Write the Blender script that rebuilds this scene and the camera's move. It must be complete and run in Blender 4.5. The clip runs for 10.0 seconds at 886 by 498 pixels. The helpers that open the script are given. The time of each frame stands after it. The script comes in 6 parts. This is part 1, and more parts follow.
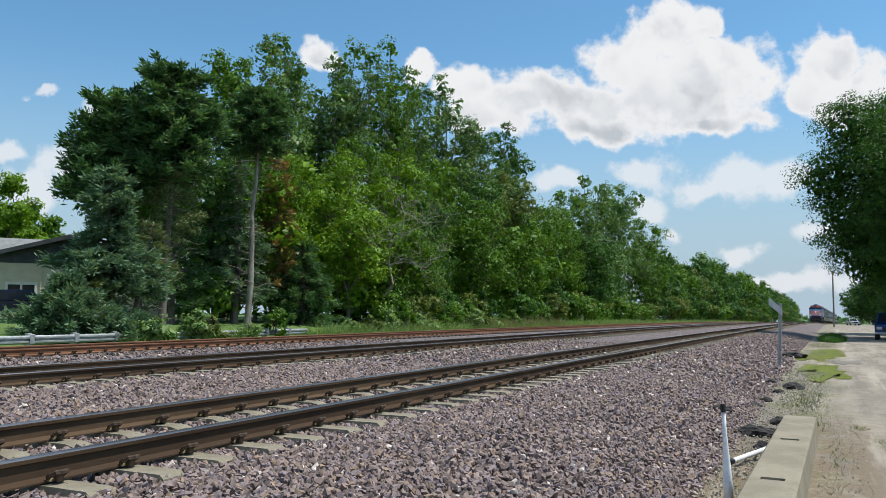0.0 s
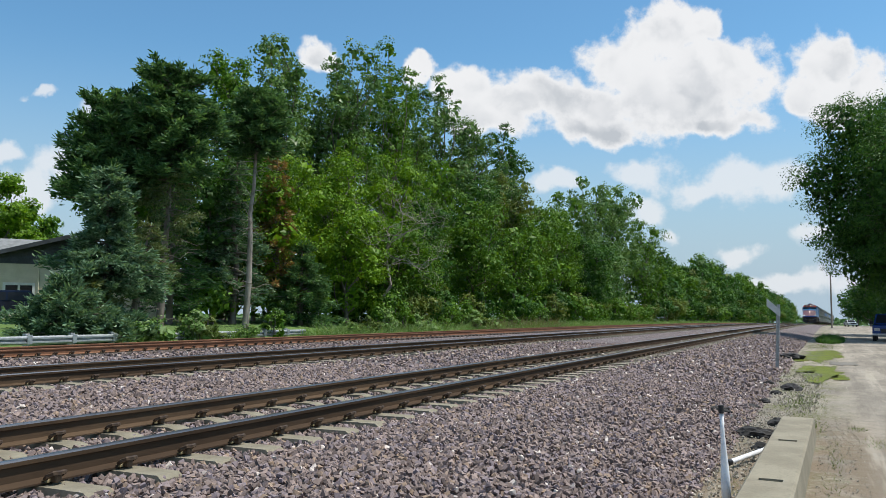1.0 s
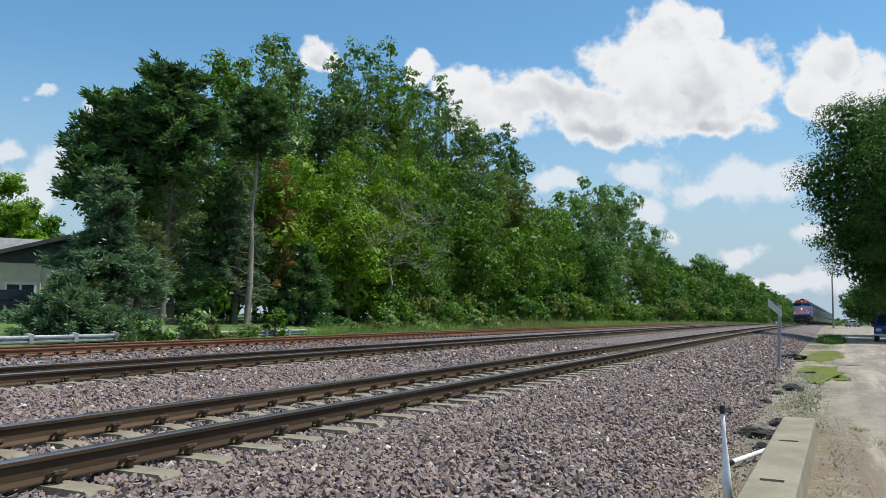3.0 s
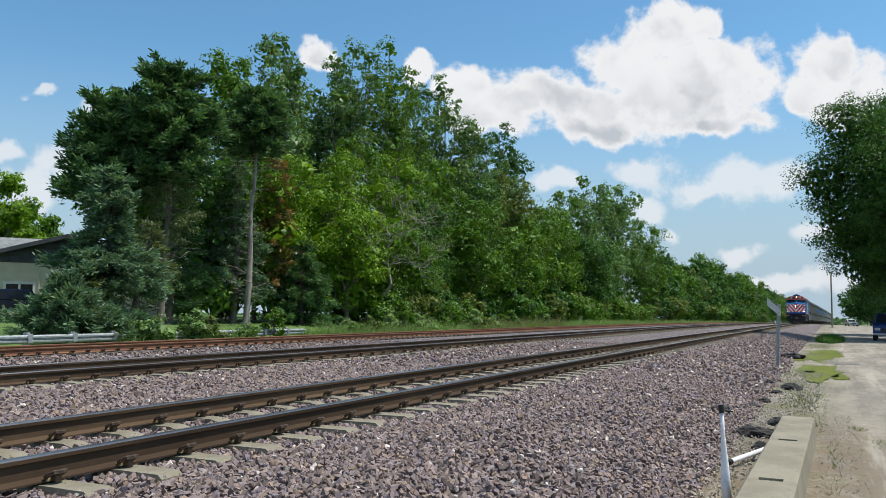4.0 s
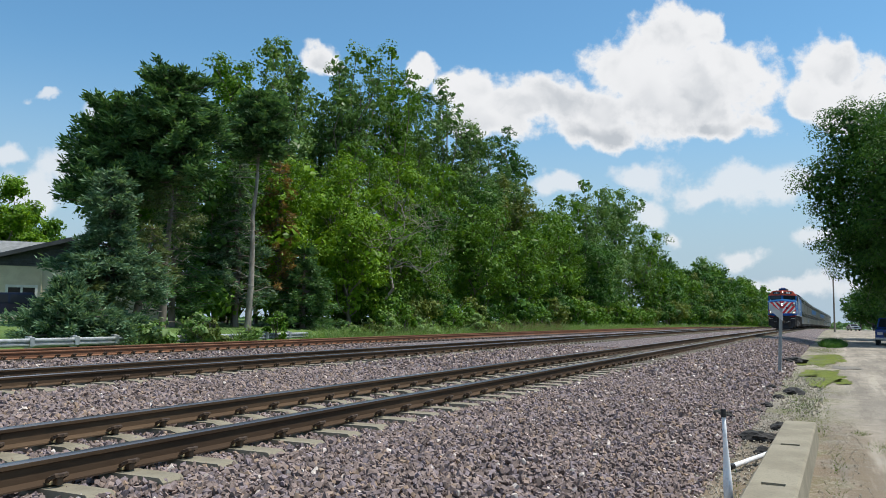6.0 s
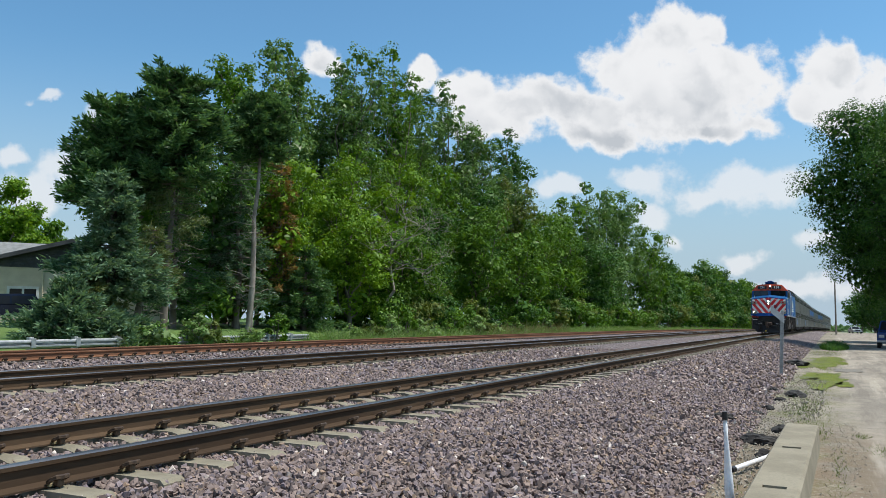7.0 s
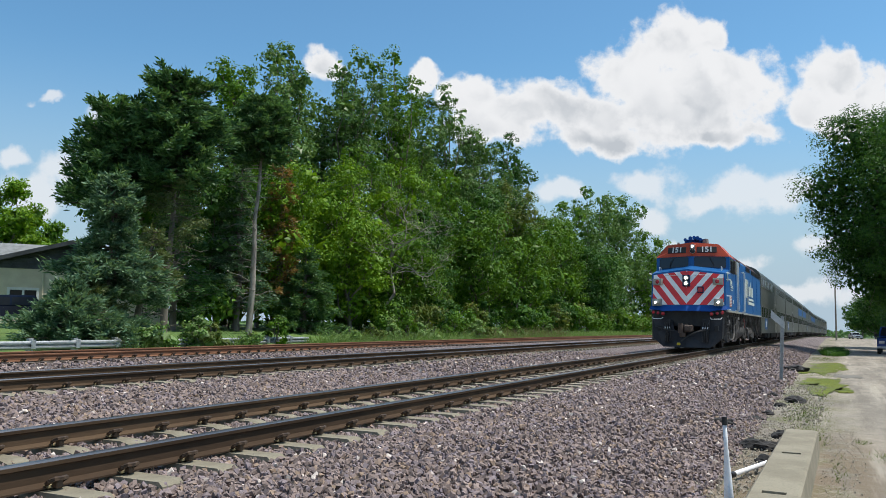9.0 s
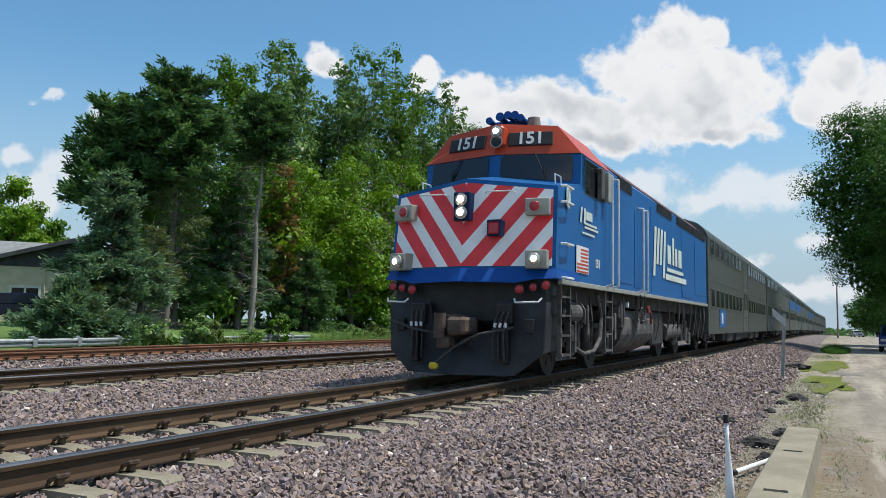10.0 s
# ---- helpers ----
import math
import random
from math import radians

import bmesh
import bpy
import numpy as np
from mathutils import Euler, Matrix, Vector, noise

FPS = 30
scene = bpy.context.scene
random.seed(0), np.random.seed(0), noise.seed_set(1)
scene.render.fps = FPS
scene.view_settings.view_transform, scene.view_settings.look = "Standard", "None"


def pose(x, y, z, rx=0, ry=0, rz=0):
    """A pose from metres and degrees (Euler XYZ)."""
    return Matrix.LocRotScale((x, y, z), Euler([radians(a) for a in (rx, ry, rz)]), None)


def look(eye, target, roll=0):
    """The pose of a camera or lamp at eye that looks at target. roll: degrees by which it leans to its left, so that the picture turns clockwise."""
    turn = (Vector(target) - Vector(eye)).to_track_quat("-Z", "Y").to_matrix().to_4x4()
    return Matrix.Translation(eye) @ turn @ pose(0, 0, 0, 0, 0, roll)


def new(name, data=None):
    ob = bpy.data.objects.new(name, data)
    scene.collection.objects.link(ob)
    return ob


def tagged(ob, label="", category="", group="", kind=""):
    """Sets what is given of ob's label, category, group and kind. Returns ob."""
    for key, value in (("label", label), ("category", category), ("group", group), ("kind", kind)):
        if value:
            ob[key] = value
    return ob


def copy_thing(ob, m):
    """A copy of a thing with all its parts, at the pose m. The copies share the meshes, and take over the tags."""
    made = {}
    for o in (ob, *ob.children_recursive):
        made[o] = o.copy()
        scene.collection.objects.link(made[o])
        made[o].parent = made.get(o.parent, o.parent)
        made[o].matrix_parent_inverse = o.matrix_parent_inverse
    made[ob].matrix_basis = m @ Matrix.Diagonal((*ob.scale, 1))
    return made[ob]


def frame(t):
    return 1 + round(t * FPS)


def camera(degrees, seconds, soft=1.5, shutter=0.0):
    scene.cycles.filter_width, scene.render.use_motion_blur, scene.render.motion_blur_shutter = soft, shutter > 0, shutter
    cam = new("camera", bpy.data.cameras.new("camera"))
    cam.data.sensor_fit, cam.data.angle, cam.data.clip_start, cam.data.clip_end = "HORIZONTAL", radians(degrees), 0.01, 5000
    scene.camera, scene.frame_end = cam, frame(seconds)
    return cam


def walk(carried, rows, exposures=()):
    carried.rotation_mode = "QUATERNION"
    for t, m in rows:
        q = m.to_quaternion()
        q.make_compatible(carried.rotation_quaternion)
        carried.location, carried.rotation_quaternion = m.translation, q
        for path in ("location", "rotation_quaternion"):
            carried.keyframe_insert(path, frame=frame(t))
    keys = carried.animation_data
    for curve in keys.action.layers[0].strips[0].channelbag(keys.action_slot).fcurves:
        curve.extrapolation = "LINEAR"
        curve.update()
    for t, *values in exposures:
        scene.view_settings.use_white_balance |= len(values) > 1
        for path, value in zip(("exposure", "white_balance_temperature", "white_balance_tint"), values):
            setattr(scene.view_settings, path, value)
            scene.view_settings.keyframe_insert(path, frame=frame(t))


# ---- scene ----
# ---------- camera and its path ----------
EYE_Z = 1.55
RAIL_TOP = 0.59
cam = camera(57.96, 10.0, soft=0.8)
AIM = [(0, 25.820, 4.562, -0.324), (0.5, 25.724, 4.577, -0.302), (1, 25.693, 4.629, -0.364), (1.5, 25.684, 4.620, -0.365),
       (2, 25.733, 4.625, -0.370), (2.5, 25.810, 4.636, -0.440), (4, 25.721, 4.576, -0.408), (4.5, 25.801, 4.650, -0.411),
       (5, 25.749, 4.695, -0.414), (5.5, 25.792, 4.765, -0.443), (7, 25.944, 4.996, -0.580), (7.5, 25.940, 5.036, -0.705),
       (8, 26.024, 5.150, -0.839), (8.5, 25.987, 5.239, -0.833), (9, 25.974, 5.245, -0.897), (9.5, 26.008, 5.153, -0.874),
       (10, 26.073, 5.094, -0.898)]
walk(cam, [(t, pose(0, 0, EYE_Z, 90 + pitch, 0, yaw) @ pose(0, 0, 0, 0, 0, -roll)) for t, yaw, pitch, roll in AIM])

# ---------- sky, sun, exposure ----------
scene.view_settings.exposure = 0.0
SUN_DIR = Vector((0.36, 0.20, 0.91)).normalized()
sun = new("sun", bpy.data.lights.new("sun", "SUN"))
sun.data.energy, sun.data.angle, sun.data.color = 4.8, radians(0.6), (1.0, 0.95, 0.87)
sun.matrix_world = look((0, 0, 60), Vector((0, 0, 60)) - SUN_DIR)


def make_world():
    w = bpy.data.worlds.new("sky")
    scene.world = w
    w.use_nodes = True
    nt = w.node_tree
    nt.nodes.clear()
    N, L = nt.nodes.new, nt.links.new

    def math_(op, a, b=None, c=None, clamp=False):
        n = N("ShaderNodeMath")
        n.operation, n.use_clamp = op, clamp
        for k, v in enumerate((a, b, c)):
            if v is None:
                continue
            if isinstance(v, (int, float)):
                n.inputs[k].default_value = v
            else:
                L(v, n.inputs[k])
        return n.outputs[0]

    def vmath(op, a, b=None, c=None, out=0):
        n = N("ShaderNodeVectorMath")
        n.operation = op
        for k, v in enumerate((a, b, c)):
            if v is None:
                continue
            if isinstance(v, (tuple, Vector)):
                n.inputs[k].default_value = tuple(v)
            else:
                L(v, n.inputs[k])
        return n.outputs[out]

    def ramp(v, lo, hi):
        n = N("ShaderNodeMapRange")
        n.interpolation_type = "SMOOTHSTEP"
        n.inputs[1].default_value, n.inputs[2].default_value = lo, hi
        L(v, n.inputs[0])
        return n.outputs[0]

    def mix(fac, a, b):
        n = N("ShaderNodeMix")
        n.data_type = "RGBA"
        for sock, v in ((n.inputs[0], fac), (n.inputs[6], a), (n.inputs[7], b)):
            if isinstance(v, (int, float, tuple)):
                sock.default_value = v
            else:
                L(v, sock)
        return n.outputs[2]

    def fbm(vec, scale, detail, rough=0.55):
        n = N("ShaderNodeTexNoise")
        n.inputs["Scale"].default_value, n.inputs["Detail"].default_value, n.inputs["Roughness"].default_value = scale, detail, rough
        L(vec, n.inputs["Vector"])
        return n
    sky = N("ShaderNodeTexSky")
    sky.sky_type, sky.sun_disc = "NISHITA", False
    sky.sun_elevation = math.asin(SUN_DIR.z)
    sky.sun_rotation = math.atan2(SUN_DIR.x, SUN_DIR.y)
    sky.air_density, sky.dust_density, sky.ozone_density = 1.0, 0.6, 1.4
    way = N("ShaderNodeTexCoord").outputs["Generated"]
    # sky plane: u to the side and v upward of the open side of the sky
    turn, lift = radians(25.82), radians(4.56)
    fw = Vector((-math.sin(turn) * math.cos(lift), math.cos(turn) * math.cos(lift), math.sin(lift)))
    rt = Vector((math.cos(turn), math.sin(turn), 0))
    up = rt.cross(fw)
    ahead = vmath("DOT_PRODUCT", way, fw, out=1)
    safe = math_("MAXIMUM", ahead, 0.08)
    comb = N("ShaderNodeCombineXYZ")
    L(math_("DIVIDE", vmath("DOT_PRODUCT", way, rt, out=1), safe), comb.inputs[0])
    L(math_("DIVIDE", vmath("DOT_PRODUCT", way, up, out=1), safe), comb.inputs[1])
    uv = comb.outputs[0]
    swirl = fbm(uv, 9.0, 5).outputs["Color"]
    swirl = vmath("SUBTRACT", swirl, (0.5, 0.5, 0.5))
    p = vmath("MULTIPLY_ADD", swirl, (0.10, 0.085, 0), uv)
    # heaps of cloud: centre u, v and half widths
    heaps = [(0.280, 0.268, 0.051, 0.040), (0.331, 0.278, 0.023, 0.024), (0.230, 0.241, 0.049, 0.037), (0.361, 0.216, 0.057, 0.041),
             (0.294, 0.199, 0.106, 0.055), (0.206, 0.186, 0.049, 0.035), (0.133, 0.193, 0.060, 0.037), (0.086, 0.188, 0.049, 0.031),
             (0.025, 0.206, 0.031, 0.024), (0.047, 0.170, 0.042, 0.025), (0.188, 0.155, 0.074, 0.021), (0.333, 0.155, 0.074, 0.018),
             (-0.153, 0.247, 0.030, 0.018), (-0.035, 0.221, 0.020, 0.017), (0.472, 0.249, 0.044, 0.030), (0.520, 0.213, 0.047, 0.038),
             (0.457, 0.193, 0.031, 0.030), (0.506, 0.174, 0.042, 0.018)]
    wisps = [(0.245, 0.098, 0.041, 0.017), (0.373, 0.086, 0.044, 0.025), (0.322, 0.078, 0.035, 0.014), (0.428, 0.087, 0.039, 0.021),
             (0.252, 0.056, 0.023, 0.018), (0.281, 0.028, 0.013, 0.011), (0.373, 0.004, 0.030, 0.012), (-0.440, 0.165, 0.025, 0.025),
             (-0.540, 0.122, 0.021, 0.014), (-0.475, 0.105, 0.039, 0.024), (-0.498, 0.190, 0.016, 0.006), (0.142, 0.084, 0.024, 0.013),
             (-0.512, 0.078, 0.042, 0.028), (0.435, -0.042, 0.085, 0.014), (0.464, 0.018, 0.028, 0.014)]

    def field(blobs):
        d = None
        for u, v, a, b in blobs:
            q = vmath("MULTIPLY_ADD", p, (1 / a, 1 / b, 0), (-u / a, -v / b, 0))
            e = vmath("LENGTH", q, out=1)
            if d is None:
                d = e
            else:
                n = N("ShaderNodeMath")
                n.operation = "SMOOTH_MIN"
                L(d, n.inputs[0]), L(e, n.inputs[1])
                n.inputs[2].default_value = 0.25
                d = n.outputs[0]
        return d
    fine = fbm(uv, 26.0, 6, 0.6).outputs[0]
    fine0 = math_("SUBTRACT", fine, 0.5)
    d1 = math_("MULTIPLY_ADD", fine0, 1.5, field(heaps))
    d2 = math_("MULTIPLY_ADD", fine0, 1.9, field(wisps))
    m1 = ramp(d1, 1.26, 0.80)
    m2 = math_("MULTIPLY", ramp(d2, 1.28, 0.55), 0.72)
    here = ramp(ahead, 0.45, 0.6)
    # the rest of the sky has fair-weather clouds as well
    sp = vmath("MULTIPLY", way, (1, 1, 2.2))
    rest = ramp(fbm(sp, 3.2, 6, 0.55).outputs[0], 0.52, 0.62)
    n = N("ShaderNodeMix")
    L(here, n.inputs[0]), L(rest, n.inputs[2]), L(math_("MAXIMUM", m1, m2), n.inputs[3])
    mask = n.outputs[0]
    upness = N("ShaderNodeSeparateXYZ")
    L(way, upness.inputs[0])
    mask = math_("MULTIPLY", mask, ramp(upness.outputs[2], -0.02, 0.03))
    # sunlit billows, soft grey undersides
    def relief(scale, step, detail):
        a = fbm(p, scale, detail, 0.5).outputs[0]
        b = fbm(vmath("ADD", p, step), scale, detail, 0.5).outputs[0]
        return math_("SUBTRACT", a, b)
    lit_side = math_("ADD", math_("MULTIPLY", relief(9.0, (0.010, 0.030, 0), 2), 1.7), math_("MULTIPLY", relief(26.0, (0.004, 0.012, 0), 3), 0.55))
    sep = N("ShaderNodeSeparateXYZ")
    L(p, sep.inputs[0])
    soft = fbm(uv, 6.0, 4, 0.5).outputs[0]
    low = math_("MULTIPLY_ADD", math_("SUBTRACT", soft, 0.5), 0.30, sep.outputs[1])
    under = math_("MULTIPLY", ramp(low, 0.225, 0.125), ramp(sep.outputs[1], 0.10, 0.14))
    core = ramp(d1, 0.95, 0.25)
    heart = math_("MULTIPLY", core, math_("MULTIPLY_ADD", under, 0.80, math_("MULTIPLY", ramp(lit_side, 0.08, -0.26), 0.50)), clamp=True)
    tone = mix(heart, (0.92, 0.93, 0.95, 1), (0.56, 0.60, 0.65, 1))
    sk = N("ShaderNodeVectorMath")
    sk.operation = "SCALE"
    L(sky.outputs[0], sk.inputs[0])
    sk.inputs[3].default_value = 0.138
    tint = vmath("MULTIPLY", sk.outputs[0], (0.70, 1.06, 1.16))
    # pale summer haze low over the horizon
    haze = mix(ramp(upness.outputs[2], 0.33, 0.0), tint, (0.46, 0.59, 0.70, 1))
    bg = N("ShaderNodeBackground")
    L(mix(mask, haze, tone), bg.inputs[0])
    bg.inputs[1].default_value = 0.94
    L(bg.outputs[0], N("ShaderNodeOutputWorld").inputs[0])


make_world()

# ---------- materials ----------


class Mat:
    """A small node writer for one material."""

    def __init__(self, name, rough=0.7, metal=0.0):
        self.m = bpy.data.materials.new(name)
        self.m.use_nodes = True
        self.nt = self.m.node_tree
        self.nt.nodes.clear()
        self.out = self.nt.nodes.new("ShaderNodeOutputMaterial")
        self.b = self.nt.nodes.new("ShaderNodeBsdfPrincipled")
        self.b.inputs["Roughness"].default_value, self.b.inputs["Metallic"].default_value = rough, metal
        self.link(self.b.outputs[0], self.out.inputs[0])
        self.geo = self.nt.nodes.new("ShaderNodeNewGeometry")
        self.tc = self.nt.nodes.new("ShaderNodeTexCoord")

    def link(self, a, b):
        self.nt.links.new(a, b)

    def node(self, kind, **inputs):
        n = self.nt.nodes.new(kind)
        for k, v in inputs.items():
            if hasattr(v, "is_linked"):
                self.link(v, n.inputs[k])
            else:
                n.inputs[k].default_value = v
        return n

    def noise(self, scale, detail=4, rough=0.6, stretch=None, world=False):
        vec = self.geo.outputs["Position"] if world else self.tc.outputs["Object"]
        if stretch:
            v = self.nt.nodes.new("ShaderNodeVectorMath")
            v.operation = "MULTIPLY"
            self.link(vec, v.inputs[0])
            v.inputs[1].default_value = stretch
            vec = v.outputs[0]
        n = self.node("ShaderNodeTexNoise", Scale=scale, Detail=detail, Roughness=rough)
        self.link(vec, n.inputs["Vector"])
        return n.outputs[0]

    def ramp(self, v, lo, hi, smooth=True):
        n = self.nt.nodes.new("ShaderNodeMapRange")
        if smooth:
            n.interpolation_type = "SMOOTHSTEP"
        n.inputs[1].default_value, n.inputs[2].default_value = lo, hi
        self.link(v, n.inputs[0])
        return n.outputs[0]

    def math(self, op, a, b):
        n = self.nt.nodes.new("ShaderNodeMath")
        n.operation = op
        for k, v in enumerate((a, b)):
            if hasattr(v, "is_linked"):
                self.link(v, n.inputs[k])
            else:
                n.inputs[k].default_value = v
        return n.outputs[0]

    def mix(self, fac, a, b):
        n = self.nt.nodes.new("ShaderNodeMix")
        n.data_type = "RGBA"
        for s, v in ((n.inputs[0], fac), (n.inputs[6], a), (n.inputs[7], b)):
            if hasattr(v, "is_linked"):
                self.link(v, s)
            else:
                s.default_value = (*v, 1) if isinstance(v, tuple) and len(v) == 3 else v
        return n.outputs[2]

    def colour(self, c):
        self.link(c, self.b.inputs["Base Color"])
        return self

    def bump(self, h, strength=0.3, dist=0.01):
        n = self.node("ShaderNodeBump", Strength=strength, Distance=dist)
        self.link(h, n.inputs["Height"])
        self.link(n.outputs[0], self.b.inputs["Normal"])
        return self


def simple(name, a, b, scale=6.0, rough=0.6, metal=0.0, grain=60.0, bump=0.15, lo=0.35, hi=0.65, stretch=None, spec=0.4):
    """Two tones mixed by large blotches, with fine grain and relief."""
    m = Mat(name, rough, metal)
    m.b.inputs["Specular IOR Level"].default_value = spec
    big = m.ramp(m.noise(scale, 4, 0.6, stretch), lo, hi)
    fine = m.noise(grain, 3, 0.7, stretch)
    c = m.mix(big, a, b)
    c = m.mix(m.math("MULTIPLY", m.ramp(fine, 0.45, 0.75), 0.35), c, tuple(0.55 * v for v in a))
    m.colour(c).bump(fine, bump, 0.004)
    return m.m


def leaf_material(name, dark, light, tip, gloss=0.45):
    m = Mat(name, gloss)
    isl = m.geo.outputs["Random Per Island"]
    blotch = m.ramp(m.noise(0.55, 3, 0.6, world=True), 0.35, 0.68)
    c = m.mix(blotch, dark, light)
    c = m.mix(m.ramp(isl, 0.45, 1.0), c, tip)
    c = m.mix(m.math("MULTIPLY", m.ramp(isl, 0.35, 0.0), 0.55), c, tuple(0.5 * v for v in dark))
    m.colour(c)
    m.b.inputs["Specular IOR Level"].default_value = 0.18
    tr = m.node("ShaderNodeBsdfTranslucent")
    through_leaf = m.node("ShaderNodeVectorMath")
    through_leaf.operation = "MULTIPLY"
    m.link(c, through_leaf.inputs[0])
    through_leaf.inputs[1].default_value = (1.45, 1.35, 0.7)
    m.link(through_leaf.outputs[0], tr.inputs[0])
    sh = m.node("ShaderNodeMixShader")
    sh.inputs[0].default_value = 0.30
    m.link(m.b.outputs[0], sh.inputs[1]), m.link(tr.outputs[0], sh.inputs[2])
    m.link(sh.outputs[0], m.out.inputs[0])
    return m.m


LEAF_MAPLE = leaf_material("maple_leaf", (0.049, 0.126, 0.011), (0.093, 0.199, 0.018), (0.140, 0.268, 0.028))
LEAF_LIME = leaf_material("lime_leaf", (0.085, 0.185, 0.009), (0.148, 0.287, 0.015), (0.208, 0.350, 0.029))
LEAF_POPLAR = leaf_material("poplar_leaf", (0.071, 0.153, 0.039), (0.111, 0.210, 0.053), (0.162, 0.270, 0.085), 0.4)
LEAF_DARK = leaf_material("dark_leaf", (0.029, 0.088, 0.015), (0.053, 0.140, 0.022), (0.081, 0.184, 0.030))
LEAF_OLIVE = leaf_material("olive_leaf", (0.080, 0.138, 0.025), (0.143, 0.193, 0.038), (0.179, 0.211, 0.056))
# horizon woods: distance haze is painted in as a paler, bluer leaf colour
LEAF_HAZED = leaf_material("hazed_leaf", (0.085, 0.166, 0.068), (0.128, 0.228, 0.075), (0.153, 0.263, 0.090))
NEEDLE_DARK = leaf_material("fir_needle", (0.040, 0.102, 0.040), (0.081, 0.174, 0.062), (0.137, 0.248, 0.093))
NEEDLE_OLIVE = leaf_material("thin_olive_needle", (0.087, 0.133, 0.050), (0.133, 0.184, 0.072), (0.173, 0.202, 0.094))
NEEDLE_BLUE = leaf_material("blue_spruce_needle", (0.061, 0.131, 0.074), (0.116, 0.209, 0.120), (0.195, 0.302, 0.180))
NEEDLE_RUST = leaf_material("browned_needle", (0.255, 0.144, 0.057), (0.332, 0.197, 0.080), (0.229, 0.223, 0.068))
GRASS = leaf_material("grass_blade", (0.075, 0.125, 0.022), (0.110, 0.165, 0.032), (0.150, 0.185, 0.060), 0.7)
WEED = leaf_material("weed_leaf", (0.119, 0.230, 0.054), (0.187, 0.310, 0.084), (0.272, 0.360, 0.168), 0.7)
STRAW = leaf_material("dry_stalk", (0.20, 0.18, 0.10), (0.28, 0.25, 0.15), (0.16, 0.18, 0.07), 0.7)
BARK = simple("bark", (0.13, 0.105, 0.085), (0.20, 0.175, 0.15), 3.0, 0.9, 0, 30, 0.6, stretch=(1, 1, 0.25))
BARK_PALE = simple("pale_bark", (0.20, 0.17, 0.14), (0.34, 0.31, 0.27), 3.0, 0.9, 0, 22, 0.6, stretch=(1, 1, 0.35))
DEADWOOD = simple("dead_wood", (0.22, 0.19, 0.16), (0.30, 0.27, 0.24), 3.0, 0.9, 0, 30, 0.3)


# ---------- mesh helpers ----------

def grade(y):
    """The line falls gently away in the distance."""
    if y < 25:
        return 0.0
    if y < 240:
        return -2.3e-5 * (y - 25) ** 2
    return -1.063 - 0.0099 * (y - 240)


def bend(y):
    """Sideways drift of the line in the distance."""
    return 0.0043 * max(0.0, y - 20) + 0.018 * max(0.0, y - 185)


def mesh_np(name, verts, faces, mats=(), mat_index=None, smooth=False):
    """A mesh from numpy arrays; all faces have the same number of corners."""
    me = bpy.data.meshes.new(name)
    verts, faces = np.asarray(verts, np.float32), np.asarray(faces, np.int32)
    k = faces.shape[1]
    me.vertices.add(len(verts))
    me.vertices.foreach_set("co", verts.ravel())
    me.loops.add(faces.size)
    me.loops.foreach_set("vertex_index", faces.ravel())
    me.polygons.add(len(faces))
    me.polygons.foreach_set("loop_start", np.arange(0, faces.size, k, dtype=np.int32))
    me.polygons.foreach_set("use_smooth", np.full(len(faces), bool(smooth)))
    for m in mats:
        me.materials.append(m)
    if mat_index is not None:
        me.polygons.foreach_set("material_index", np.asarray(mat_index, np.int32))
    me.update(calc_edges=True)
    return me


def part(name, bm, material, parent=None, label="", smooth=False):
    """Links a bmesh as one mesh object under a thing or part."""
    me = bpy.data.meshes.new(name)
    bmesh.ops.recalc_face_normals(bm, faces=bm.faces)
    if smooth:
        for f in bm.faces:
            f.smooth = True
    bm.to_mesh(me)
    bm.free()
    for m in (material if isinstance(material, (list, tuple)) else [material]):
        me.materials.append(m)
    ob = new(name, me)
    ob.parent = parent
    if label:
        tagged(ob, label)
    return ob


def empty(name, m=None, **tags):
    ob = new(name)
    ob.empty_display_size = 0.2
    if m is not None:
        ob.matrix_world = m
    return tagged(ob, **tags)


def box(bm, x0, x1, y0, y1, z0, z1, bevel=0.0, seg=1, m=None):
    r = bmesh.ops.create_cube(bm, size=1, matrix=Matrix.Translation(((x0 + x1) / 2, (y0 + y1) / 2, (z0 + z1) / 2)) @ Matrix.Diagonal((x1 - x0, y1 - y0, z1 - z0, 1)))
    if bevel:
        es = list({e for v in r["verts"] for e in v.link_edges})
        r2 = bmesh.ops.bevel(bm, geom=es, offset=bevel, segments=seg, affect="EDGES", profile=0.5)
        vs = list({v for f in r2["faces"] for v in f.verts} | {v for v in r["verts"] if v.is_valid})
    else:
        vs = r["verts"]
    if m is not None:
        bmesh.ops.transform(bm, matrix=m, verts=vs)
    return vs


def cyl(bm, a, b, r0, r1=None, seg=12, caps=True):
    a, b = Vector(a), Vector(b)
    d = b - a
    m = Matrix.Translation((a + b) / 2) @ d.to_track_quat("Z", "Y").to_matrix().to_4x4()
    return bmesh.ops.create_cone(bm, cap_ends=caps, segments=seg, radius1=r0, radius2=r0 if r1 is None else r1, depth=d.length, matrix=m)["verts"]


def tube(bm, pts, r, seg=6):
    """A bent rod through the points."""
    for a, b in zip(pts[:-1], pts[1:]):
        cyl(bm, a, b, r, r, seg)
    for q in pts[1:-1]:
        bmesh.ops.create_icosphere(bm, subdivisions=1, radius=r, matrix=Matrix.Translation(q))


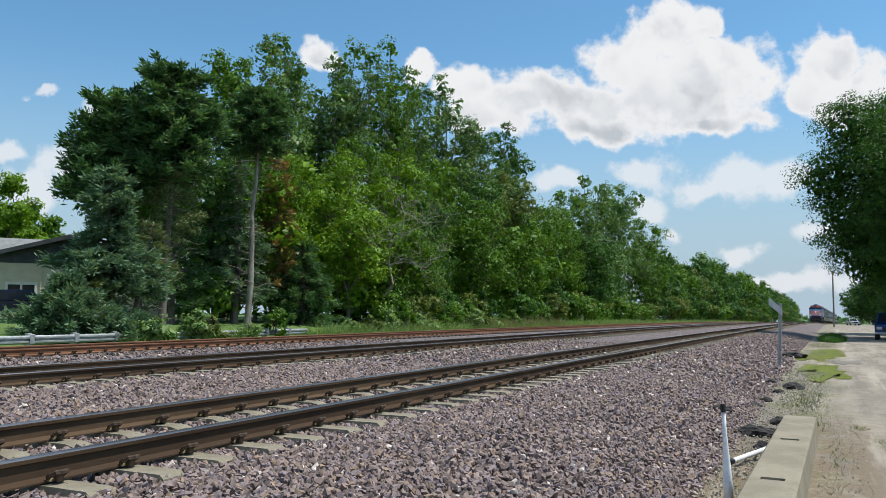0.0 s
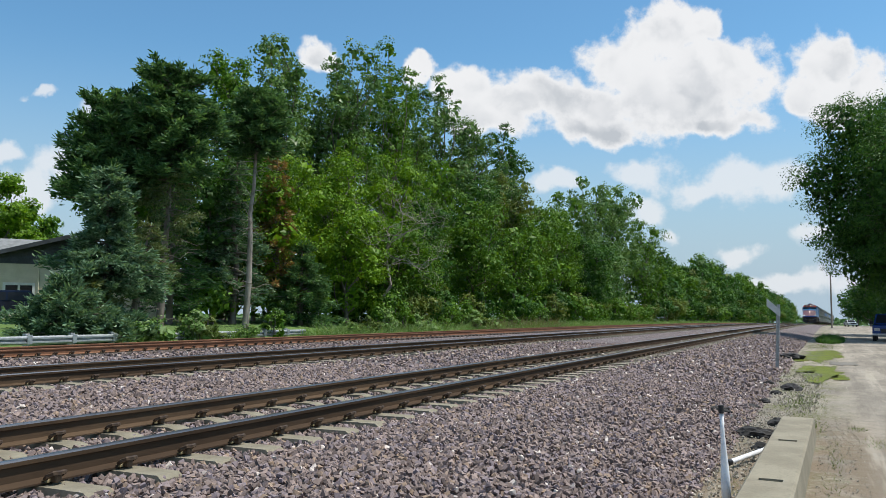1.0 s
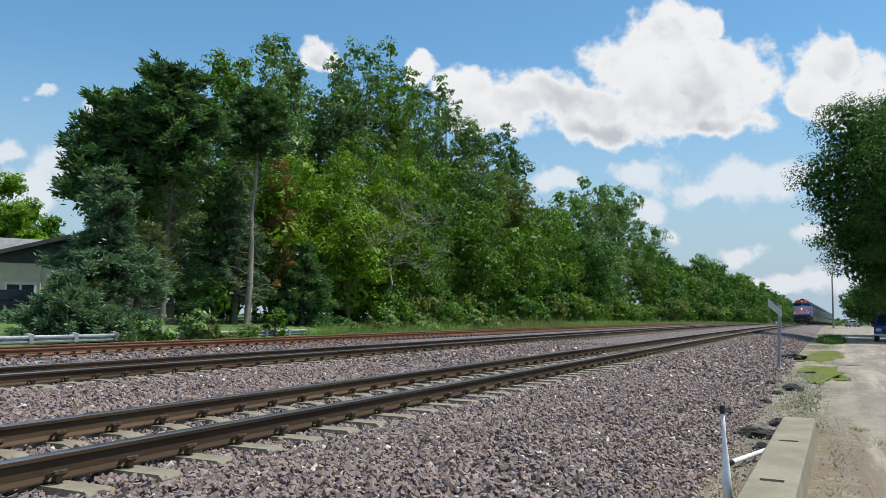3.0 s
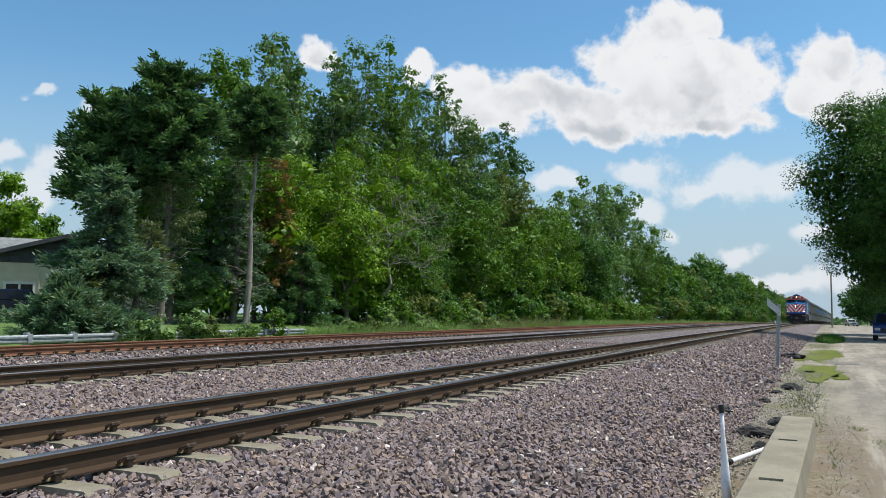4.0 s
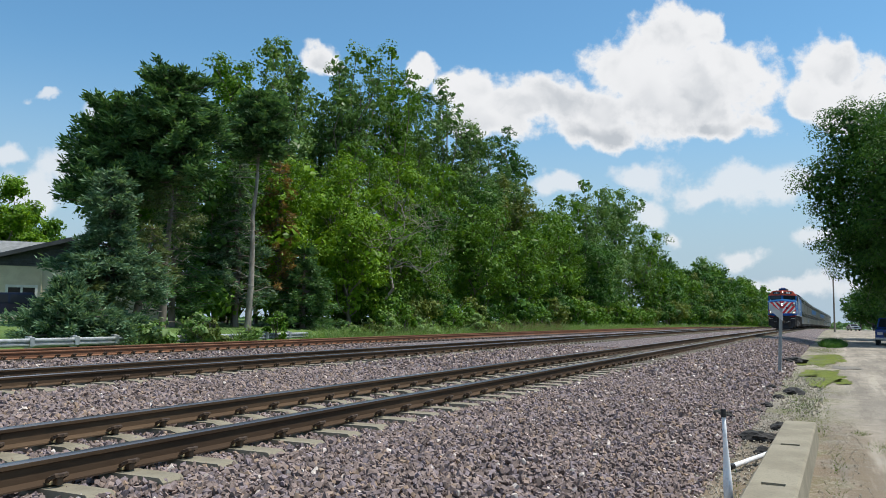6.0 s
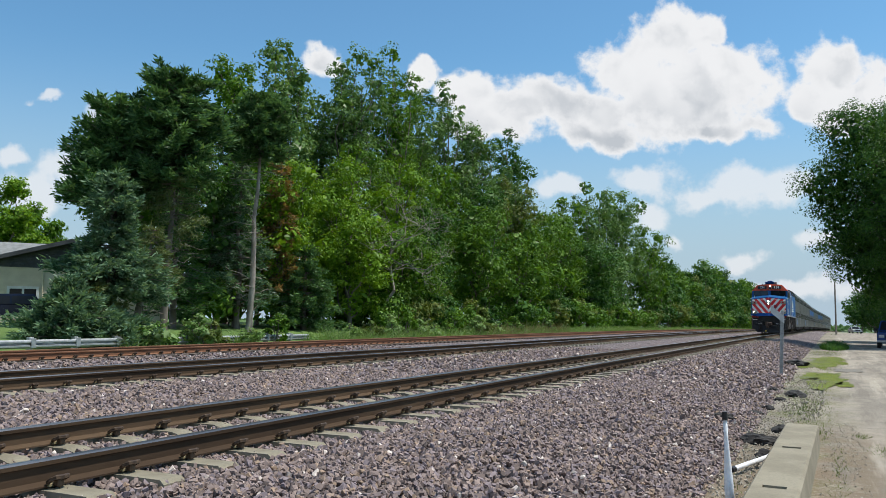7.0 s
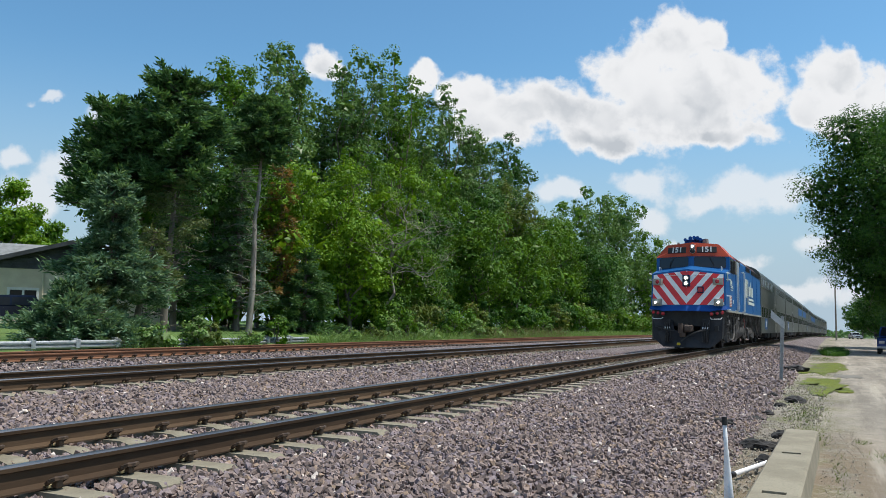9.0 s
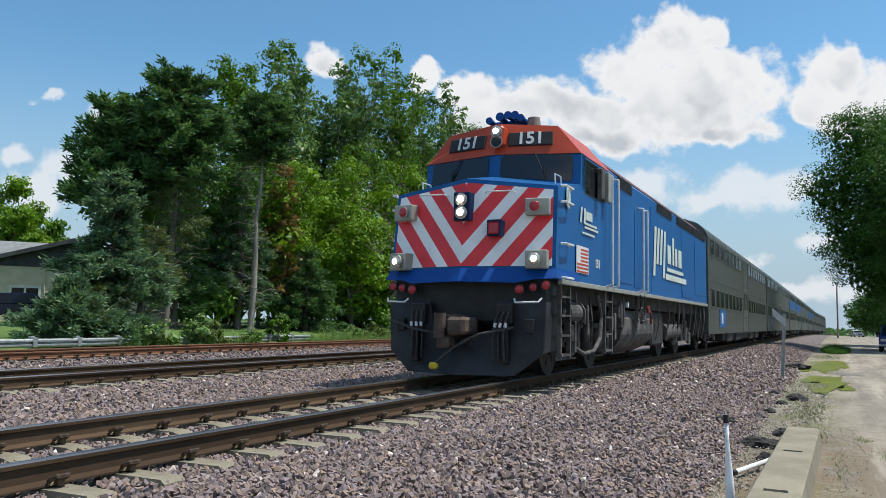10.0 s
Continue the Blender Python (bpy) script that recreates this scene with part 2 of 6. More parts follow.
def prism(bm, outline, y0, y1, axis="y"):
    """Extrudes a closed outline (pairs) along an axis from y0 to y1."""
    def p3(a, b, t):
        return {"y": (a, t, b), "x": (t, a, b), "z": (a, b, t)}[axis]
    v0 = [bm.verts.new(p3(a, b, y0)) for a, b in outline]
    v1 = [bm.verts.new(p3(a, b, y1)) for a, b in outline]
    n = len(outline)
    for i in range(n):
        bm.faces.new((v0[i], v0[(i + 1) % n], v1[(i + 1) % n], v1[i]))
    bm.faces.new(v0)
    bm.faces.new(v1[::-1])
    return v0 + v1


def sheet(name, xs, ys, zf, material):
    """An open ground sheet over a grid of x and y."""
    xs, ys = list(xs), list(ys)
    v = [(x, y, zf(x, y)) for y in ys for x in xs]
    n = len(xs)
    f = [(j * n + i, j * n + i + 1, (j + 1) * n + i + 1, (j + 1) * n + i) for j in range(len(ys) - 1) for i in range(n - 1)]
    return tagged(new(name, mesh_np(name, v, f, [material], smooth=True)), kind="structure")

# ---------- ground ----------

def ground_material():
    m = Mat("meadow", 0.95)
    n1 = m.ramp(m.noise(0.25, 5, 0.6, world=True), 0.35, 0.65)
    n2 = m.noise(9.0, 5, 0.7, world=True)
    c = m.mix(n1, (0.055, 0.12, 0.018), (0.10, 0.17, 0.03))
    c = m.mix(m.ramp(n2, 0.5, 0.8), c, (0.13, 0.12, 0.06))
    m.colour(c).bump(n2, 0.6, 0.05)
    return m.m


def ballast_material():
    m = Mat("ballast_base", 0.9)
    v = m.node("ShaderNodeTexVoronoi", Scale=19.0)
    m.link(m.geo.outputs["Position"], v.inputs["Vector"])
    bw = m.node("ShaderNodeSeparateColor")
    m.link(v.outputs["Color"], bw.inputs[0])
    c = m.mix(bw.outputs[0], (0.110, 0.086, 0.082), (0.257, 0.200, 0.189))
    c = m.mix(m.ramp(bw.outputs[1], 0.6, 0.9), c, (0.188, 0.159, 0.170))
    c = m.mix(m.ramp(bw.outputs[2], 0.93, 0.97), c, (0.526, 0.476, 0.443))
    # shade in the gaps between stones, put into the colour by cell distance
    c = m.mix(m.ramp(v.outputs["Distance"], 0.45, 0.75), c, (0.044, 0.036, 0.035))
    m.colour(c)
    h = m.math("SUBTRACT", m.math("MULTIPLY", bw.outputs[1], 0.5), v.outputs["Distance"])
    m.bump(h, 0.9, 0.03)
    return m.m


def lot_material():
    """Pale crushed limestone, damp streaks, tyre marks and scattered weeds at its edge."""
    m = Mat("crushed_limestone", 0.95)
    big = m.noise(0.45, 5, 0.6, world=True, stretch=(1.6, 0.5, 1))
    fine = m.noise(45.0, 4, 0.75, world=True)
    mid = m.noise(3.5, 5, 0.65, world=True)
    c = m.mix(m.ramp(big, 0.38, 0.62), (0.212, 0.186, 0.148), (0.350, 0.306, 0.241))
    c = m.mix(m.math("MULTIPLY", m.ramp(mid, 0.50, 0.68), 0.55), c, (0.170, 0.147, 0.114))
    c = m.mix(m.math("MULTIPLY", m.ramp(fine, 0.5, 0.72), 0.6), c, (0.201, 0.171, 0.138))
    pos = m.node("ShaderNodeSeparateXYZ")
    m.link(m.geo.outputs["Position"], pos.inputs[0])
    edge = m.ramp(pos.outputs[0], 0.55, -0.25)
    weed = m.math("MULTIPLY", m.ramp(m.noise(0.9, 4, 0.65, world=True), 0.42, 0.58), edge)
    c = m.mix(m.math("MULTIPLY", weed, m.ramp(m.noise(14, 3, 0.7, world=True), 0.35, 0.6)), c, (0.122, 0.122, 0.043))
    # brown earth by the beam, and darker wheel tracks down the lot
    soil = m.math("MULTIPLY", m.ramp(pos.outputs[0], 0.9, 0.15), m.math("MULTIPLY", m.ramp(pos.outputs[1], 15.0, 11.0), m.ramp(m.noise(1.7, 5, 0.7, world=True), 0.36, 0.56)))
    c = m.mix(m.math("MULTIPLY", soil, 0.8), c, (0.180, 0.132, 0.082))
    lane = m.noise(1.1, 4, 0.6, world=True, stretch=(2.4, 0.14, 1))
    c = m.mix(m.math("MULTIPLY", m.ramp(lane, 0.52, 0.62), 0.5), c, (0.159, 0.137, 0.107))
    c = m.mix(m.math("MULTIPLY", m.ramp(lane, 0.42, 0.34), 0.5), c, (0.445, 0.392, 0.310))
    m.colour(c)
    m.bump(m.math("ADD", fine, m.math("MULTIPLY", mid, 1.5)), 0.7, 0.02)
    return m.m


def left_ground(x):
    pts = [(-3000, 1.2), (-80, 1.1), (-45, 1.0), (-36, 0.95), (-31, 0.72), (-28, 0.40), (-26, 0.02), (-24, -0.02), (-1, -0.03), (3000, -0.03)]
    for (x0, z0), (x1, z1) in zip(pts[:-1], pts[1:]):
        if x <= x1:
            return z0 + (z1 - z0) * (x - x0) / (x1 - x0)
    return -0.03


M_GROUND, M_BALLAST, M_LOT = ground_material(), ballast_material(), lot_material()
YS = [-60, -30, -10, 0, 5, 10, 15, 20, 25, 30, 40, 50, 60, 80, 100, 125, 150, 180, 210, 240, 300, 400, 600, 1000, 1800, 3500]
tagged(sheet("ground", [-3000, -600, -200, -80, -60, -45, -36, -31, -28, -26, -24, -20, -1, 20, 60, 200, 600, 3000], [-800, -200] + YS,
       lambda x, y: left_ground(x) + grade(y), M_GROUND), "rough green verge and lawn beside the railway")


def ballast_z(x):
    pts = [(-24.2, -0.03), (-21.6, 0.37), (-19.9, 0.36), (-17.2, 0.36), (-15.6, 0.31), (-14.2, 0.355), (-9.9, 0.355), (-8.8, 0.31), (-7.6, 0.355), (-3.3, 0.350),
           (-2.9, 0.33), (-1.9, 0.16), (-1.25, 0.03), (-0.9, -0.04)]
    if x <= pts[0][0]:
        return pts[0][1]
    for (x0, z0), (x1, z1) in zip(pts[:-1], pts[1:]):
        if x <= x1:
            return z0 + (z1 - z0) * (x - x0) / (x1 - x0)
    return -0.04


def ripple(x, y):
    return 0.025 * noise.noise((x * 1.3, y * 0.9, 0.3)) + 0.05 * noise.noise((x * 0.35, y * 0.25, 4.0))


BX = [-24.2, -22.8, -21.6, -20.6, -18.4, -17.2, -15.6, -14.2, -12, -9.9, -8.8, -7.6, -6.4, -5.5, -4.6, -3.8, -3.3, -2.9, -2.6, -2.3, -1.9, -1.55, -1.25, -0.9]
BY = [-40, -20, -8] + [0.5 * k for k in range(-6, 70)] + [36, 38, 40, 44, 48, 54, 60, 70, 80, 100, 125, 150, 180, 210, 240, 300, 400, 600, 1000, 1800]
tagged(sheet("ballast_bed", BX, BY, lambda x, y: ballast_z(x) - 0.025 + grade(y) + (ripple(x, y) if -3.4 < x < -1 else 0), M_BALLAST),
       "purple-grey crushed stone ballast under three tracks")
LX = [-1.6, -1.2, -0.9, -0.5, 0, 0.6, 1.2, 2, 3, 4.5, 6, 9, 14, 25, 45]
tagged(sheet("gravel_lot", LX, [-40, -20, -8, -2] + [0.6 * k for k in range(0, 60)] + [38, 42, 48, 56, 66, 80, 100, 125, 150, 180, 210, 240, 300, 400],
       lambda x, y: 0.004 + grade(y) + 0.4 * ripple(x, y), M_LOT), "pale crushed limestone lot beside the tracks")


# ---------- loose ballast stones ----------

def stone_material():
    m = Mat("ballast_stone", 0.85)
    isl = m.geo.outputs["Random Per Island"]
    g = m.noise(70.0, 3, 0.7, world=True)
    c = m.mix(isl, (0.129, 0.096, 0.083), (0.309, 0.233, 0.202))
    k = m.math("FRACT", m.math("MULTIPLY", isl, 17.3), 0.0)
    c = m.mix(m.ramp(k, 0.55, 0.9), c, (0.224, 0.180, 0.187))
    k2 = m.math("FRACT", m.math("MULTIPLY", isl, 91.7), 0.0)
    c = m.mix(m.ramp(k2, 0.976, 0.982), c, (0.606, 0.529, 0.464))
    c = m.mix(m.math("MULTIPLY", m.ramp(k2, 0.10, 0.06), 0.8), c, (0.316, 0.222, 0.147))
    c = m.mix(m.math("MULTIPLY", m.ramp(g, 0.5, 0.75), 0.4), c, (0.119, 0.090, 0.085))
    m.colour(c).bump(g, 0.4, 0.004)
    return m.m


def stones(name, boxes, seed, mat, lift=0.0, zf=ballast_z):
    """Angular stones strewn over (x0, x1, y0, y1, per square metre, size) stretches, as one joined mesh."""
    rng = np.random.default_rng(seed)
    kinds = []
    while len(kinds) < 14:
        # broken rock: the hull of a few random corners
        bm = bmesh.new()
        for k in range(8):
            d = np.array([(k & 1) * 2 - 1, (k >> 1 & 1) * 2 - 1, (k >> 2 & 1) * 2 - 1]) * np.array([0.66, 0.50, 0.38])
            bm.verts.new(d + rng.normal(size=3) * 0.17)
        bmesh.ops.convex_hull(bm, input=bm.verts)
        bmesh.ops.delete(bm, geom=[v for v in bm.verts if not v.link_faces], context="VERTS")
        bmesh.ops.triangulate(bm, faces=bm.faces)
        bm.verts.index_update()
        kinds.append((np.array([v.co[:] for v in bm.verts]), np.array([[v.index for v in f.verts] for f in bm.faces])))
        bm.free()
    V, F, n0 = [], [], 0
    for x0, x1, y0, y1, dens, size in boxes:
        n = int((x1 - x0) * (y1 - y0) * dens)
        X, Y = rng.uniform(x0, x1, n), rng.uniform(y0, y1, n)
        for k in range(14):
            sel = np.arange(n) % 14 == k
            c = int(sel.sum())
            if not c:
                continue
            q = rng.normal(size=(c, 4))
            q /= np.linalg.norm(q, axis=1)[:, None]
            w, a, b, d = q.T
            R = np.stack([1 - 2 * (b * b + d * d), 2 * (a * b - w * d), 2 * (a * d + w * b), 2 * (a * b + w * d), 1 - 2 * (a * a + d * d), 2 * (b * d - w * a),
                          2 * (a * d - w * b), 2 * (b * d + w * a), 1 - 2 * (a * a + b * b)], 1).reshape(c, 3, 3)
            s = size * rng.uniform(0.55, 1.25, c)
            bv, bf = kinds[k]
            P = np.einsum("nij,vj->nvi", R, bv) * s[:, None, None]
            xs, ys = X[sel], Y[sel]
            z = np.array([zf(x) + (ripple(x, y) if -3.4 < x < -1 else 0) + grade(y) for x, y in zip(xs, ys)]) + rng.uniform(-0.015, 0.02, c) + lift
            P += np.stack([xs, ys, z], 1)[:, None, :]
            V.append(P.reshape(-1, 3))
            F.append((bf[None] + (np.arange(c) * len(bv))[:, None, None]).reshape(-1, 3) + n0)
            n0 += c * len(bv)
    ob = new(name, mesh_np(name, np.concatenate(V), np.concatenate(F), [mat]))
    return tagged(ob, kind="stuff")


M_STONE = stone_material()
tagged(stones("ballast_stones", [(-4.75, -1.05, 4.2, 9.5, 640, 0.033), (-4.75, -2.6, 2.4, 4.2, 520, 0.033), (-4.75, -1.05, 9.5, 17, 380, 0.037), (-4.75, -1.05, 17, 30, 75, 0.055),
                                 (-4.75, -1.2, 30, 55, 30, 0.065), (-6.25, -4.85, 2.8, 20, 400, 0.032), (-6.25, -4.85, 20, 40, 50, 0.05),
                                 (-11.2, -6.45, 4.0, 16, 210, 0.044), (-11.2, -6.45, 16, 34, 42, 0.058), (-18.2, -12.9, 8.5, 30, 30, 0.055)], 5, M_STONE),
       "loose angular purple-grey ballast stones", "ballast")

# ---------- tracks ----------
RAIL_STEEL = simple("weathered_rail", (0.055, 0.036, 0.023), (0.100, 0.066, 0.040), 2.0, 0.85, 0.0, 40, 0.3, stretch=(1, 0.15, 1), spec=0.12)
RAIL_HEAD = simple("worn_rail_head", (0.20, 0.19, 0.19), (0.30, 0.29, 0.29), 3.0, 0.32, 0.85, 50, 0.05, stretch=(1, 0.1, 1))
RAIL_RUST = simple("rusty_rail", (0.16, 0.070, 0.035), (0.22, 0.105, 0.055), 2.5, 0.8, 0.1, 40, 0.25, stretch=(1, 0.2, 1))
CONCRETE_TIE = simple("tie_concrete", (0.188, 0.164, 0.113), (0.252, 0.226, 0.164), 3.0, 0.9, 0, 35, 0.3)
WOOD_TIE = simple("creosote_wood", (0.075, 0.058, 0.045), (0.13, 0.105, 0.085), 4.0, 0.9, 0, 25, 0.5, stretch=(0.2, 2, 1))
CLIP_STEEL = simple("rusty_clip", (0.045, 0.030, 0.022), (0.10, 0.065, 0.040), 18.0, 0.7, 0.2, 90, 0.3)
PAD = simple("clip_insulator", (0.22, 0.18, 0.09), (0.30, 0.25, 0.14), 20, 0.8)
RAIL_YS = [-40, -10, 20, 40, 55, 70, 85, 100, 120, 140, 160, 180, 200, 220, 240, 300, 400, 600, 1000]


def rail(parent, x, head_mat, web_mat):
    """A flat-bottomed rail along the line: foot, web and head."""
    half = [(0.070, -0.180), (0.070, -0.168), (0.012, -0.145), (0.009, -0.050), (0.034, -0.040), (0.037, -0.012), (0.030, -0.001), (0.0, 0.0)]
    prof = half + [(-a, b) for a, b in half[-2::-1]]
    n = len(prof)
    verts = [(x + bend(y) + a, y, RAIL_TOP + b + grade(y)) for y in RAIL_YS for a, b in prof]
    faces, idx = [], []
    for j in range(len(RAIL_YS) - 1):
        for i in range(n):
            k = (i + 1) % n
            faces.append((j * n + i, j * n + k, (j + 1) * n + k, (j + 1) * n + i))
            idx.append(1 if 4 < i < n - 6 else 0)
    ob = new("rail", mesh_np("rail", verts, faces, [web_mat, head_mat], idx))
    ob.parent = parent
    return ob


def tie_mesh(mat, wood=False):
    bm = bmesh.new()
    if wood:
        box(bm, -1.3, 1.3, -0.115, 0.115, -0.17, 0, 0.01)
    else:
        # sides taper, ends chamfered, shallow dip in the middle
        out = [(-0.14, -0.22), (0.14, -0.22), (0.105, 0), (-0.105, 0)]
        prof = [(-1.28, -0.03), (-1.24, 0.0), (-0.45, 0.0), (-0.3, -0.035), (0.3, -0.035), (0.45, 0.0), (1.24, 0.0), (1.28, -0.03)]
        rows = []
        for x, dz in prof:
            rows.append([bm.verts.new((x, a, b + (dz if b == 0 else 0))) for a, b in out])
        for r0, r1 in zip(rows[:-1], rows[1:]):
            for i in range(4):
                bm.faces.new((r0[i], r0[(i + 1) % 4], r1[(i + 1) % 4], r1[i]))
        bm.faces.new(rows[0]), bm.faces.new(rows[-1][::-1])
    bmesh.ops.recalc_face_normals(bm, faces=bm.faces)
    me = bpy.data.meshes.new("tie")
    bm.to_mesh(me)
    bm.free()
    me.materials.append(mat)
    return me


def mesh_of(name, bm, mat):
    bmesh.ops.recalc_face_normals(bm, faces=bm.faces)
    me = bpy.data.meshes.new(name)
    bm.to_mesh(me)
    bm.free()
    me.materials.append(mat)
    return me


def swept(bm, pts, r, seg=5):
    """One bent bar: a ring at each point, skinned."""
    pts = [Vector(p) for p in pts]
    rings = []
    for k, q in enumerate(pts):
        d = (pts[min(k + 1, len(pts) - 1)] - pts[max(k - 1, 0)]).to_track_quat("Z", "Y").to_matrix()
        rings.append([bm.verts.new(q + d @ Vector((r * math.cos(a), r * math.sin(a), 0))) for a in [i * 2 * math.pi / seg for i in range(seg)]])
    for r0, r1 in zip(rings[:-1], rings[1:]):
        for i in range(seg):
            bm.faces.new((r0[i], r0[(i + 1) % seg], r1[(i + 1) % seg], r1[i]))
    bm.faces.new(rings[0][::-1]), bm.faces.new(rings[-1])


def clip_meshes():
    """A sprung rail clip: looped bar, shoulder block and a pale insulator."""
    bar, block, pad = bmesh.new(), bmesh.new(), bmesh.new()
    swept(bar, [(0.015, -0.05, 0.022), (0.05, -0.060, 0.045), (0.085, -0.045, 0.062), (0.100, 0.0, 0.062), (0.085, 0.045, 0.062), (0.05, 0.060, 0.045), (0.015, 0.05, 0.022), (0.02, 0.0, 0.04)], 0.017)
    box(block, 0.03, 0.085, -0.026, 0.026, -0.005, 0.050, 0.008)
    box(pad, -0.012, 0.034, -0.055, 0.055, -0.002, 0.014)
    return mesh_of("rail_clip", bar, CLIP_STEEL), mesh_of("shoulder", block, CLIP_STEEL), mesh_of("insulator", pad, PAD)


def joined_ties(parent, me, xc, ys, z):
    src = np.array([v.co[:] for v in me.vertices])
    fs = [tuple(p.vertices) for p in me.polygons if len(p.vertices) == 4]
    V = np.concatenate([src + np.array([xc + bend(y), y, z + grade(y)]) for y in ys])
    F = np.concatenate([np.array(fs) + k * len(src) for k in range(len(ys))])
    ob = new("distant_tie", mesh_np("distant_tie", V, F, list(me.materials)))
    ob.parent = parent
    return tagged(ob, kind="stuff")


def track(xc, label, y_first, near, total, wood=False, rusty=False, clips=True):
    tr = empty("railway_track", label=label, category="railway track", group="parallel tracks")
    head, web = (RAIL_RUST, RAIL_RUST) if rusty else (RAIL_HEAD, RAIL_STEEL)
    for s in (-1, 1):
        rail(tr, xc + s * 0.7525, head, web)
    me = tie_mesh(WOOD_TIE if wood else CONCRETE_TIE, wood)
    cm = clip_meshes()
    step = 0.508 if wood else 0.6096
    zt = RAIL_TOP - 0.188
    rng = random.Random(int(-xc * 10))
    for k in range(near):
        y = y_first + k * step
        tie = new("tie", me)
        tie.parent = tr
        tie.matrix_basis = pose(xc + bend(y) + rng.uniform(-0.015, 0.015), y, zt + grade(y) + rng.uniform(-0.004, 0.003), 0, 0, rng.uniform(-0.7, 0.7))
        if clips and k < clips:
            for s in (-1, 1):
                for side in (-1, 1):
                    c = new("rail_clip", cm[0])
                    c.parent = tr
                    for extra in cm[1:] if k < 36 else ():
                        new(extra.name.split(".")[0], extra).parent = c
                    c.matrix_basis = pose(xc + bend(y) + s * 0.7525 + side * 0.052, y, zt + 0.016 + grade(y), 0, 0, 0 if side > 0 else 180)
    joined_ties(tr, me, xc, [y_first + k * step for k in range(-20, 0)] + [y_first + k * step for k in range(near, total)], zt)
    return tr


NEAR_X = -5.5375
MID_X = -12.05
FAR_X = -19.1
track(NEAR_X, "mainline track, worn rails on pale concrete ties", 3.79 - 0.6096 * 2, 70, 420, clips=70)
track(MID_X, "second mainline track on pale concrete ties", 6.1, 75, 420, clips=60)
track(FAR_X, "rusty siding rails on wooden ties", 8.0, 100, 400, wood=True, rusty=True, clips=60)


# ---------- trees ----------

def tube_np(a, b, r0, r1, seg=5):
    a, b = np.asarray(a, float), np.asarray(b, float)
    d = b - a
    d = d / (np.linalg.norm(d) + 1e-9)
    u = np.cross(d, [0.3, 0.9, 0.2])
    u /= np.linalg.norm(u)
    v = np.cross(d, u)
    an = np.arange(seg) * 2 * np.pi / seg
    ring = np.cos(an)[:, None] * u + np.sin(an)[:, None] * v
    V = np.concatenate([a + ring * r0, b + ring * r1])
    F = np.array([(i, (i + 1) % seg, seg + (i + 1) % seg, seg + i) for i in range(seg)])
    return V, F


def join_np(pieces):
    V, F, n = [], [], 0
    for v, f in pieces:
        V.append(v), F.append(f + n)
        n += len(v)
    return np.concatenate(V), np.concatenate(F)


def bent(a, b, r0, r1, rng, seg=6, cuts=4, sag=0.06):
    """A limb: a tapering tube with a few bends."""
    a, b = np.asarray(a, float), np.asarray(b, float)
    L = np.linalg.norm(b - a)
    pts = [a + (b - a) * t + (rng.normal(size=3) * sag * L * math.sin(math.pi * t)) for t in np.linspace(0, 1, cuts + 1)]
    rs = np.linspace(r0, r1, cuts + 1)
    return [tube_np(p, q, s, t, seg) for p, q, s, t in zip(pts[:-1], pts[1:], rs[:-1], rs[1:])], pts


def leaf_cards(P, N, size, rng, aspect=0.6):
    """Rhombic leaves at points P whose faces look roughly along N."""
    n = len(P)
    N = N + rng.normal(size=(n, 3)) * 0.42
    N /= np.linalg.norm(N, axis=1)[:, None] + 1e-9
    T = rng.normal(size=(n, 3))
    T[:, 2] -= 0.5
    T -= (T * N).sum(1)[:, None] * N
    T /= np.linalg.norm(T, axis=1)[:, None] + 1e-9
    B = np.cross(N, T)
    s = (size * rng.uniform(0.6, 1.3, n))[:, None]
    V = np.stack([P - T * s, P + B * s * aspect - N * s * 0.15, P + T * s, P - B * s * aspect - N * s * 0.15], 1).reshape(-1, 3)
    return V, np.arange(4 * n).reshape(-1, 4)


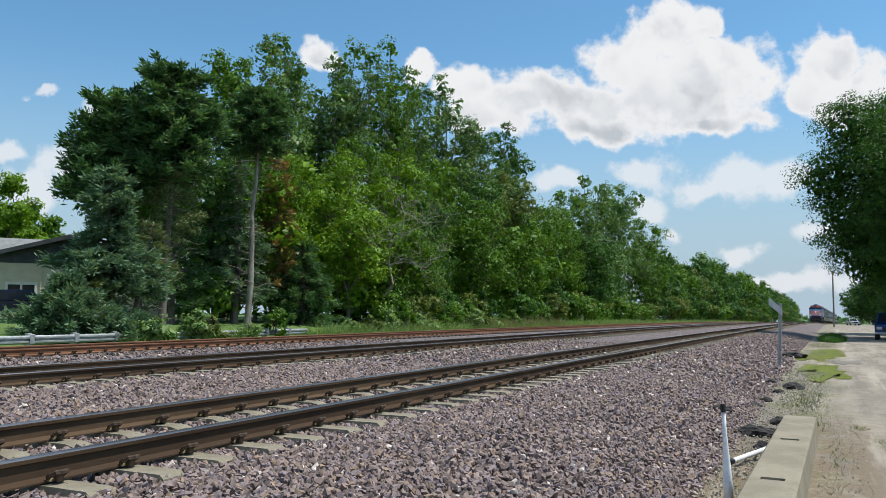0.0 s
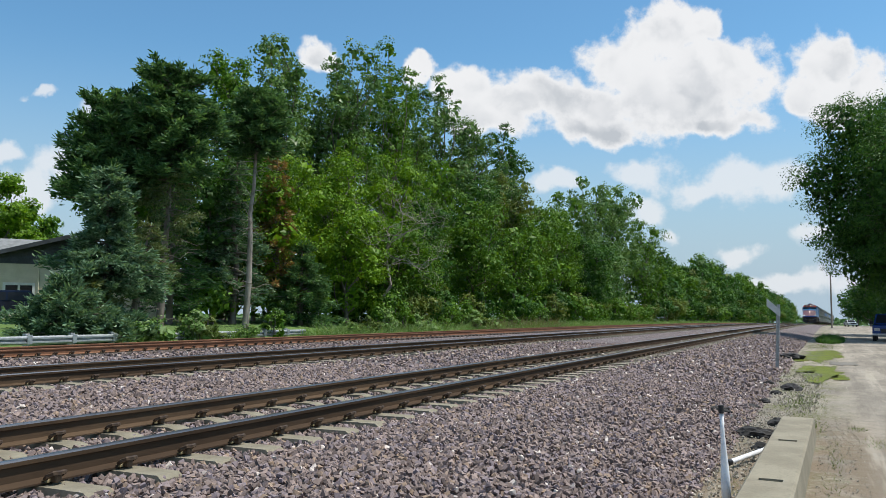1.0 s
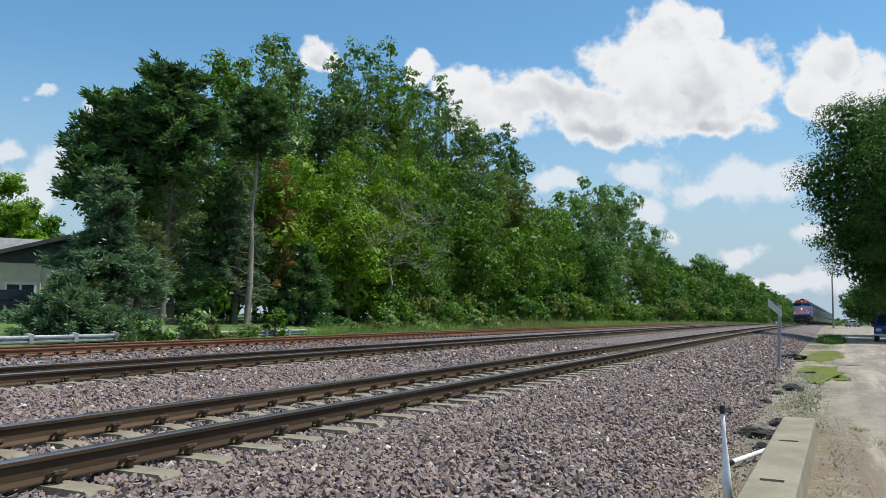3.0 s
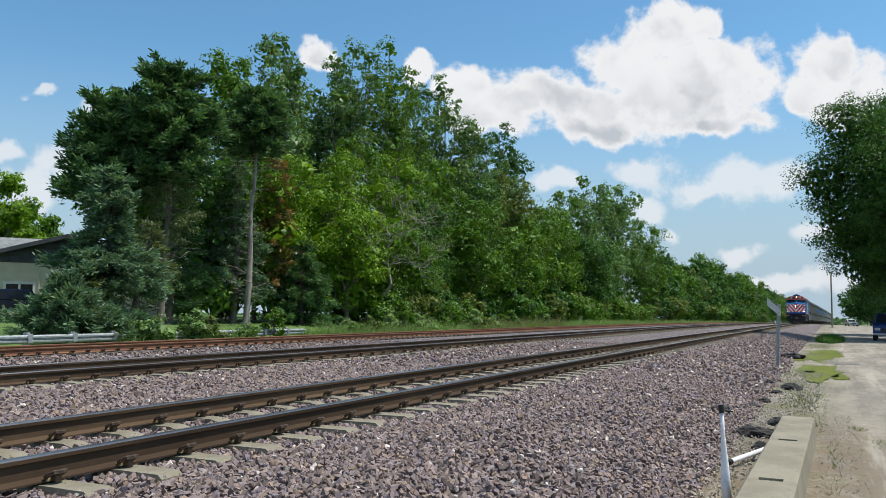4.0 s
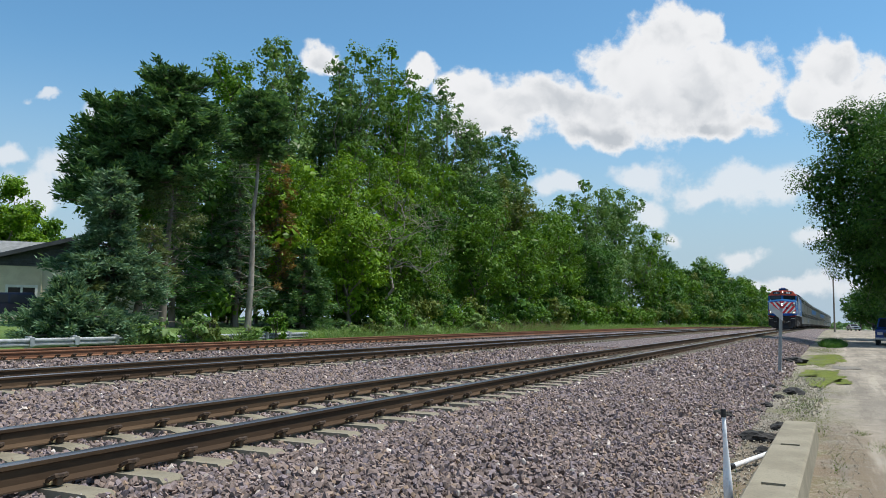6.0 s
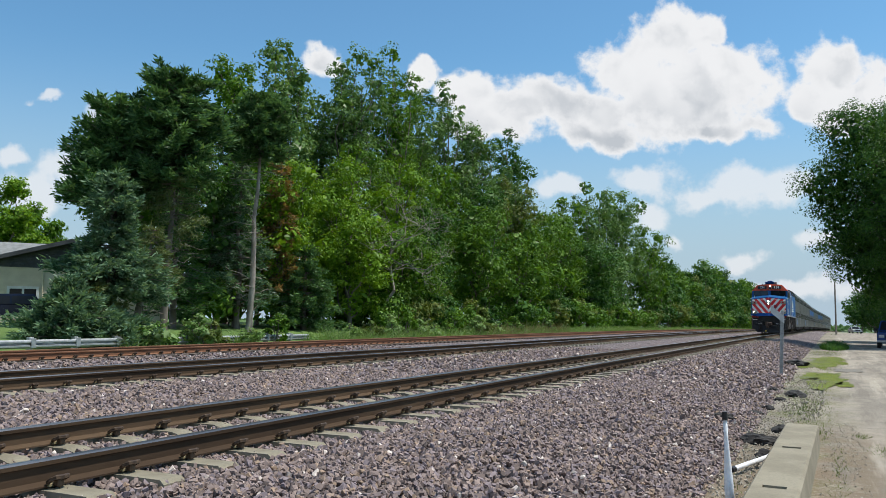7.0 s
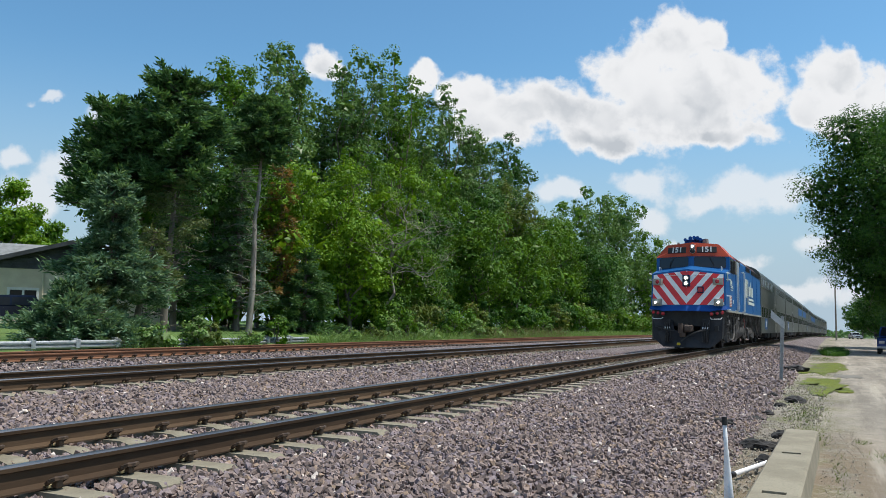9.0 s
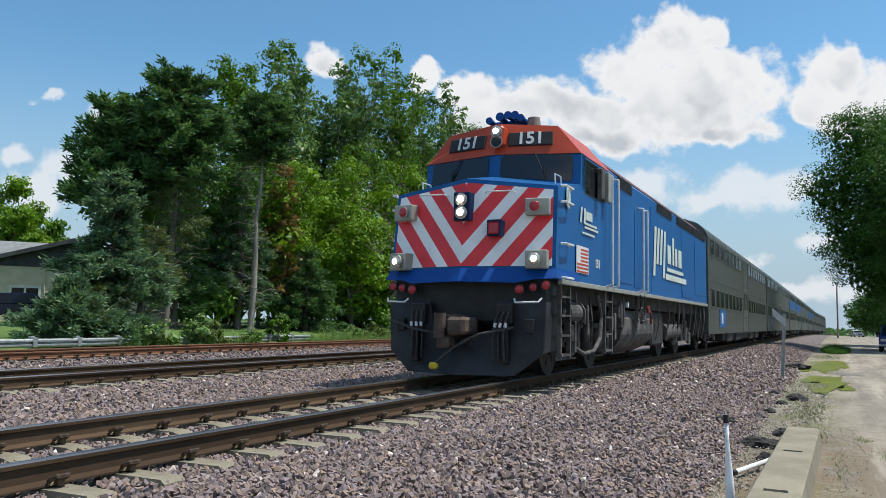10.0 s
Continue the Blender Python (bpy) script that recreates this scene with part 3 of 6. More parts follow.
def crown_points(h, base, rx, ry, n_clump, rng, lobes=7, upright=1.0):
    """Clump centres on the skin of a heap of uneven lobes, with gaps; and the lobes."""
    cen = []
    span = h - base
    for k in range(lobes):
        t = (k + rng.uniform(0.2, 0.8)) / lobes
        wide = (0.5 + 0.5 * math.sin(math.pi * min(1.0, 0.22 + 0.66 * t))) if t < 0.7 else 0.92 - 0.85 * (t - 0.7)
        a = rng.uniform(0.30, 0.46) * wide
        an = k * 2.4 + rng.uniform(-0.5, 0.5)
        off = max(0.0, wide - a * 0.85) * (rng.uniform(0.7, 1.0) if k % 4 else 0.25)
        c = a * (rx + ry) * 0.5 * upright * rng.uniform(0.8, 1.1)
        z = base + c * 0.7 + (span - c * 1.6) * t ** 0.85
        cen.append((math.cos(an) * rx * off, math.sin(an) * ry * off, z, a * rx, a * ry, c))
    cen[-1] = (cen[-1][0] * 0.3, cen[-1][1] * 0.3, h - cen[-1][5] * 0.95, *cen[-1][3:])
    E = np.array(cen)
    size = (E[:, 3] * E[:, 5]) ** 1.0
    out, own, tries = [], [], 0
    sh = rng.uniform(0, 50)
    while len(out) < n_clump and tries < n_clump * 12:
        tries += 1
        k = int(rng.choice(lobes, p=size / size.sum()))
        d = rng.normal(size=3)
        d /= np.linalg.norm(d)
        q = rng.uniform(0.72, 1.04)
        p = E[k, :3] + d * E[k, 3:] * q
        if p[2] < 0.15:
            continue
        inside = (((p - E[:, :3]) / E[:, 3:]) ** 2).sum(1)
        inside[k] = 9
        if inside.min() < 0.45:
            continue
        if noise.noise((p[0] * 0.55 + sh, p[1] * 0.55, p[2] * 0.55)) < -0.22:
            continue
        out.append((*p, *d)), own.append(k)
    return np.array(out), cen, own


def broadleaf(name, x, y, z, h, r, base, leaf, seed, label, clumps=170, per=60, size=0.13, clump=0.75, lobes=8, trunk=0.2, bark=None, stems=1, ry=None, group="", lean=0.0, upright=1.0, fill=0.11):
    """Trunk, limbs and a crown of many small leaves in clumps."""
    rng = np.random.default_rng(seed)
    tree = empty(name, pose(x, y, z), label=label, category="tree" if h > 4 else "shrub", group=group)
    C, cen, own = crown_points(h, base, r, ry or r, clumps, rng, lobes, upright)
    clumps = len(C)
    wood = []
    for s in range(stems):
        foot = np.array([rng.normal() * 0.25 * (stems > 1), rng.normal() * 0.25 * (stems > 1), -0.25])
        tip = np.array([rng.normal() * r * 0.12 + lean, rng.normal() * r * 0.12, h * 0.85])
        tw, pts = bent(foot, tip, trunk / stems ** 0.4, 0.03, rng, 7, 7, 0.02)
        wood += tw
        for cx, cy, cz, *_ in cen[s::stems]:
            j = min(len(pts) - 2, max(1, int(len(pts) * (cz / h) * 0.6)))
            limb, lp = bent(pts[j], (cx, cy, cz), trunk * 0.42, 0.025, rng, 5, 4, 0.07)
            wood += limb
    for k in rng.permutation(len(C))[: len(C) // 3]:
        wood.append(tube_np(np.array(cen[own[k]][:3]), C[k, :3], 0.026, 0.009, 3))
    V, F = join_np(wood)
    t = new("trunk", mesh_np("trunk", V, F, [bark or BARK], smooth=True))
    t.parent = tree
    n = clumps * per
    idx = np.repeat(np.arange(clumps), per)
    D = rng.normal(size=(n, 3))
    D /= np.linalg.norm(D, axis=1)[:, None]
    spread = clump * rng.uniform(0.6, 1.35, clumps)[idx][:, None] * rng.uniform(0.25, 1.0, n)[:, None] ** 0.55
    P = C[idx, :3] + D * spread * np.array([1, 1, 0.6])
    P[:, 2] -= 0.25 * (np.linalg.norm(D[:, :2], axis=1) * spread[:, 0]) ** 2
    N = C[idx, 3:] * 0.35 + D * 0.75 + np.array([0, 0, 0.40])
    # leaves deeper inside, fewer and larger
    E = np.array(cen)
    m = int(n * fill)
    k = rng.choice(len(E), m, p=(E[:, 3] * E[:, 5]) / (E[:, 3] * E[:, 5]).sum())
    D = rng.normal(size=(m, 3))
    D /= np.linalg.norm(D, axis=1)[:, None]
    PI = E[k, :3] + D * E[k, 3:] * (rng.uniform(0.1, 0.48, m) ** 0.5)[:, None]
    PI[:, 2] = np.maximum(PI[:, 2], 0.2)
    V, F = join_np([leaf_cards(P, N, size, rng), leaf_cards(PI, D + np.array([0, 0, 0.3]), size * 2.3, rng, 0.8)])
    c = new("crown", mesh_np("crown", V, F, [leaf]))
    c.parent = tree
    return tree


def conifer(name, x, y, z, h, r, base, needle, seed, label, whorls=26, per=7, bare_top=0.0, trunk=0.22, bark=None, lean=(0, 0), shape=None, twig=0.42, density=34, droop=-0.12, stubs=0, group="", skirt=None):
    """A straight trunk with tiers of boughs, each set with flat needled twigs."""
    rng = np.random.default_rng(seed)
    tree = empty(name, pose(x, y, z), label=label, category="tree", group=group)
    tip = np.array([lean[0], lean[1], h])
    wood, pts = bent((0, 0, -0.25), tip, trunk, 0.03, rng, 9, 10, 0.006)
    PV, n0 = [], 0
    tw_a, tw_b = [], []
    for k in range(whorls):
        t = (k + rng.uniform(0, 0.8)) / whorls
        zc = base + (h - base) * t
        wide = shape(t) if shape else (1 - t) ** 0.8 + 0.06
        o = tip * (zc / h) * np.array([1, 1, 0]) + np.array([0, 0, zc])
        a0 = rng.uniform(0, 6.3)
        for i in range(per):
            an = a0 + i * 2 * math.pi / per + rng.normal() * 0.25
            L = max(0.35, r * wide * rng.uniform(0.5, 1.3))
            up_ = rng.normal() * 0.12 + (0.35 if t > 0.85 else 0.05)
            e = o + np.array([math.cos(an) * L, math.sin(an) * L, L * (droop + up_)])
            limb, lp = bent(o, e, 0.035 + 0.01 * L, 0.008, rng, 4, 3, 0.05)
            wood += limb
            m = int(density * 1.9 * L)
            s = rng.uniform(0.22, 1.02, m) ** 0.8
            B = o + (e - o) * s[:, None] + rng.normal(size=(m, 3)) * np.array([0.06, 0.06, 0.08]) * L ** 0.5
            side = np.array([-math.sin(an), math.cos(an), 0])
            out = (e - o) / (np.linalg.norm(e - o) + 1e-9)
            sg = rng.choice([-1, 1], m)[:, None]
            d = out * rng.uniform(0.4, 1.0, m)[:, None] + side * sg * rng.uniform(0.1, 0.9, m)[:, None] + rng.normal(size=(m, 3)) * 0.32
            d[:, 2] += 0.12
            d /= np.linalg.norm(d, axis=1)[:, None]
            tw_a.append(B), tw_b.append(d * (twig * rng.uniform(0.5, 1.2, m))[:, None])
    for k in range(stubs):
        zc = rng.uniform(0.06, 1.0) * base
        an = rng.uniform(0, 6.3)
        L = rng.uniform(0.5, 2.2)
        o = tip * (zc / h) * np.array([1, 1, 0]) + np.array([0, 0, zc])
        limb, lp = bent(o, o + np.array([math.cos(an) * L, math.sin(an) * L, rng.uniform(-0.15, 0.5) * L]), 0.03, 0.006, rng, 4, 4, 0.08)
        wood += limb
    crown = [("needles", needle, np.concatenate(tw_a), np.concatenate(tw_b))]
    if skirt:
        # thin hanging boughs below the crown
        mat, z0, z1, reach, count = skirt
        sa, sb = [], []
        for k in range(count * 3):
            zc = z0 + (z1 - z0) * (k + rng.uniform(0, 1)) / (count * 3)
            an = rng.uniform(0, 6.3)
            L = reach * rng.uniform(0.45, 1.15)
            o = tip * (zc / h) * np.array([1, 1, 0]) + np.array([0, 0, zc])
            e = o + np.array([math.cos(an) * L, math.sin(an) * L, rng.uniform(-0.25, 0.2) * L])
            limb, lp = bent(o, e, 0.03, 0.006, rng, 4, 4, 0.08)
            wood += limb
            m = int(90 * L)
            sa.append(o + (e - o) * rng.uniform(0.25, 1.02, m)[:, None] + rng.normal(size=(m, 3)) * 0.10)
            d = rng.normal(size=(m, 3)) * np.array([0.8, 0.8, 0.5]) + np.array([0, 0, -0.45])
            sb.append(d / np.linalg.norm(d, axis=1)[:, None] * 0.24)
        crown.append(("thin_needles", mat, np.concatenate(sa), np.concatenate(sb)))
    V, F = join_np(wood)
    t = new("trunk", mesh_np("trunk", V, F, [bark or BARK], smooth=True))
    t.parent = tree
    for part_name, mat, A, D in crown:
        needle_part(tree, part_name, mat, A, D, rng)
    return tree


def needle_part(tree, part_name, mat, A, D, rng):
    """Flat needled twigs from points A along D, as one mesh."""
    n = len(A)
    S = np.cross(D, rng.normal(size=(n, 3)))
    S /= np.linalg.norm(S, axis=1)[:, None] + 1e-9
    S *= (np.linalg.norm(D, axis=1) * 0.12)[:, None]
    V = np.stack([A - S * 0.5, A + D * 0.55 - S, A + D, A + D * 0.55 + S], 1).reshape(-1, 3)
    c = new(part_name, mesh_np(part_name, V, np.arange(4 * n).reshape(-1, 4), [mat]))
    c.parent = tree


def stand(x, y):
    return left_ground(x) + grade(y)


def plant_woods():
    # tall cottonwoods at the back: x, y, top above datum, radius
    tall = [(-40, 37.5, 16.6, 4.4, LEAF_MAPLE), (-42, 48.3, 22.3, 4.2, LEAF_MAPLE), (-42, 54.6, 25.8, 4.3, LEAF_POPLAR), (-43, 61.5, 23.2, 4.5, LEAF_POPLAR),
            (-40, 63.0, 27.4, 4.3, LEAF_POPLAR), (-40, 69.6, 29.8, 4.6, LEAF_MAPLE), (-41, 76, 25.5, 4.5, LEAF_POPLAR), (-40, 82.1, 29.2, 4.6, LEAF_POPLAR),
            (-38, 86.5, 25.0, 4.2, LEAF_POPLAR), (-40, 102.4, 28.0, 4.4, LEAF_DARK), (-38, 97, 21.5, 4.2, LEAF_POPLAR)]
    for k, (x, y, top, r, leaf) in enumerate(tall):
        broadleaf("cottonwood_tree", x, y, stand(x, y), top - stand(x, y), r, top * 0.30, leaf, 100 + k, "tall airy cottonwood behind the thicket, glossy dark green leaves",
                  clumps=300, per=34, size=0.145, clump=0.72, lobes=17, trunk=0.26, upright=1.45, group="tall trees behind the tracks", stems=2, fill=0.06)
    # rounded maples and box elders of the edge
    mid = [(-34, 44.5, 13.0, 3.4, LEAF_LIME), (-35, 53.4, 14.6, 3.8, LEAF_LIME), (-34, 59.8, 15.6, 3.9, LEAF_LIME), (-35, 67.5, 15.4, 4.2, LEAF_MAPLE),
           (-31, 48.8, 10.2, 3.2, LEAF_LIME), (-31, 55.0, 9.4, 4.0, LEAF_MAPLE), (-33, 63, 12.0, 3.6, LEAF_DARK), (-31.5, 72.5, 13.4, 4.0, LEAF_MAPLE),
           (-36, 93, 19.6, 4.6, LEAF_OLIVE), (-31, 82.7, 11.6, 3.8, LEAF_MAPLE), (-32, 90, 13.5, 4.0, LEAF_MAPLE), (-31.5, 98.5, 14.2, 4.4, LEAF_MAPLE),
           (-31, 110, 13.0, 4.6, LEAF_DARK), (-36, 114, 20.5, 5.0, LEAF_MAPLE), (-34, 122, 24.0, 5.0, LEAF_POPLAR), (-33, 131, 22.5, 5.0, LEAF_POPLAR), (-33, 140, 25.0, 5.4, LEAF_POPLAR),
           (-31, 150, 19.5, 5.0, LEAF_MAPLE), (-31, 160, 15.5, 4.6, LEAF_DARK), (-36, 40.5, 12.0, 3.6, LEAF_DARK), (-38, 47, 14.5, 4.0, LEAF_MAPLE),
           (-37, 57, 17.0, 4.4, LEAF_MAPLE), (-36.5, 74, 18.0, 4.6, LEAF_MAPLE), (-36, 82, 17.5, 4.6, LEAF_DARK), (-36, 106, 17.0, 4.8, LEAF_MAPLE)]
    for k, (x, y, top, r, leaf) in enumerate(mid):
        broadleaf("maple_tree", x, y, stand(x, y), top - stand(x, y), r * (1.12 if y < 100 else 1.32), 0.9, leaf, 200 + k, "dense broadleaf tree in full summer leaf at the wood's edge",
                  clumps=170 if y < 100 else 200, per=52 if y < 70 else 44, size=0.112 if y < 70 else 0.140 if y < 100 else 0.17, clump=0.85 if y < 70 else 1.05, lobes=15, trunk=0.18, upright=1.1, group="trees along the tracks")
    # the row goes on along the line, lower with distance only by perspective
    rng = random.Random(3)
    base = []
    for k in range(5):
        t = broadleaf("roadside_tree", -31, 172 + 9 * k, stand(-31, 172 + 9 * k), 12.5 + rng.uniform(-1, 2.5), 5.2, 0.8, (LEAF_DARK, LEAF_MAPLE, LEAF_MAPLE, LEAF_DARK, LEAF_OLIVE)[k], 300 + k,
                      "broadleaf tree in the long row beside the railway", clumps=110, per=24, size=0.24, clump=1.1, lobes=8, trunk=0.2, group="trees along the tracks")
        base.append(t)
    y = 216
    while y < 900:
        x = -30.5 - rng.uniform(0, 3)
        t = copy_thing(rng.choice(base), pose(x, y, stand(x, y), 0, 0, rng.uniform(0, 360)))
        s = rng.uniform(1.0, 1.5) if y < 420 else rng.uniform(1.3, 1.7)
        t.scale = (s, s, s)
        y += rng.uniform(7, 10) * s * (1 if y < 350 else 1.6)
    # backing row that closes the wood
    for k in range(18):
        y = 54 + 8.5 * k
        x = -47 - rng.uniform(0, 6)
        t = copy_thing(rng.choice(base), pose(x, y, stand(x, y), 0, 0, rng.uniform(0, 360)))
        s = rng.uniform(0.9, 1.3)
        t.scale = (s, s, s)
    broadleaf("maple_tree", -70, 50, stand(-70, 50), 13.5, 4.6, 2.0, LEAF_LIME, 291, "light green tree behind the house", clumps=260, per=34, size=0.16, clump=0.7, lobes=9, trunk=0.2)
    broadleaf("maple_tree", -80, 62, stand(-80, 62), 11.5, 5.0, 1.0, LEAF_MAPLE, 292, "green tree far behind the house", clumps=200, per=34, size=0.18, clump=0.8, lobes=9, trunk=0.2)
    # low thicket in front
    shrubs = []
    for k in range(6):
        shrubs.append(broadleaf("shrub", -28 - 0.4 * k, 50 + 4.2 * k, stand(-28, 50 + 4 * k), 2.6 + 0.4 * (k % 3), 2.2, 0.1, (LEAF_MAPLE, LEAF_OLIVE, LEAF_DARK)[k % 3], 400 + k,
                                "leafy shrub at the foot of the wood", clumps=46, per=30, size=0.13, clump=0.55, lobes=5, trunk=0.05, stems=3, group="shrubs along the tracks"))
    y = 76
    while y < 420:
        x = -27.6 - rng.uniform(0, 2.2)
        t = copy_thing(rng.choice(shrubs), pose(x, y, stand(x, y), 0, 0, rng.uniform(0, 360)))
        s = rng.uniform(0.9, 1.5) * (1 if y < 150 else 1.5)
        t.scale = (s, s, s)
        y += rng.uniform(2.4, 3.8) * s
    for k in range(9):
        x, y = -32.5 - rng.uniform(0, 4), 38 + 3.4 * k
        t = copy_thing(rng.choice(shrubs), pose(x, y, stand(x, y), 0, 0, rng.uniform(0, 360)))
        t.scale = (1.5, 1.5, 1.6)


def plant_conifers():
    def round_top(t):
        return 0.42 + 0.62 * math.sin(math.pi * min(1.0, 0.22 + t * 0.74)) ** 0.8

    # the pair of tall firs: a dense dark head each, thin olive boughs below it, bare trunks
    x, y = -31, 30.9
    conifer("fir_tree", x, y, stand(x, y), 13.3, 2.15, 7.6, NEEDLE_DARK, 11, "tall dark fir, dense round crown above a bare grey trunk", whorls=24, per=8,
            shape=round_top, trunk=0.21, stubs=22, droop=-0.02, lean=(0.1, 0.4), density=52, twig=0.42, skirt=(NEEDLE_OLIVE, 4.6, 8.4, 1.9, 10))
    x, y = -34.0, 30.2
    conifer("fir_tree", x, y, stand(x, y), 11.6, 2.7, 6.4, NEEDLE_DARK, 12, "dark fir with long level boughs beside another fir", whorls=22, per=8,
            shape=lambda t: 1.02 - 0.55 * t, trunk=0.2, stubs=10, droop=0.10, density=46, twig=0.42)
    # tufted spruce on a long pale pole
    x, y = -30.5, 37.0
    conifer("spruce_tree", x, y, stand(x, y), 14.0, 1.65, 10.3, NEEDLE_DARK, 13, "tall spruce with a tufted top and long bare pale trunk", whorls=20, per=9,
            shape=lambda t: 0.30 + 0.85 * math.sin(math.pi * min(1, 0.20 + t * 0.78)), trunk=0.21, bark=BARK_PALE, stubs=46, droop=-0.05, lean=(0.0, 0.55), density=62, twig=0.36)
    conifer("spruce_tree", -33.5, 39.5, stand(-33, 39), 10.6, 2.3, 1.2, NEEDLE_BLUE, 14, "grey-green spruce in the shade of taller trees", whorls=22, per=7, density=40, twig=0.3)
    conifer("spruce_tree", -34.0, 34.6, stand(-34, 34), 10.0, 2.4, 1.0, NEEDLE_DARK, 15, "shaded dark spruce behind the bare trunks", whorls=22, per=7, density=36, twig=0.3)
    conifer("spruce_tree", -33.2, 43.2, stand(-33, 43), 12.0, 1.9, 2.2, NEEDLE_RUST, 16, "thin spruce with browning rust-coloured needles", whorls=22, per=6, density=34, twig=0.3, stubs=14)
    conifer("spruce_tree", -31.5, 43.8, stand(-31, 43), 5.6, 2.4, 0.4, NEEDLE_DARK, 17, "low dark spruce in shade at the wood's edge", whorls=18, per=8, density=60, twig=0.3)
    # short leaning trunk with boughs on its upper half
    conifer("spruce_tree", -29.4, 27.4, stand(-29.4, 27.4), 5.2, 1.5, 2.6, NEEDLE_OLIVE, 22, "short leaning evergreen with a thick grey trunk", whorls=10, per=7, trunk=0.2, density=50, twig=0.25, lean=(0.2, 0.9), stubs=12)
    x, y = -28.8, 25.4
    conifer("blue_spruce", x, y, stand(x, y), 7.4, 2.35, 1.9, NEEDLE_BLUE, 18, "blue-green spruce with dense drooping boughs near the guardrail", whorls=26, per=9, trunk=0.15, density=62, twig=0.32,
            shape=lambda t: (1 - t) ** 0.62 * (0.75 + 0.25 * math.sin(9 * t)) + 0.05)
    x, y = -27.7, 22.4
    conifer("juniper_bush", x, y, stand(x, y), 2.5, 1.9, 0.15, NEEDLE_BLUE, 19, "spreading evergreen bush behind the guardrail", whorls=12, per=10, trunk=0.07, density=64, twig=0.3, droop=0.15)
    conifer("juniper_bush", -28.4, 24.0, stand(-28.4, 24.0), 2.7, 1.7, 0.1, NEEDLE_OLIVE, 20, "rounded olive evergreen bush behind the guardrail", whorls=12, per=10, trunk=0.07, density=64, twig=0.3, droop=0.1)
    conifer("juniper_bush", -27.2, 24.4, stand(-27.2, 24.4), 1.3, 1.9, 0.1, NEEDLE_BLUE, 23, "low spreading juniper behind the guardrail", whorls=8, per=11, trunk=0.06, density=64, twig=0.3, droop=0.1)


def plant_right_side():
    for k, (x, y, h, r, b, leaf) in enumerate([(5.7, 62, 18.2, 8.6, 2.5, LEAF_DARK), (6.0, 77, 12.5, 6.2, 2.0, LEAF_DARK), (16, 120, 14.0, 7.0, 1.0, LEAF_DARK), (14.5, 190, 13, 8, 0.8, LEAF_DARK), (9.5, 226, 13, 7.5, 0.6, LEAF_DARK), (9, 310, 15, 9, 0.5, LEAF_DARK)]):
        broadleaf("locust_tree", x, y, grade(y), h, r, b, leaf, 500 + k, "large spreading locust tree shading the gravel lot", clumps=900 if k == 0 else 260 if k == 1 else 180, per=80 if k == 0 else 60 if k == 1 else 40, size=0.085 if k == 0 else 0.10 if k == 1 else 0.2, clump=0.95,
                  lobes=30 if k == 0 else 14, trunk=0.3, fill=0.30 if k < 2 else 0.2, group="trees beside the lot")


def far_woods():
    """Low woods on the horizon, and the dark belt of trees beyond the lot."""
    rng = random.Random(12)
    pool = []
    for k in range(3):
        y = 262 + 14 * k
        pool.append(broadleaf("lot_tree", 13 + 5 * k, y, grade(y), 13 + k, 6.5, 0.3, LEAF_DARK, 530 + k, "dark broadleaf tree in the belt beyond the lot", clumps=120, per=34, size=0.26, clump=1.3, lobes=9, trunk=0.25, group="trees beyond the lot"))
    for k in range(16):
        x, y = 13 + 5.2 * k + rng.uniform(-1.5, 1.5), 255 + rng.uniform(-12, 30)
        t = copy_thing(rng.choice(pool), pose(x, y, grade(y), 0, 0, rng.uniform(0, 360)))
        t.scale = (1.1, 1.1, rng.uniform(0.8, 1.15))
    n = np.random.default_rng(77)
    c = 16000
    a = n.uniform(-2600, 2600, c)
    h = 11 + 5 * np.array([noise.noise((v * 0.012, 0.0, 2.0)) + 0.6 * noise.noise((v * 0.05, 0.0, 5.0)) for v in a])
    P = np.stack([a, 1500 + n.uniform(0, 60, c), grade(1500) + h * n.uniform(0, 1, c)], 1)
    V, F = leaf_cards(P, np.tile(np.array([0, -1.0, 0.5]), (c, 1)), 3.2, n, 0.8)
    tagged(new("far_woods", mesh_np("far_woods", V, F, [LEAF_HAZED])), "line of woods on the horizon, haze put into its leaf colour", "woods", kind="stuff")


def dead_tree(x, y, z, h, seed):
    """Bare grey limbs that fork into fine twigs."""
    rng = np.random.default_rng(seed)
    T = empty("dead_tree", pose(x, y, z), label="bare dead tree with fine grey twigs among the leaves", category="tree")
    wood, pts = bent((0, 0, -0.2), (0.3, 0.2, h * 0.62), 0.13, 0.07, rng, 7, 6, 0.03)
    ends = [pts[-1], pts[-2], pts[-3]]
    for level, (count, length, r) in enumerate(((5, 0.30 * h, 0.05), (4, 0.16 * h, 0.022), (4, 0.09 * h, 0.011), (2, 0.05 * h, 0.007))):
        nxt = []
        for e in ends:
            for _ in range(count):
                d = rng.normal(size=3) * np.array([1, 1, 0.6]) + np.array([0, 0, 0.45])
                d /= np.linalg.norm(d)
                tip = e + d * length * rng.uniform(0.6, 1.2)
                limb, lp = bent(e, tip, r, r * 0.45, rng, 3, 3, 0.08)
                wood += limb
                nxt.append(tip)
        ends = nxt
    V, F = join_np(wood)
    t = new("trunk", mesh_np("trunk", V, F, [DEADWOOD]))
    t.parent = T


dead_tree(-29.6, 51.5, stand(-29.6, 51.5), 11.0, 5)
plant_woods()
plant_conifers()
plant_right_side()
far_woods()

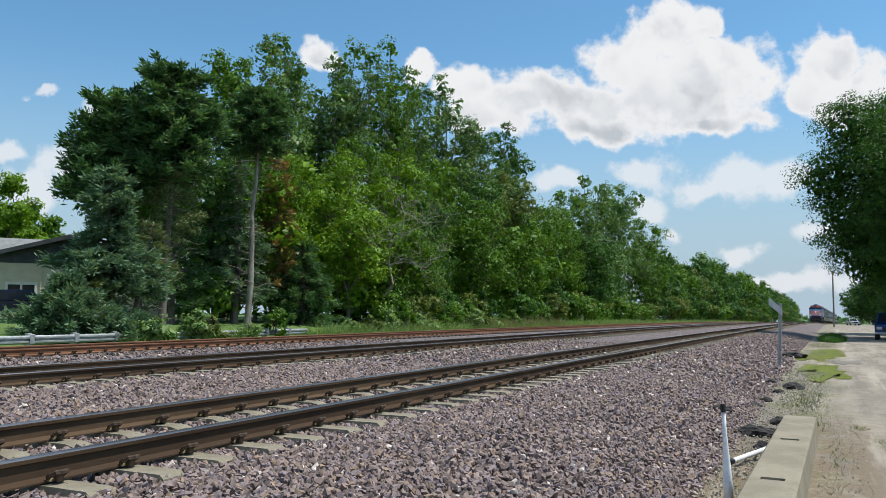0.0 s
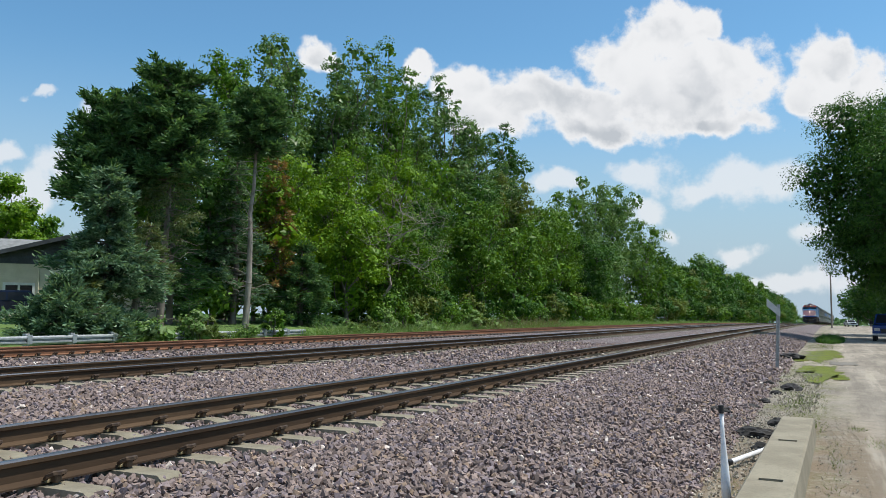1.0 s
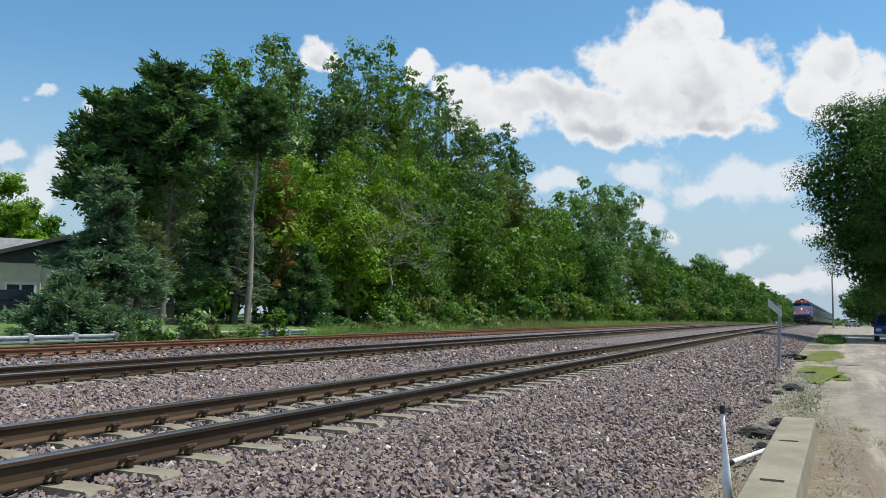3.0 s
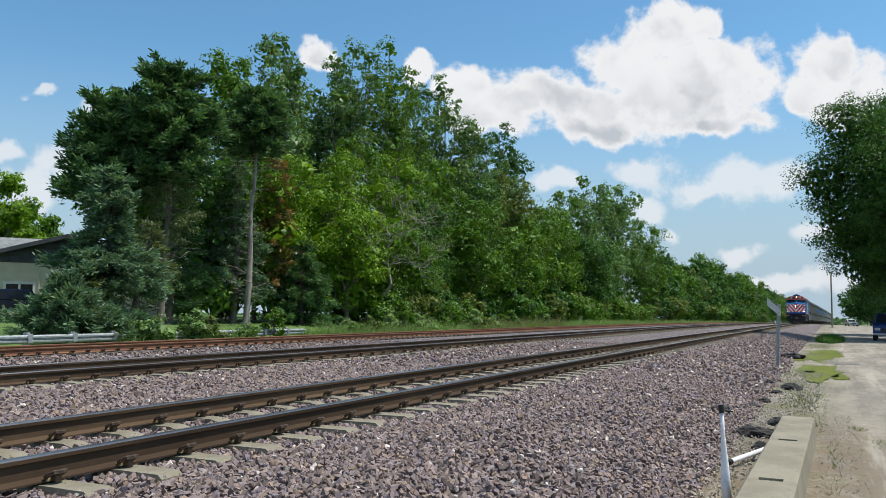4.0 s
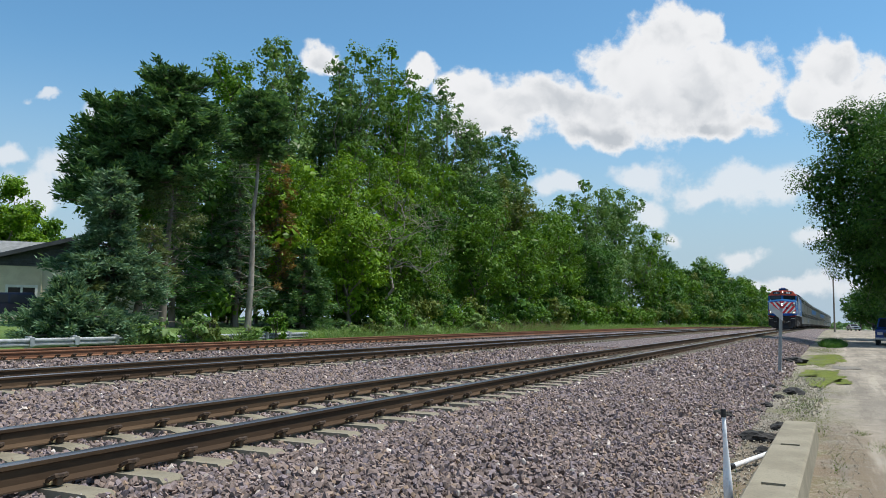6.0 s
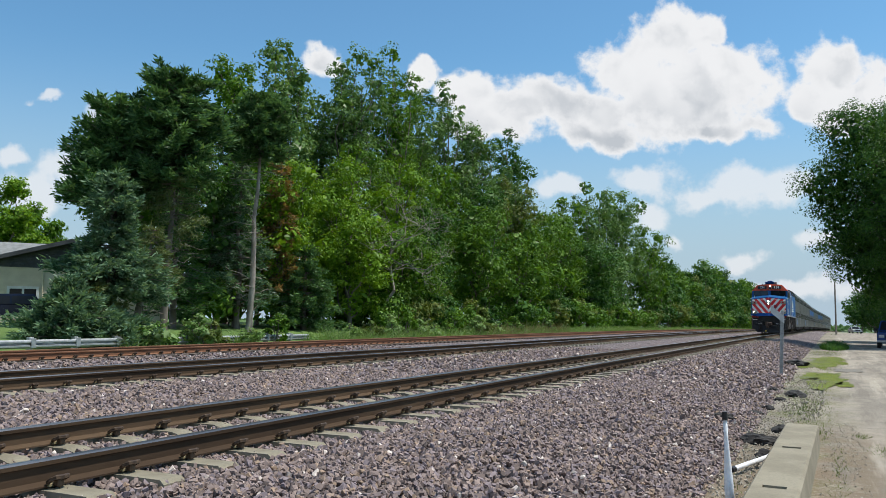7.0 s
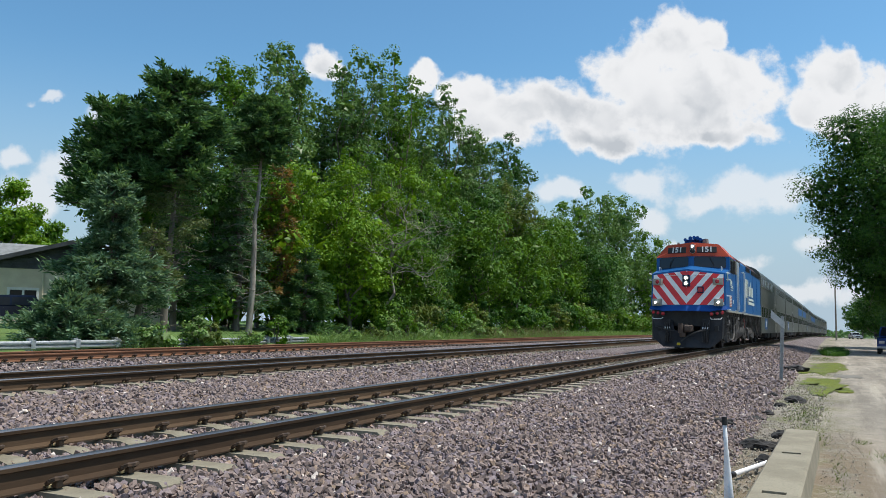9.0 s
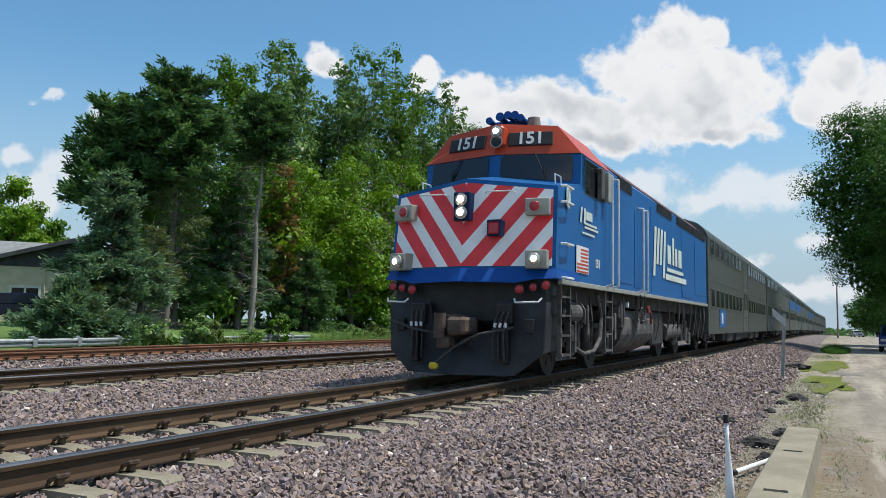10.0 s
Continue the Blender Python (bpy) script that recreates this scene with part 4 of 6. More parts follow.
# ---------- train ----------

def chevron_material():
    """Red nose with white chevrons that meet at the middle."""
    m = Mat("chevron_paint", 0.38)
    s = m.node("ShaderNodeSeparateXYZ")
    m.link(m.tc.outputs["Object"], s.inputs[0])
    c = m.math("SUBTRACT", s.outputs[2], m.math("MULTIPLY", m.math("ABSOLUTE", s.outputs[0], 0.0), 1.25))
    f = m.math("FRACT", m.math("ADD", m.math("DIVIDE", m.math("SUBTRACT", c, 2.05), 0.675), 10.225), 0.0)
    w = m.ramp(f, 0.455, 0.445, False)
    grime = m.noise(2.5, 5, 0.6)
    white = m.mix(m.ramp(grime, 0.45, 0.7), (0.87, 0.88, 0.88), (0.78, 0.79, 0.79))
    red = m.mix(m.ramp(grime, 0.45, 0.7), (0.78, 0.032, 0.040), (0.68, 0.030, 0.034))
    m.colour(m.mix(w, red, white)).bump(m.noise(4, 3), 0.04, 0.01)
    return m.m


def fluted_material():
    """Dull stainless with fine horizontal flutes."""
    m = Mat("fluted_stainless", 0.45, 0.55)
    s = m.node("ShaderNodeSeparateXYZ")
    m.link(m.tc.outputs["Object"], s.inputs[0])
    wv = m.math("SINE", m.math("MULTIPLY", s.outputs[2], 84.0), 0.0)
    g = m.noise(1.1, 5, 0.65, (1, 1, 3))
    c = m.mix(m.ramp(g, 0.35, 0.7), (0.076, 0.086, 0.076), (0.115, 0.125, 0.112))
    streak = m.noise(3.0, 4, 0.6, (1, 2.2, 0.25))
    c = m.mix(m.math("MULTIPLY", m.ramp(streak, 0.5, 0.72), 0.5), c, (0.130, 0.133, 0.114))
    c = m.mix(m.math("MULTIPLY", m.ramp(wv, 0.2, -0.9), 0.35), c, (0.086, 0.094, 0.084))
    m.colour(c).bump(wv, 0.16, 0.006)
    return m.m


def lit(name, colour, power):
    m = Mat(name, 0.2)
    m.b.inputs["Base Color"].default_value = (*colour, 1)
    m.b.inputs["Emission Color"].default_value = (*colour, 1)
    m.b.inputs["Emission Strength"].default_value = power
    return m.m


M_BLUE = simple("blue_paint", (0.005, 0.096, 0.289), (0.006, 0.107, 0.320), 0.8, 0.42, 0, 14, 0.02, spec=0.25)
M_LIPBLUE = simple("deep_blue_paint", (0.004, 0.065, 0.28), (0.005, 0.072, 0.31), 1.0, 0.5, 0, 14, 0.02, spec=0.2)
M_NAVYBOX = simple("navy_paint", (0.004, 0.014, 0.055), (0.005, 0.018, 0.065), 2.0, 0.5, 0, 14, 0.02, spec=0.2)
M_ORANGE = simple("orange_red_paint", (0.50, 0.065, 0.022), (0.42, 0.055, 0.020), 1.5, 0.4, 0, 14, 0.03)
M_CHEV = chevron_material()
M_STEEL = fluted_material()
M_PLAINSTEEL = simple("brushed_stainless", (0.15, 0.155, 0.145), (0.22, 0.22, 0.205), 1.5, 0.38, 0.8, 30, 0.04)
M_UNDER = simple("grimy_underframe", (0.020, 0.019, 0.018), (0.045, 0.041, 0.037), 2.5, 0.75, 0.1, 20, 0.2)
M_DIRTY = simple("dusty_frame_steel", (0.040, 0.039, 0.037), (0.130, 0.122, 0.112), 3.0, 0.8, 0.1, 20, 0.2)
M_PLOW = simple("grey_plow_paint", (0.014, 0.016, 0.020), (0.033, 0.035, 0.041), 1.6, 0.6, 0.1, 12, 0.08)
M_BLACK = simple("black_paint", (0.010, 0.010, 0.011), (0.022, 0.022, 0.022), 3, 0.5)
M_WHITE = simple("white_paint", (0.72, 0.73, 0.72), (0.60, 0.62, 0.62), 4.0, 0.45, 0, 20, 0.03)
M_EMBLEM = simple("emblem_paint", (0.62, 0.68, 0.62), (0.52, 0.58, 0.53), 3.0, 0.5, 0, 20, 0.03)
M_HOUSING = simple("lamp_housing", (0.315, 0.315, 0.270), (0.390, 0.390, 0.345), 5.0, 0.45, 0.3)
M_RUSTY = simple("rusty_coupler", (0.065, 0.046, 0.036), (0.12, 0.09, 0.072), 7.0, 0.85)
M_ROOFLINE = simple("faded_roof_paint", (0.16, 0.050, 0.045), (0.10, 0.045, 0.050), 3.0, 0.6)
M_BULB = lit("lit_bulb", (1.0, 0.90, 0.72), 16.0)
M_REFLECTOR = simple("lamp_reflector", (0.62, 0.58, 0.50), (0.72, 0.68, 0.60), 9.0, 0.25, 0.7)
M_ROOFGREY = simple("sooty_roof", (0.16, 0.15, 0.14), (0.26, 0.25, 0.24), 1.5, 0.8)
M_YELLOW = simple("yellow_glad_hand", (0.65, 0.52, 0.03), (0.55, 0.42, 0.03), 8, 0.5)
M_VALVE = simple("dull_red_valve", (0.20, 0.035, 0.030), (0.13, 0.030, 0.028), 8, 0.6)
M_RUBBER = simple("rubber_hose", (0.020, 0.020, 0.020), (0.05, 0.05, 0.05), 8, 0.6)


def glass_dark(name, tint, rough=0.06, spec=0.6):
    m = Mat(name, rough)
    n = m.noise(0.9, 3)
    m.colour(m.mix(n, tint, tuple(v * 1.6 for v in tint)))
    m.b.inputs["Specular IOR Level"].default_value = spec
    return m.m


M_GLASS = glass_dark("dark_cab_glass", (0.012, 0.014, 0.018))
M_CARGLASS = glass_dark("tinted_window", (0.010, 0.011, 0.012), 0.2, 0.25)
M_REDLENS = glass_dark("red_lens", (0.30, 0.012, 0.02), 0.2)


def poly(bm, *pts):
    return bm.faces.new([bm.verts.new(p) for p in pts])


def solid(bm, a, b):
    """A closed slab between two matching outlines."""
    va, vb = [bm.verts.new(p) for p in a], [bm.verts.new(p) for p in b]
    n = len(va)
    bm.faces.new(va), bm.faces.new(vb[::-1])
    for i in range(n):
        bm.faces.new((va[i], va[(i + 1) % n], vb[(i + 1) % n], vb[i]))


def shifted(pts, dx=0, dy=0, dz=0):
    return [(x + dx, y + dy, z + dz) for x, y, z in pts]


def text_part(name, body, size, mat, m, parent, label=""):
    cu = bpy.data.curves.new(name, "FONT")
    cu.body, cu.size, cu.align_x, cu.align_y, cu.extrude, cu.offset = body, size, "CENTER", "CENTER", 0.004, size * 0.022
    tmp = new(name, cu)
    me = bpy.data.meshes.new_from_object(tmp.evaluated_get(bpy.context.evaluated_depsgraph_get()))
    bpy.data.objects.remove(tmp)
    me.materials.append(mat)
    ob = new(name, me)
    ob.parent = parent
    ob.matrix_basis = m
    if label:
        tagged(ob, label)
    return ob


def wheelset(parent, y, r=0.508):
    bm = bmesh.new()
    cyl(bm, (-0.75, 0, 0), (0.75, 0, 0), 0.09, seg=12)
    for s in (-1, 1):
        cyl(bm, (s * 0.685, 0, 0), (s * 0.82, 0, 0), r, seg=32)
        cyl(bm, (s * 0.665, 0, 0), (s * 0.69, 0, 0), r + 0.025, seg=32)
        cyl(bm, (s * 0.82, 0, 0), (s * 0.90, 0, 0), 0.14, seg=16)
        for k in range(6):
            a = k * math.pi / 3
            cyl(bm, (s * 0.815, 0.3 * math.cos(a), 0.3 * math.sin(a)), (s * 0.835, 0.3 * math.cos(a), 0.3 * math.sin(a)), 0.05, seg=8)
    ob = part("wheelset", bm, M_UNDER, parent)
    ob.location = (0, y, r)
    return ob


def bogie(parent, yc, wheelbase, side=1.12):
    """Side frames with journal boxes, springs and brake rods."""
    bm = bmesh.new()
    for s in (-1, 1):
        x0, x1 = sorted((s * side, s * (side - 0.16)))
        h = wheelbase / 2
        prism(bm, [(yc - h - 0.45, 0.55), (yc - h + 0.3, 0.50), (yc - 0.5, 0.42), (yc + 0.5, 0.42), (yc + h - 0.3, 0.50), (yc + h + 0.45, 0.55), (yc + h + 0.4, 0.80), (yc + 0.7, 0.95), (yc - 0.7, 0.95), (yc - h - 0.4, 0.80)], x0, x1, "x")
        for e in (-1, 1):
            box(bm, min(s * side, s * (side + 0.10)), max(s * side, s * (side + 0.10)), yc + e * h - 0.17, yc + e * h + 0.17, 0.34, 0.70, 0.04)
            cyl(bm, (s * (side + 0.06), yc + e * 0.42, 0.45), (s * (side + 0.06), yc + e * 0.42, 0.85), 0.11, seg=12)
            cyl(bm, (s * (side + 0.05), yc + e * (h - 0.45), 0.42), (s * (side + 0.05), yc + e * (h - 0.5), 1.05), 0.035, seg=8)
    box(bm, -1.0, 1.0, yc - 0.3, yc + 0.3, 0.55, 1.0, 0.04)
    return part("bogie_frame", bm, M_DIRTY, parent)


def build_locomotive():
    L = empty("locomotive", label="blue passenger locomotive with red and white chevron nose", category="locomotive")
    # hood and cab sides
    bm = bmesh.new()
    prism(bm, [(-1.54, 1.66), (1.54, 1.66), (1.54, 3.98), (1.06, 4.40), (-1.06, 4.40), (-1.54, 3.98)], 1.44, 16.55)
    box(bm, -1.44, 1.44, 16.55, 16.68, 1.7, 3.95)
    for y in (3.95, 7.35, 11.6):
        for s in (-1, 1):
            box(bm, s * 1.54 - 0.008, s * 1.54 + 0.008, y - 0.02, y + 0.02, 1.7, 3.8)
    # door leaves and panels standing a little proud
    for s in (-1, 1):
        for y0, y1, z0, z1 in ((3.55, 3.92, 1.75, 3.75), (4.15, 5.3, 1.8, 3.7), (5.55, 6.05, 1.75, 3.55), (11.7, 13.9, 1.75, 1.95), (14.0, 16.2, 1.9, 3.6)):
            box(bm, min(s * 1.535, s * 1.552), max(s * 1.535, s * 1.552), y0, y1, z0, z1, 0.004)
    part("hood", bm, M_BLUE, L, "bright blue painted hood side")
    # nose block
    tc, ts = (0, -0.13, 3.36), 0.195
    top_l, top_r = (-1.50, ts, 3.20), (1.50, ts, 3.20)
    bot_c, bot_l, bot_r = (0, -0.33, 1.80), (-1.52, 0.02, 1.80), (1.52, 0.02, 1.80)
    bm = bmesh.new()
    poly(bm, tc, top_l, (-1.54, 1.46, 3.42), (0, 1.10, 3.60)), poly(bm, tc, (0, 1.10, 3.60), (1.54, 1.46, 3.42), top_r)
    poly(bm, top_r, (1.54, 1.46, 3.42), (1.54, 1.46, 1.66), (1.54, 0.06, 1.66), bot_r)
    poly(bm, top_l, bot_l, (-1.54, 0.06, 1.66), (-1.54, 1.46, 1.66), (-1.54, 1.46, 3.42))
    poly(bm, tc, top_r, bot_r, bot_c), poly(bm, tc, bot_c, bot_l, top_l)
    poly(bm, bot_c, bot_r, (1.54, 0.06, 1.66), (0, -0.30, 1.66), ), poly(bm, bot_c, (0, -0.30, 1.66), (-1.54, 0.06, 1.66), bot_l)
    poly(bm, (0, -0.30, 1.66), (1.54, 0.06, 1.66), (1.54, 1.46, 1.66), (-1.54, 1.46, 1.66), (-1.54, 0.06, 1.66))
    bmesh.ops.remove_doubles(bm, verts=bm.verts, dist=0.001)
    nose = part("nose", bm, M_BLUE, L)
    bm = bmesh.new()
    for s in (-1, 1):
        a = [(s * x, -0.33 + 0.2303 * x + 0.1282 * (z - 1.8), z) for x, z in ((0, 3.285), (1.43, 3.135), (1.46, 1.86), (0, 1.86))]
        solid(bm, shifted(a, 0, -0.012), shifted(a, 0, 0.02))
    part("chevron_panel", bm, M_CHEV, nose, "red panel with white chevron stripes")
    # flared lip under the nose
    bm = bmesh.new()
    for s in (-1, 1):
        dn = [(0, -0.46, 1.60), (s * 0.95, -0.25, 1.58), (s * 1.22, -0.17, 1.64), (s * 1.57, -0.08, 1.66), (s * 1.57, 1.2, 1.66), (0, 1.2, 1.60)]
        va = [bm.verts.new(p) for p in [(0, -0.35, 1.82), (s * 0.95, -0.12, 1.82), (s * 1.22, -0.055, 1.82), (s * 1.54, 0.02, 1.82), (s * 1.55, 1.2, 1.82), (0, 1.2, 1.82)]]
        vb = [bm.verts.new(p) for p in dn]
        for i in range(6):
            bm.faces.new((va[i], va[(i + 1) % 6], vb[(i + 1) % 6], vb[i]))
        bm.faces.new(va), bm.faces.new(vb[::-1])
    part("nose_lip", bm, M_LIPBLUE, nose, "deep blue flared lip")
    # cab front: V in plan, windscreens below, orange brow above
    cab = empty("cab", None)
    cab.parent = L
    tagged(cab, "cab front with twin windscreens and orange brow")
    bm = bmesh.new()
    for s in (-1, 1):
        a = [(0, 1.02, 3.45), (s * 1.54, 1.34, 3.32), (s * 1.54, 1.40, 3.99), (0, 1.10, 4.02)]
        solid(bm, a, shifted(a, 0, 0.3))
    part("cab_front", bm, M_BLUE, cab)
    for s in (-1, 1):
        bm = bmesh.new()
        f = lambda u, z: (s * (0.12 + u * 1.28), 1.02 + (0.12 + u * 1.28) * 0.208 + (z - 3.45) * 0.11, z)
        a = [f(0.02, 3.56), f(0.97, 3.47), f(1.0, 3.53), f(1.0, 3.90), f(0.96, 3.96), f(0.05, 3.98), f(0.0, 3.93), f(0.0, 3.62)]
        solid(bm, shifted(a, 0, -0.012), shifted(a, 0, 0.02))
        part("windscreen", bm, M_GLASS, cab, "dark windscreen")
        bm = bmesh.new()
        p0, p1 = f(0.48, 4.0), f(0.62, 3.62)
        cyl(bm, (p0[0], p0[1] - 0.05, p0[2]), (p1[0], p1[1] - 0.05, p1[2]), 0.011, seg=6)
        cyl(bm, (p1[0], p1[1] - 0.045, p1[2] + 0.13), (p1[0] + 0.02 * s, p1[1] - 0.045, p1[2] - 0.16), 0.014, seg=6)
        part("wiper", bm, M_BLACK, cab)
    bm = bmesh.new()
    for s in (-1, 1):
        a = [(0, 1.06, 4.00), (s * 1.55, 1.36, 3.97), (s * 1.50, 1.42, 4.04), (s * 1.08, 1.46, 4.53), (0, 1.26, 4.62)]
        b = [(0, 3.4, 4.00), (s * 1.55, 3.4, 3.97), (s * 1.50, 3.4, 4.04), (s * 1.08, 3.4, 4.53), (0, 3.4, 4.64)]
        solid(bm, a, b)
    part("brow", bm, M_ORANGE, cab, "orange-red painted brow and cab roof")
    bm = bmesh.new()
    for s in (-1, 1):
        a = [(s * 1.30, 3.4, 4.215), (s * 1.09, 3.4, 4.42), (s * 1.0, 3.4, 4.44), (s * 1.0, 3.4, 4.38), (s * 1.27, 3.4, 4.18)]
        b = [(x, 16.6, z) for x, y, z in a]
        solid(bm, a, b)
    part("roof_edge", bm, M_ROOFLINE, L, "faded dull red roof edge")
    bm = bmesh.new()
    box(bm, -1.0, 1.0, 3.4, 16.5, 4.3, 4.52, 0.05)
    for y in (5.2, 8.6, 10.4, 12.2, 14.0):
        box(bm, -0.6, 0.6, y - 0.6, y + 0.6, 4.50, 4.62, 0.04)
        cyl(bm, (0, y, 4.60), (0, y, 4.66), 0.5, seg=20)
    box(bm, 0.15, 0.62, 1.9, 3.0, 4.5, 4.66, 0.05)
    box(bm, 0.72, 1.02, 3.1, 3.6, 4.46, 4.60, 0.03)
    part("roof", bm, M_ROOFGREY, L, "sooty grey roof with fan hatches")
    # number boards
    for s in (-1, 1):
        yaw = s * 11.5
        m = pose(s * 0.63, 1.06 + 0.63 * 0.2 + 0.065, 4.285, 90 - 16, 0, yaw)
        bm = bmesh.new()
        box(bm, -0.41, 0.41, -0.135, 0.135, -0.03, 0.014, 0.012)
        nb = part("number_board", bm, M_BLACK, cab, "black number board")
        nb.matrix_basis = m
        text_part("number", "151", 0.34, M_WHITE, pose(0, 0, 0.016), nb, "white road number")
    # lamps of the face
    def lamp(x, y, z, r, mat, parent, name="lamp", depth=0.06, bulb=0.0):
        bm = bmesh.new()
        cyl(bm, (0, 0, 0), (0, -depth, 0), r * 1.18, r * 1.18, 20)
        ring = part(name, bm, M_BLACK if name == "tail_light" else M_HOUSING, parent)
        ring.location = (x, y, z)
        bm = bmesh.new()
        bmesh.ops.create_uvsphere(bm, u_segments=16, v_segments=8, radius=r, matrix=Matrix.Translation((0, -depth, 0)) @ Matrix.Diagonal((1, 0.3, 1, 1)))
        part("lens", bm, mat, ring, smooth=True)
        if bulb:
            bm = bmesh.new()
            bmesh.ops.create_uvsphere(bm, u_segments=12, v_segments=8, radius=r * bulb, matrix=Matrix.Translation((0, -depth - 0.30 * r, 0)) @ Matrix.Diagonal((1, 0.3, 1, 1)))
            part("bulb", bm, M_BULB, ring, "glowing bulb", smooth=True)
        return ring
    bm = bmesh.new()
    box(bm, -0.15, 0.15, -0.34, 0.05, 2.62, 3.10, 0.015)
    hb = part("headlight_box", bm, M_NAVYBOX, nose, "blue box with twin headlights")
    lamp(0, -0.35, 2.97, 0.092, M_REFLECTOR, hb, "headlight", 0.02, 0.66), lamp(0, -0.35, 2.75, 0.092, M_REFLECTOR, hb, "headlight", 0.02, 0.66)
    bm = bmesh.new()
    box(bm, -0.05, 0.20, 0.98, 1.3, 4.14, 4.52, 0.04)
    gb = part("top_light_box", bm, M_ORANGE, cab)
    lamp(0.075, 0.97, 4.41, 0.09, M_REFLECTOR, gb, "top_headlight", 0.02, 0.6)
    lamp(0.075, 0.97, 4.22, 0.10, M_BLACK, gb, "top_headlight", 0.01)
    for s in (-1, 1):
        bm = bmesh.new()
        box(bm, -0.20, 0.20, -0.13, 0.14, -0.14, 0.14, 0.015)
        h = part("class_light_box", bm, M_HOUSING, nose, "pale box with a red marker light")
        h.matrix_basis = pose(s * 1.22, 0.02, 2.83, 0, 0, s * 12)
        lamp(-s * 0.04, -0.14, 0, 0.085, M_REDLENS, h, "marker_light", 0.03)
        bm = bmesh.new()
        box(bm, -0.17, 0.19, -0.14, 0.16, -0.15, 0.15, 0.015)
        h = part("ditch_light_box", bm, M_HOUSING, nose, "pale box with a ditch light")
        h.matrix_basis = pose(s * 1.24, -0.10, 1.96, 0, 0, s * 12)
        lamp(-s * 0.02, -0.15, 0, 0.10, M_REFLECTOR, h, "ditch_light", 0.05, 0.5)
        for k, (x, r) in enumerate(((0.98, 0.075), (1.20, 0.062), (1.40, 0.07))):
            q = lamp(s * x, -0.17 + 0.18 * (x - 0.98), 1.48 + 0.03 * k, r, M_REDLENS, nose, "tail_light", 0.03)
        bm = bmesh.new()
        xs = s * 0.62
        tube(bm, [Vector((xs - 0.26, -0.10, 3.08)), Vector((xs - 0.22, -0.16, 3.10)), Vector((xs + 0.22, -0.12, 3.10)), Vector((xs + 0.26, -0.04, 3.07))], 0.012)
        g = part("grab_iron", bm, M_WHITE, nose, "white grab iron")
        g.location.y = -0.06
        bm = bmesh.new()
        tube(bm, [Vector((s * 0.96, -0.36, 1.32)), Vector((s * 1.0, -0.42, 1.26)), Vector((s * 1.36, -0.36, 1.27)), Vector((s * 1.40, -0.30, 1.33))], 0.016)
        part("grab_iron", bm, M_WHITE, L)
        bm = bmesh.new()
        tube(bm, [Vector((s * 1.28, 0.72, 3.30)), Vector((s * 1.28, 0.70, 3.50)), Vector((s * 1.28, 1.02, 3.50)), Vector((s * 1.28, 1.04, 3.34))], 0.014)
        part("grab_iron", bm, M_WHITE, nose)
        for z in (1.68, 2.24, 2.93, 3.20):
            bm = bmesh.new()
            tube(bm, [Vector((s * 1.54, 0.22, z)), Vector((s * 1.63, 0.24, z)), Vector((s * 1.63, 0.62, z)), Vector((s * 1.54, 0.64, z))], 0.022)
            part("step_iron", bm, M_WHITE, nose)
    bm = bmesh.new()
    box(bm, 0.44, 0.68, -0.29, 0, 2.35, 2.62, 0.012)
    rb = part("red_light_box", bm, M_NAVYBOX, nose)
    bm = bmesh.new()
    box(bm, 0.465, 0.655, -0.30, -0.28, 2.38, 2.58, 0.02)
    part("lens", bm, M_REDLENS, rb)
    # horns, beacon and antenna on the cab roof
    bm = bmesh.new()
    for k, (x, z, r) in enumerate(((-0.32, 4.78, 0.07), (-0.10, 4.84, 0.085), (0.06, 4.86, 0.075), (0.20, 4.84, 0.085), (0.32, 4.78, 0.07))):
        cyl(bm, (x, 1.55, z), (x, 2.0, z - 0.03), r, 0.03, 14)
    box(bm, -0.4, 0.4, 1.85, 1.95, 4.60, 4.82, 0.02)
    part("air_horn", bm, M_LIPBLUE, cab, "cluster of blue air horns")
    bm = bmesh.new()
    cyl(bm, (0.52, 1.75, 4.52), (0.52, 1.75, 4.80), 0.15, 0.11, 16)
    cyl(bm, (-0.62, 1.6, 4.5), (-0.62, 1.6, 4.66), 0.05, 0.05, 10)
    part("beacon", bm, M_ROOFGREY, cab, "dark roof beacon")
    # cab side window, deflectors
    for s in (-1, 1):
        bm = bmesh.new()
        box(bm, min(s * 1.53, s * 1.556), max(s * 1.53, s * 1.556), 1.62, 2.95, 3.28, 3.92, 0.01)
        part("side_window", bm, M_GLASS, cab, "dark cab side window")
        for y in (2.35, 2.85):
            bm = bmesh.new()
            box(bm, min(s * 1.58, s * 1.68), max(s * 1.58, s * 1.68), y - 0.06, y + 0.16, 3.28, 3.86, 0.015)
            part("wind_deflector", bm, M_HOUSING if y > 2.5 else M_DIRTY, cab)
        for y0, y1 in ((4.05, 5.25), (8.1, 10.0), (10.9, 13.4), (13.5, 16.3)):
            bm2 = bmesh.new()
            n = 9
            for k in range(n):
                z = 3.80 + 0.33 * k / n
                lean = max(0.0, (z - 3.98)) * 1.14
                xx = s * (1.548 - lean)
                box(bm2, min(xx, xx + s * 0.02), max(xx, xx + s * 0.02), y0, y1, z, z + 0.02)
            xx = s * 1.545
            box(bm2, xx - 0.006, xx + 0.006, y0 - 0.03, y1 + 0.03, 3.78, 3.98)
            part("louvre", bm2, M_BLACK, L, "black air intake louvre")
        # boarding rails
        for y, zt in ((3.12, 3.86), (3.62, 3.86), (5.95, 3.58), (6.40, 3.58)):
            bm = bmesh.new()
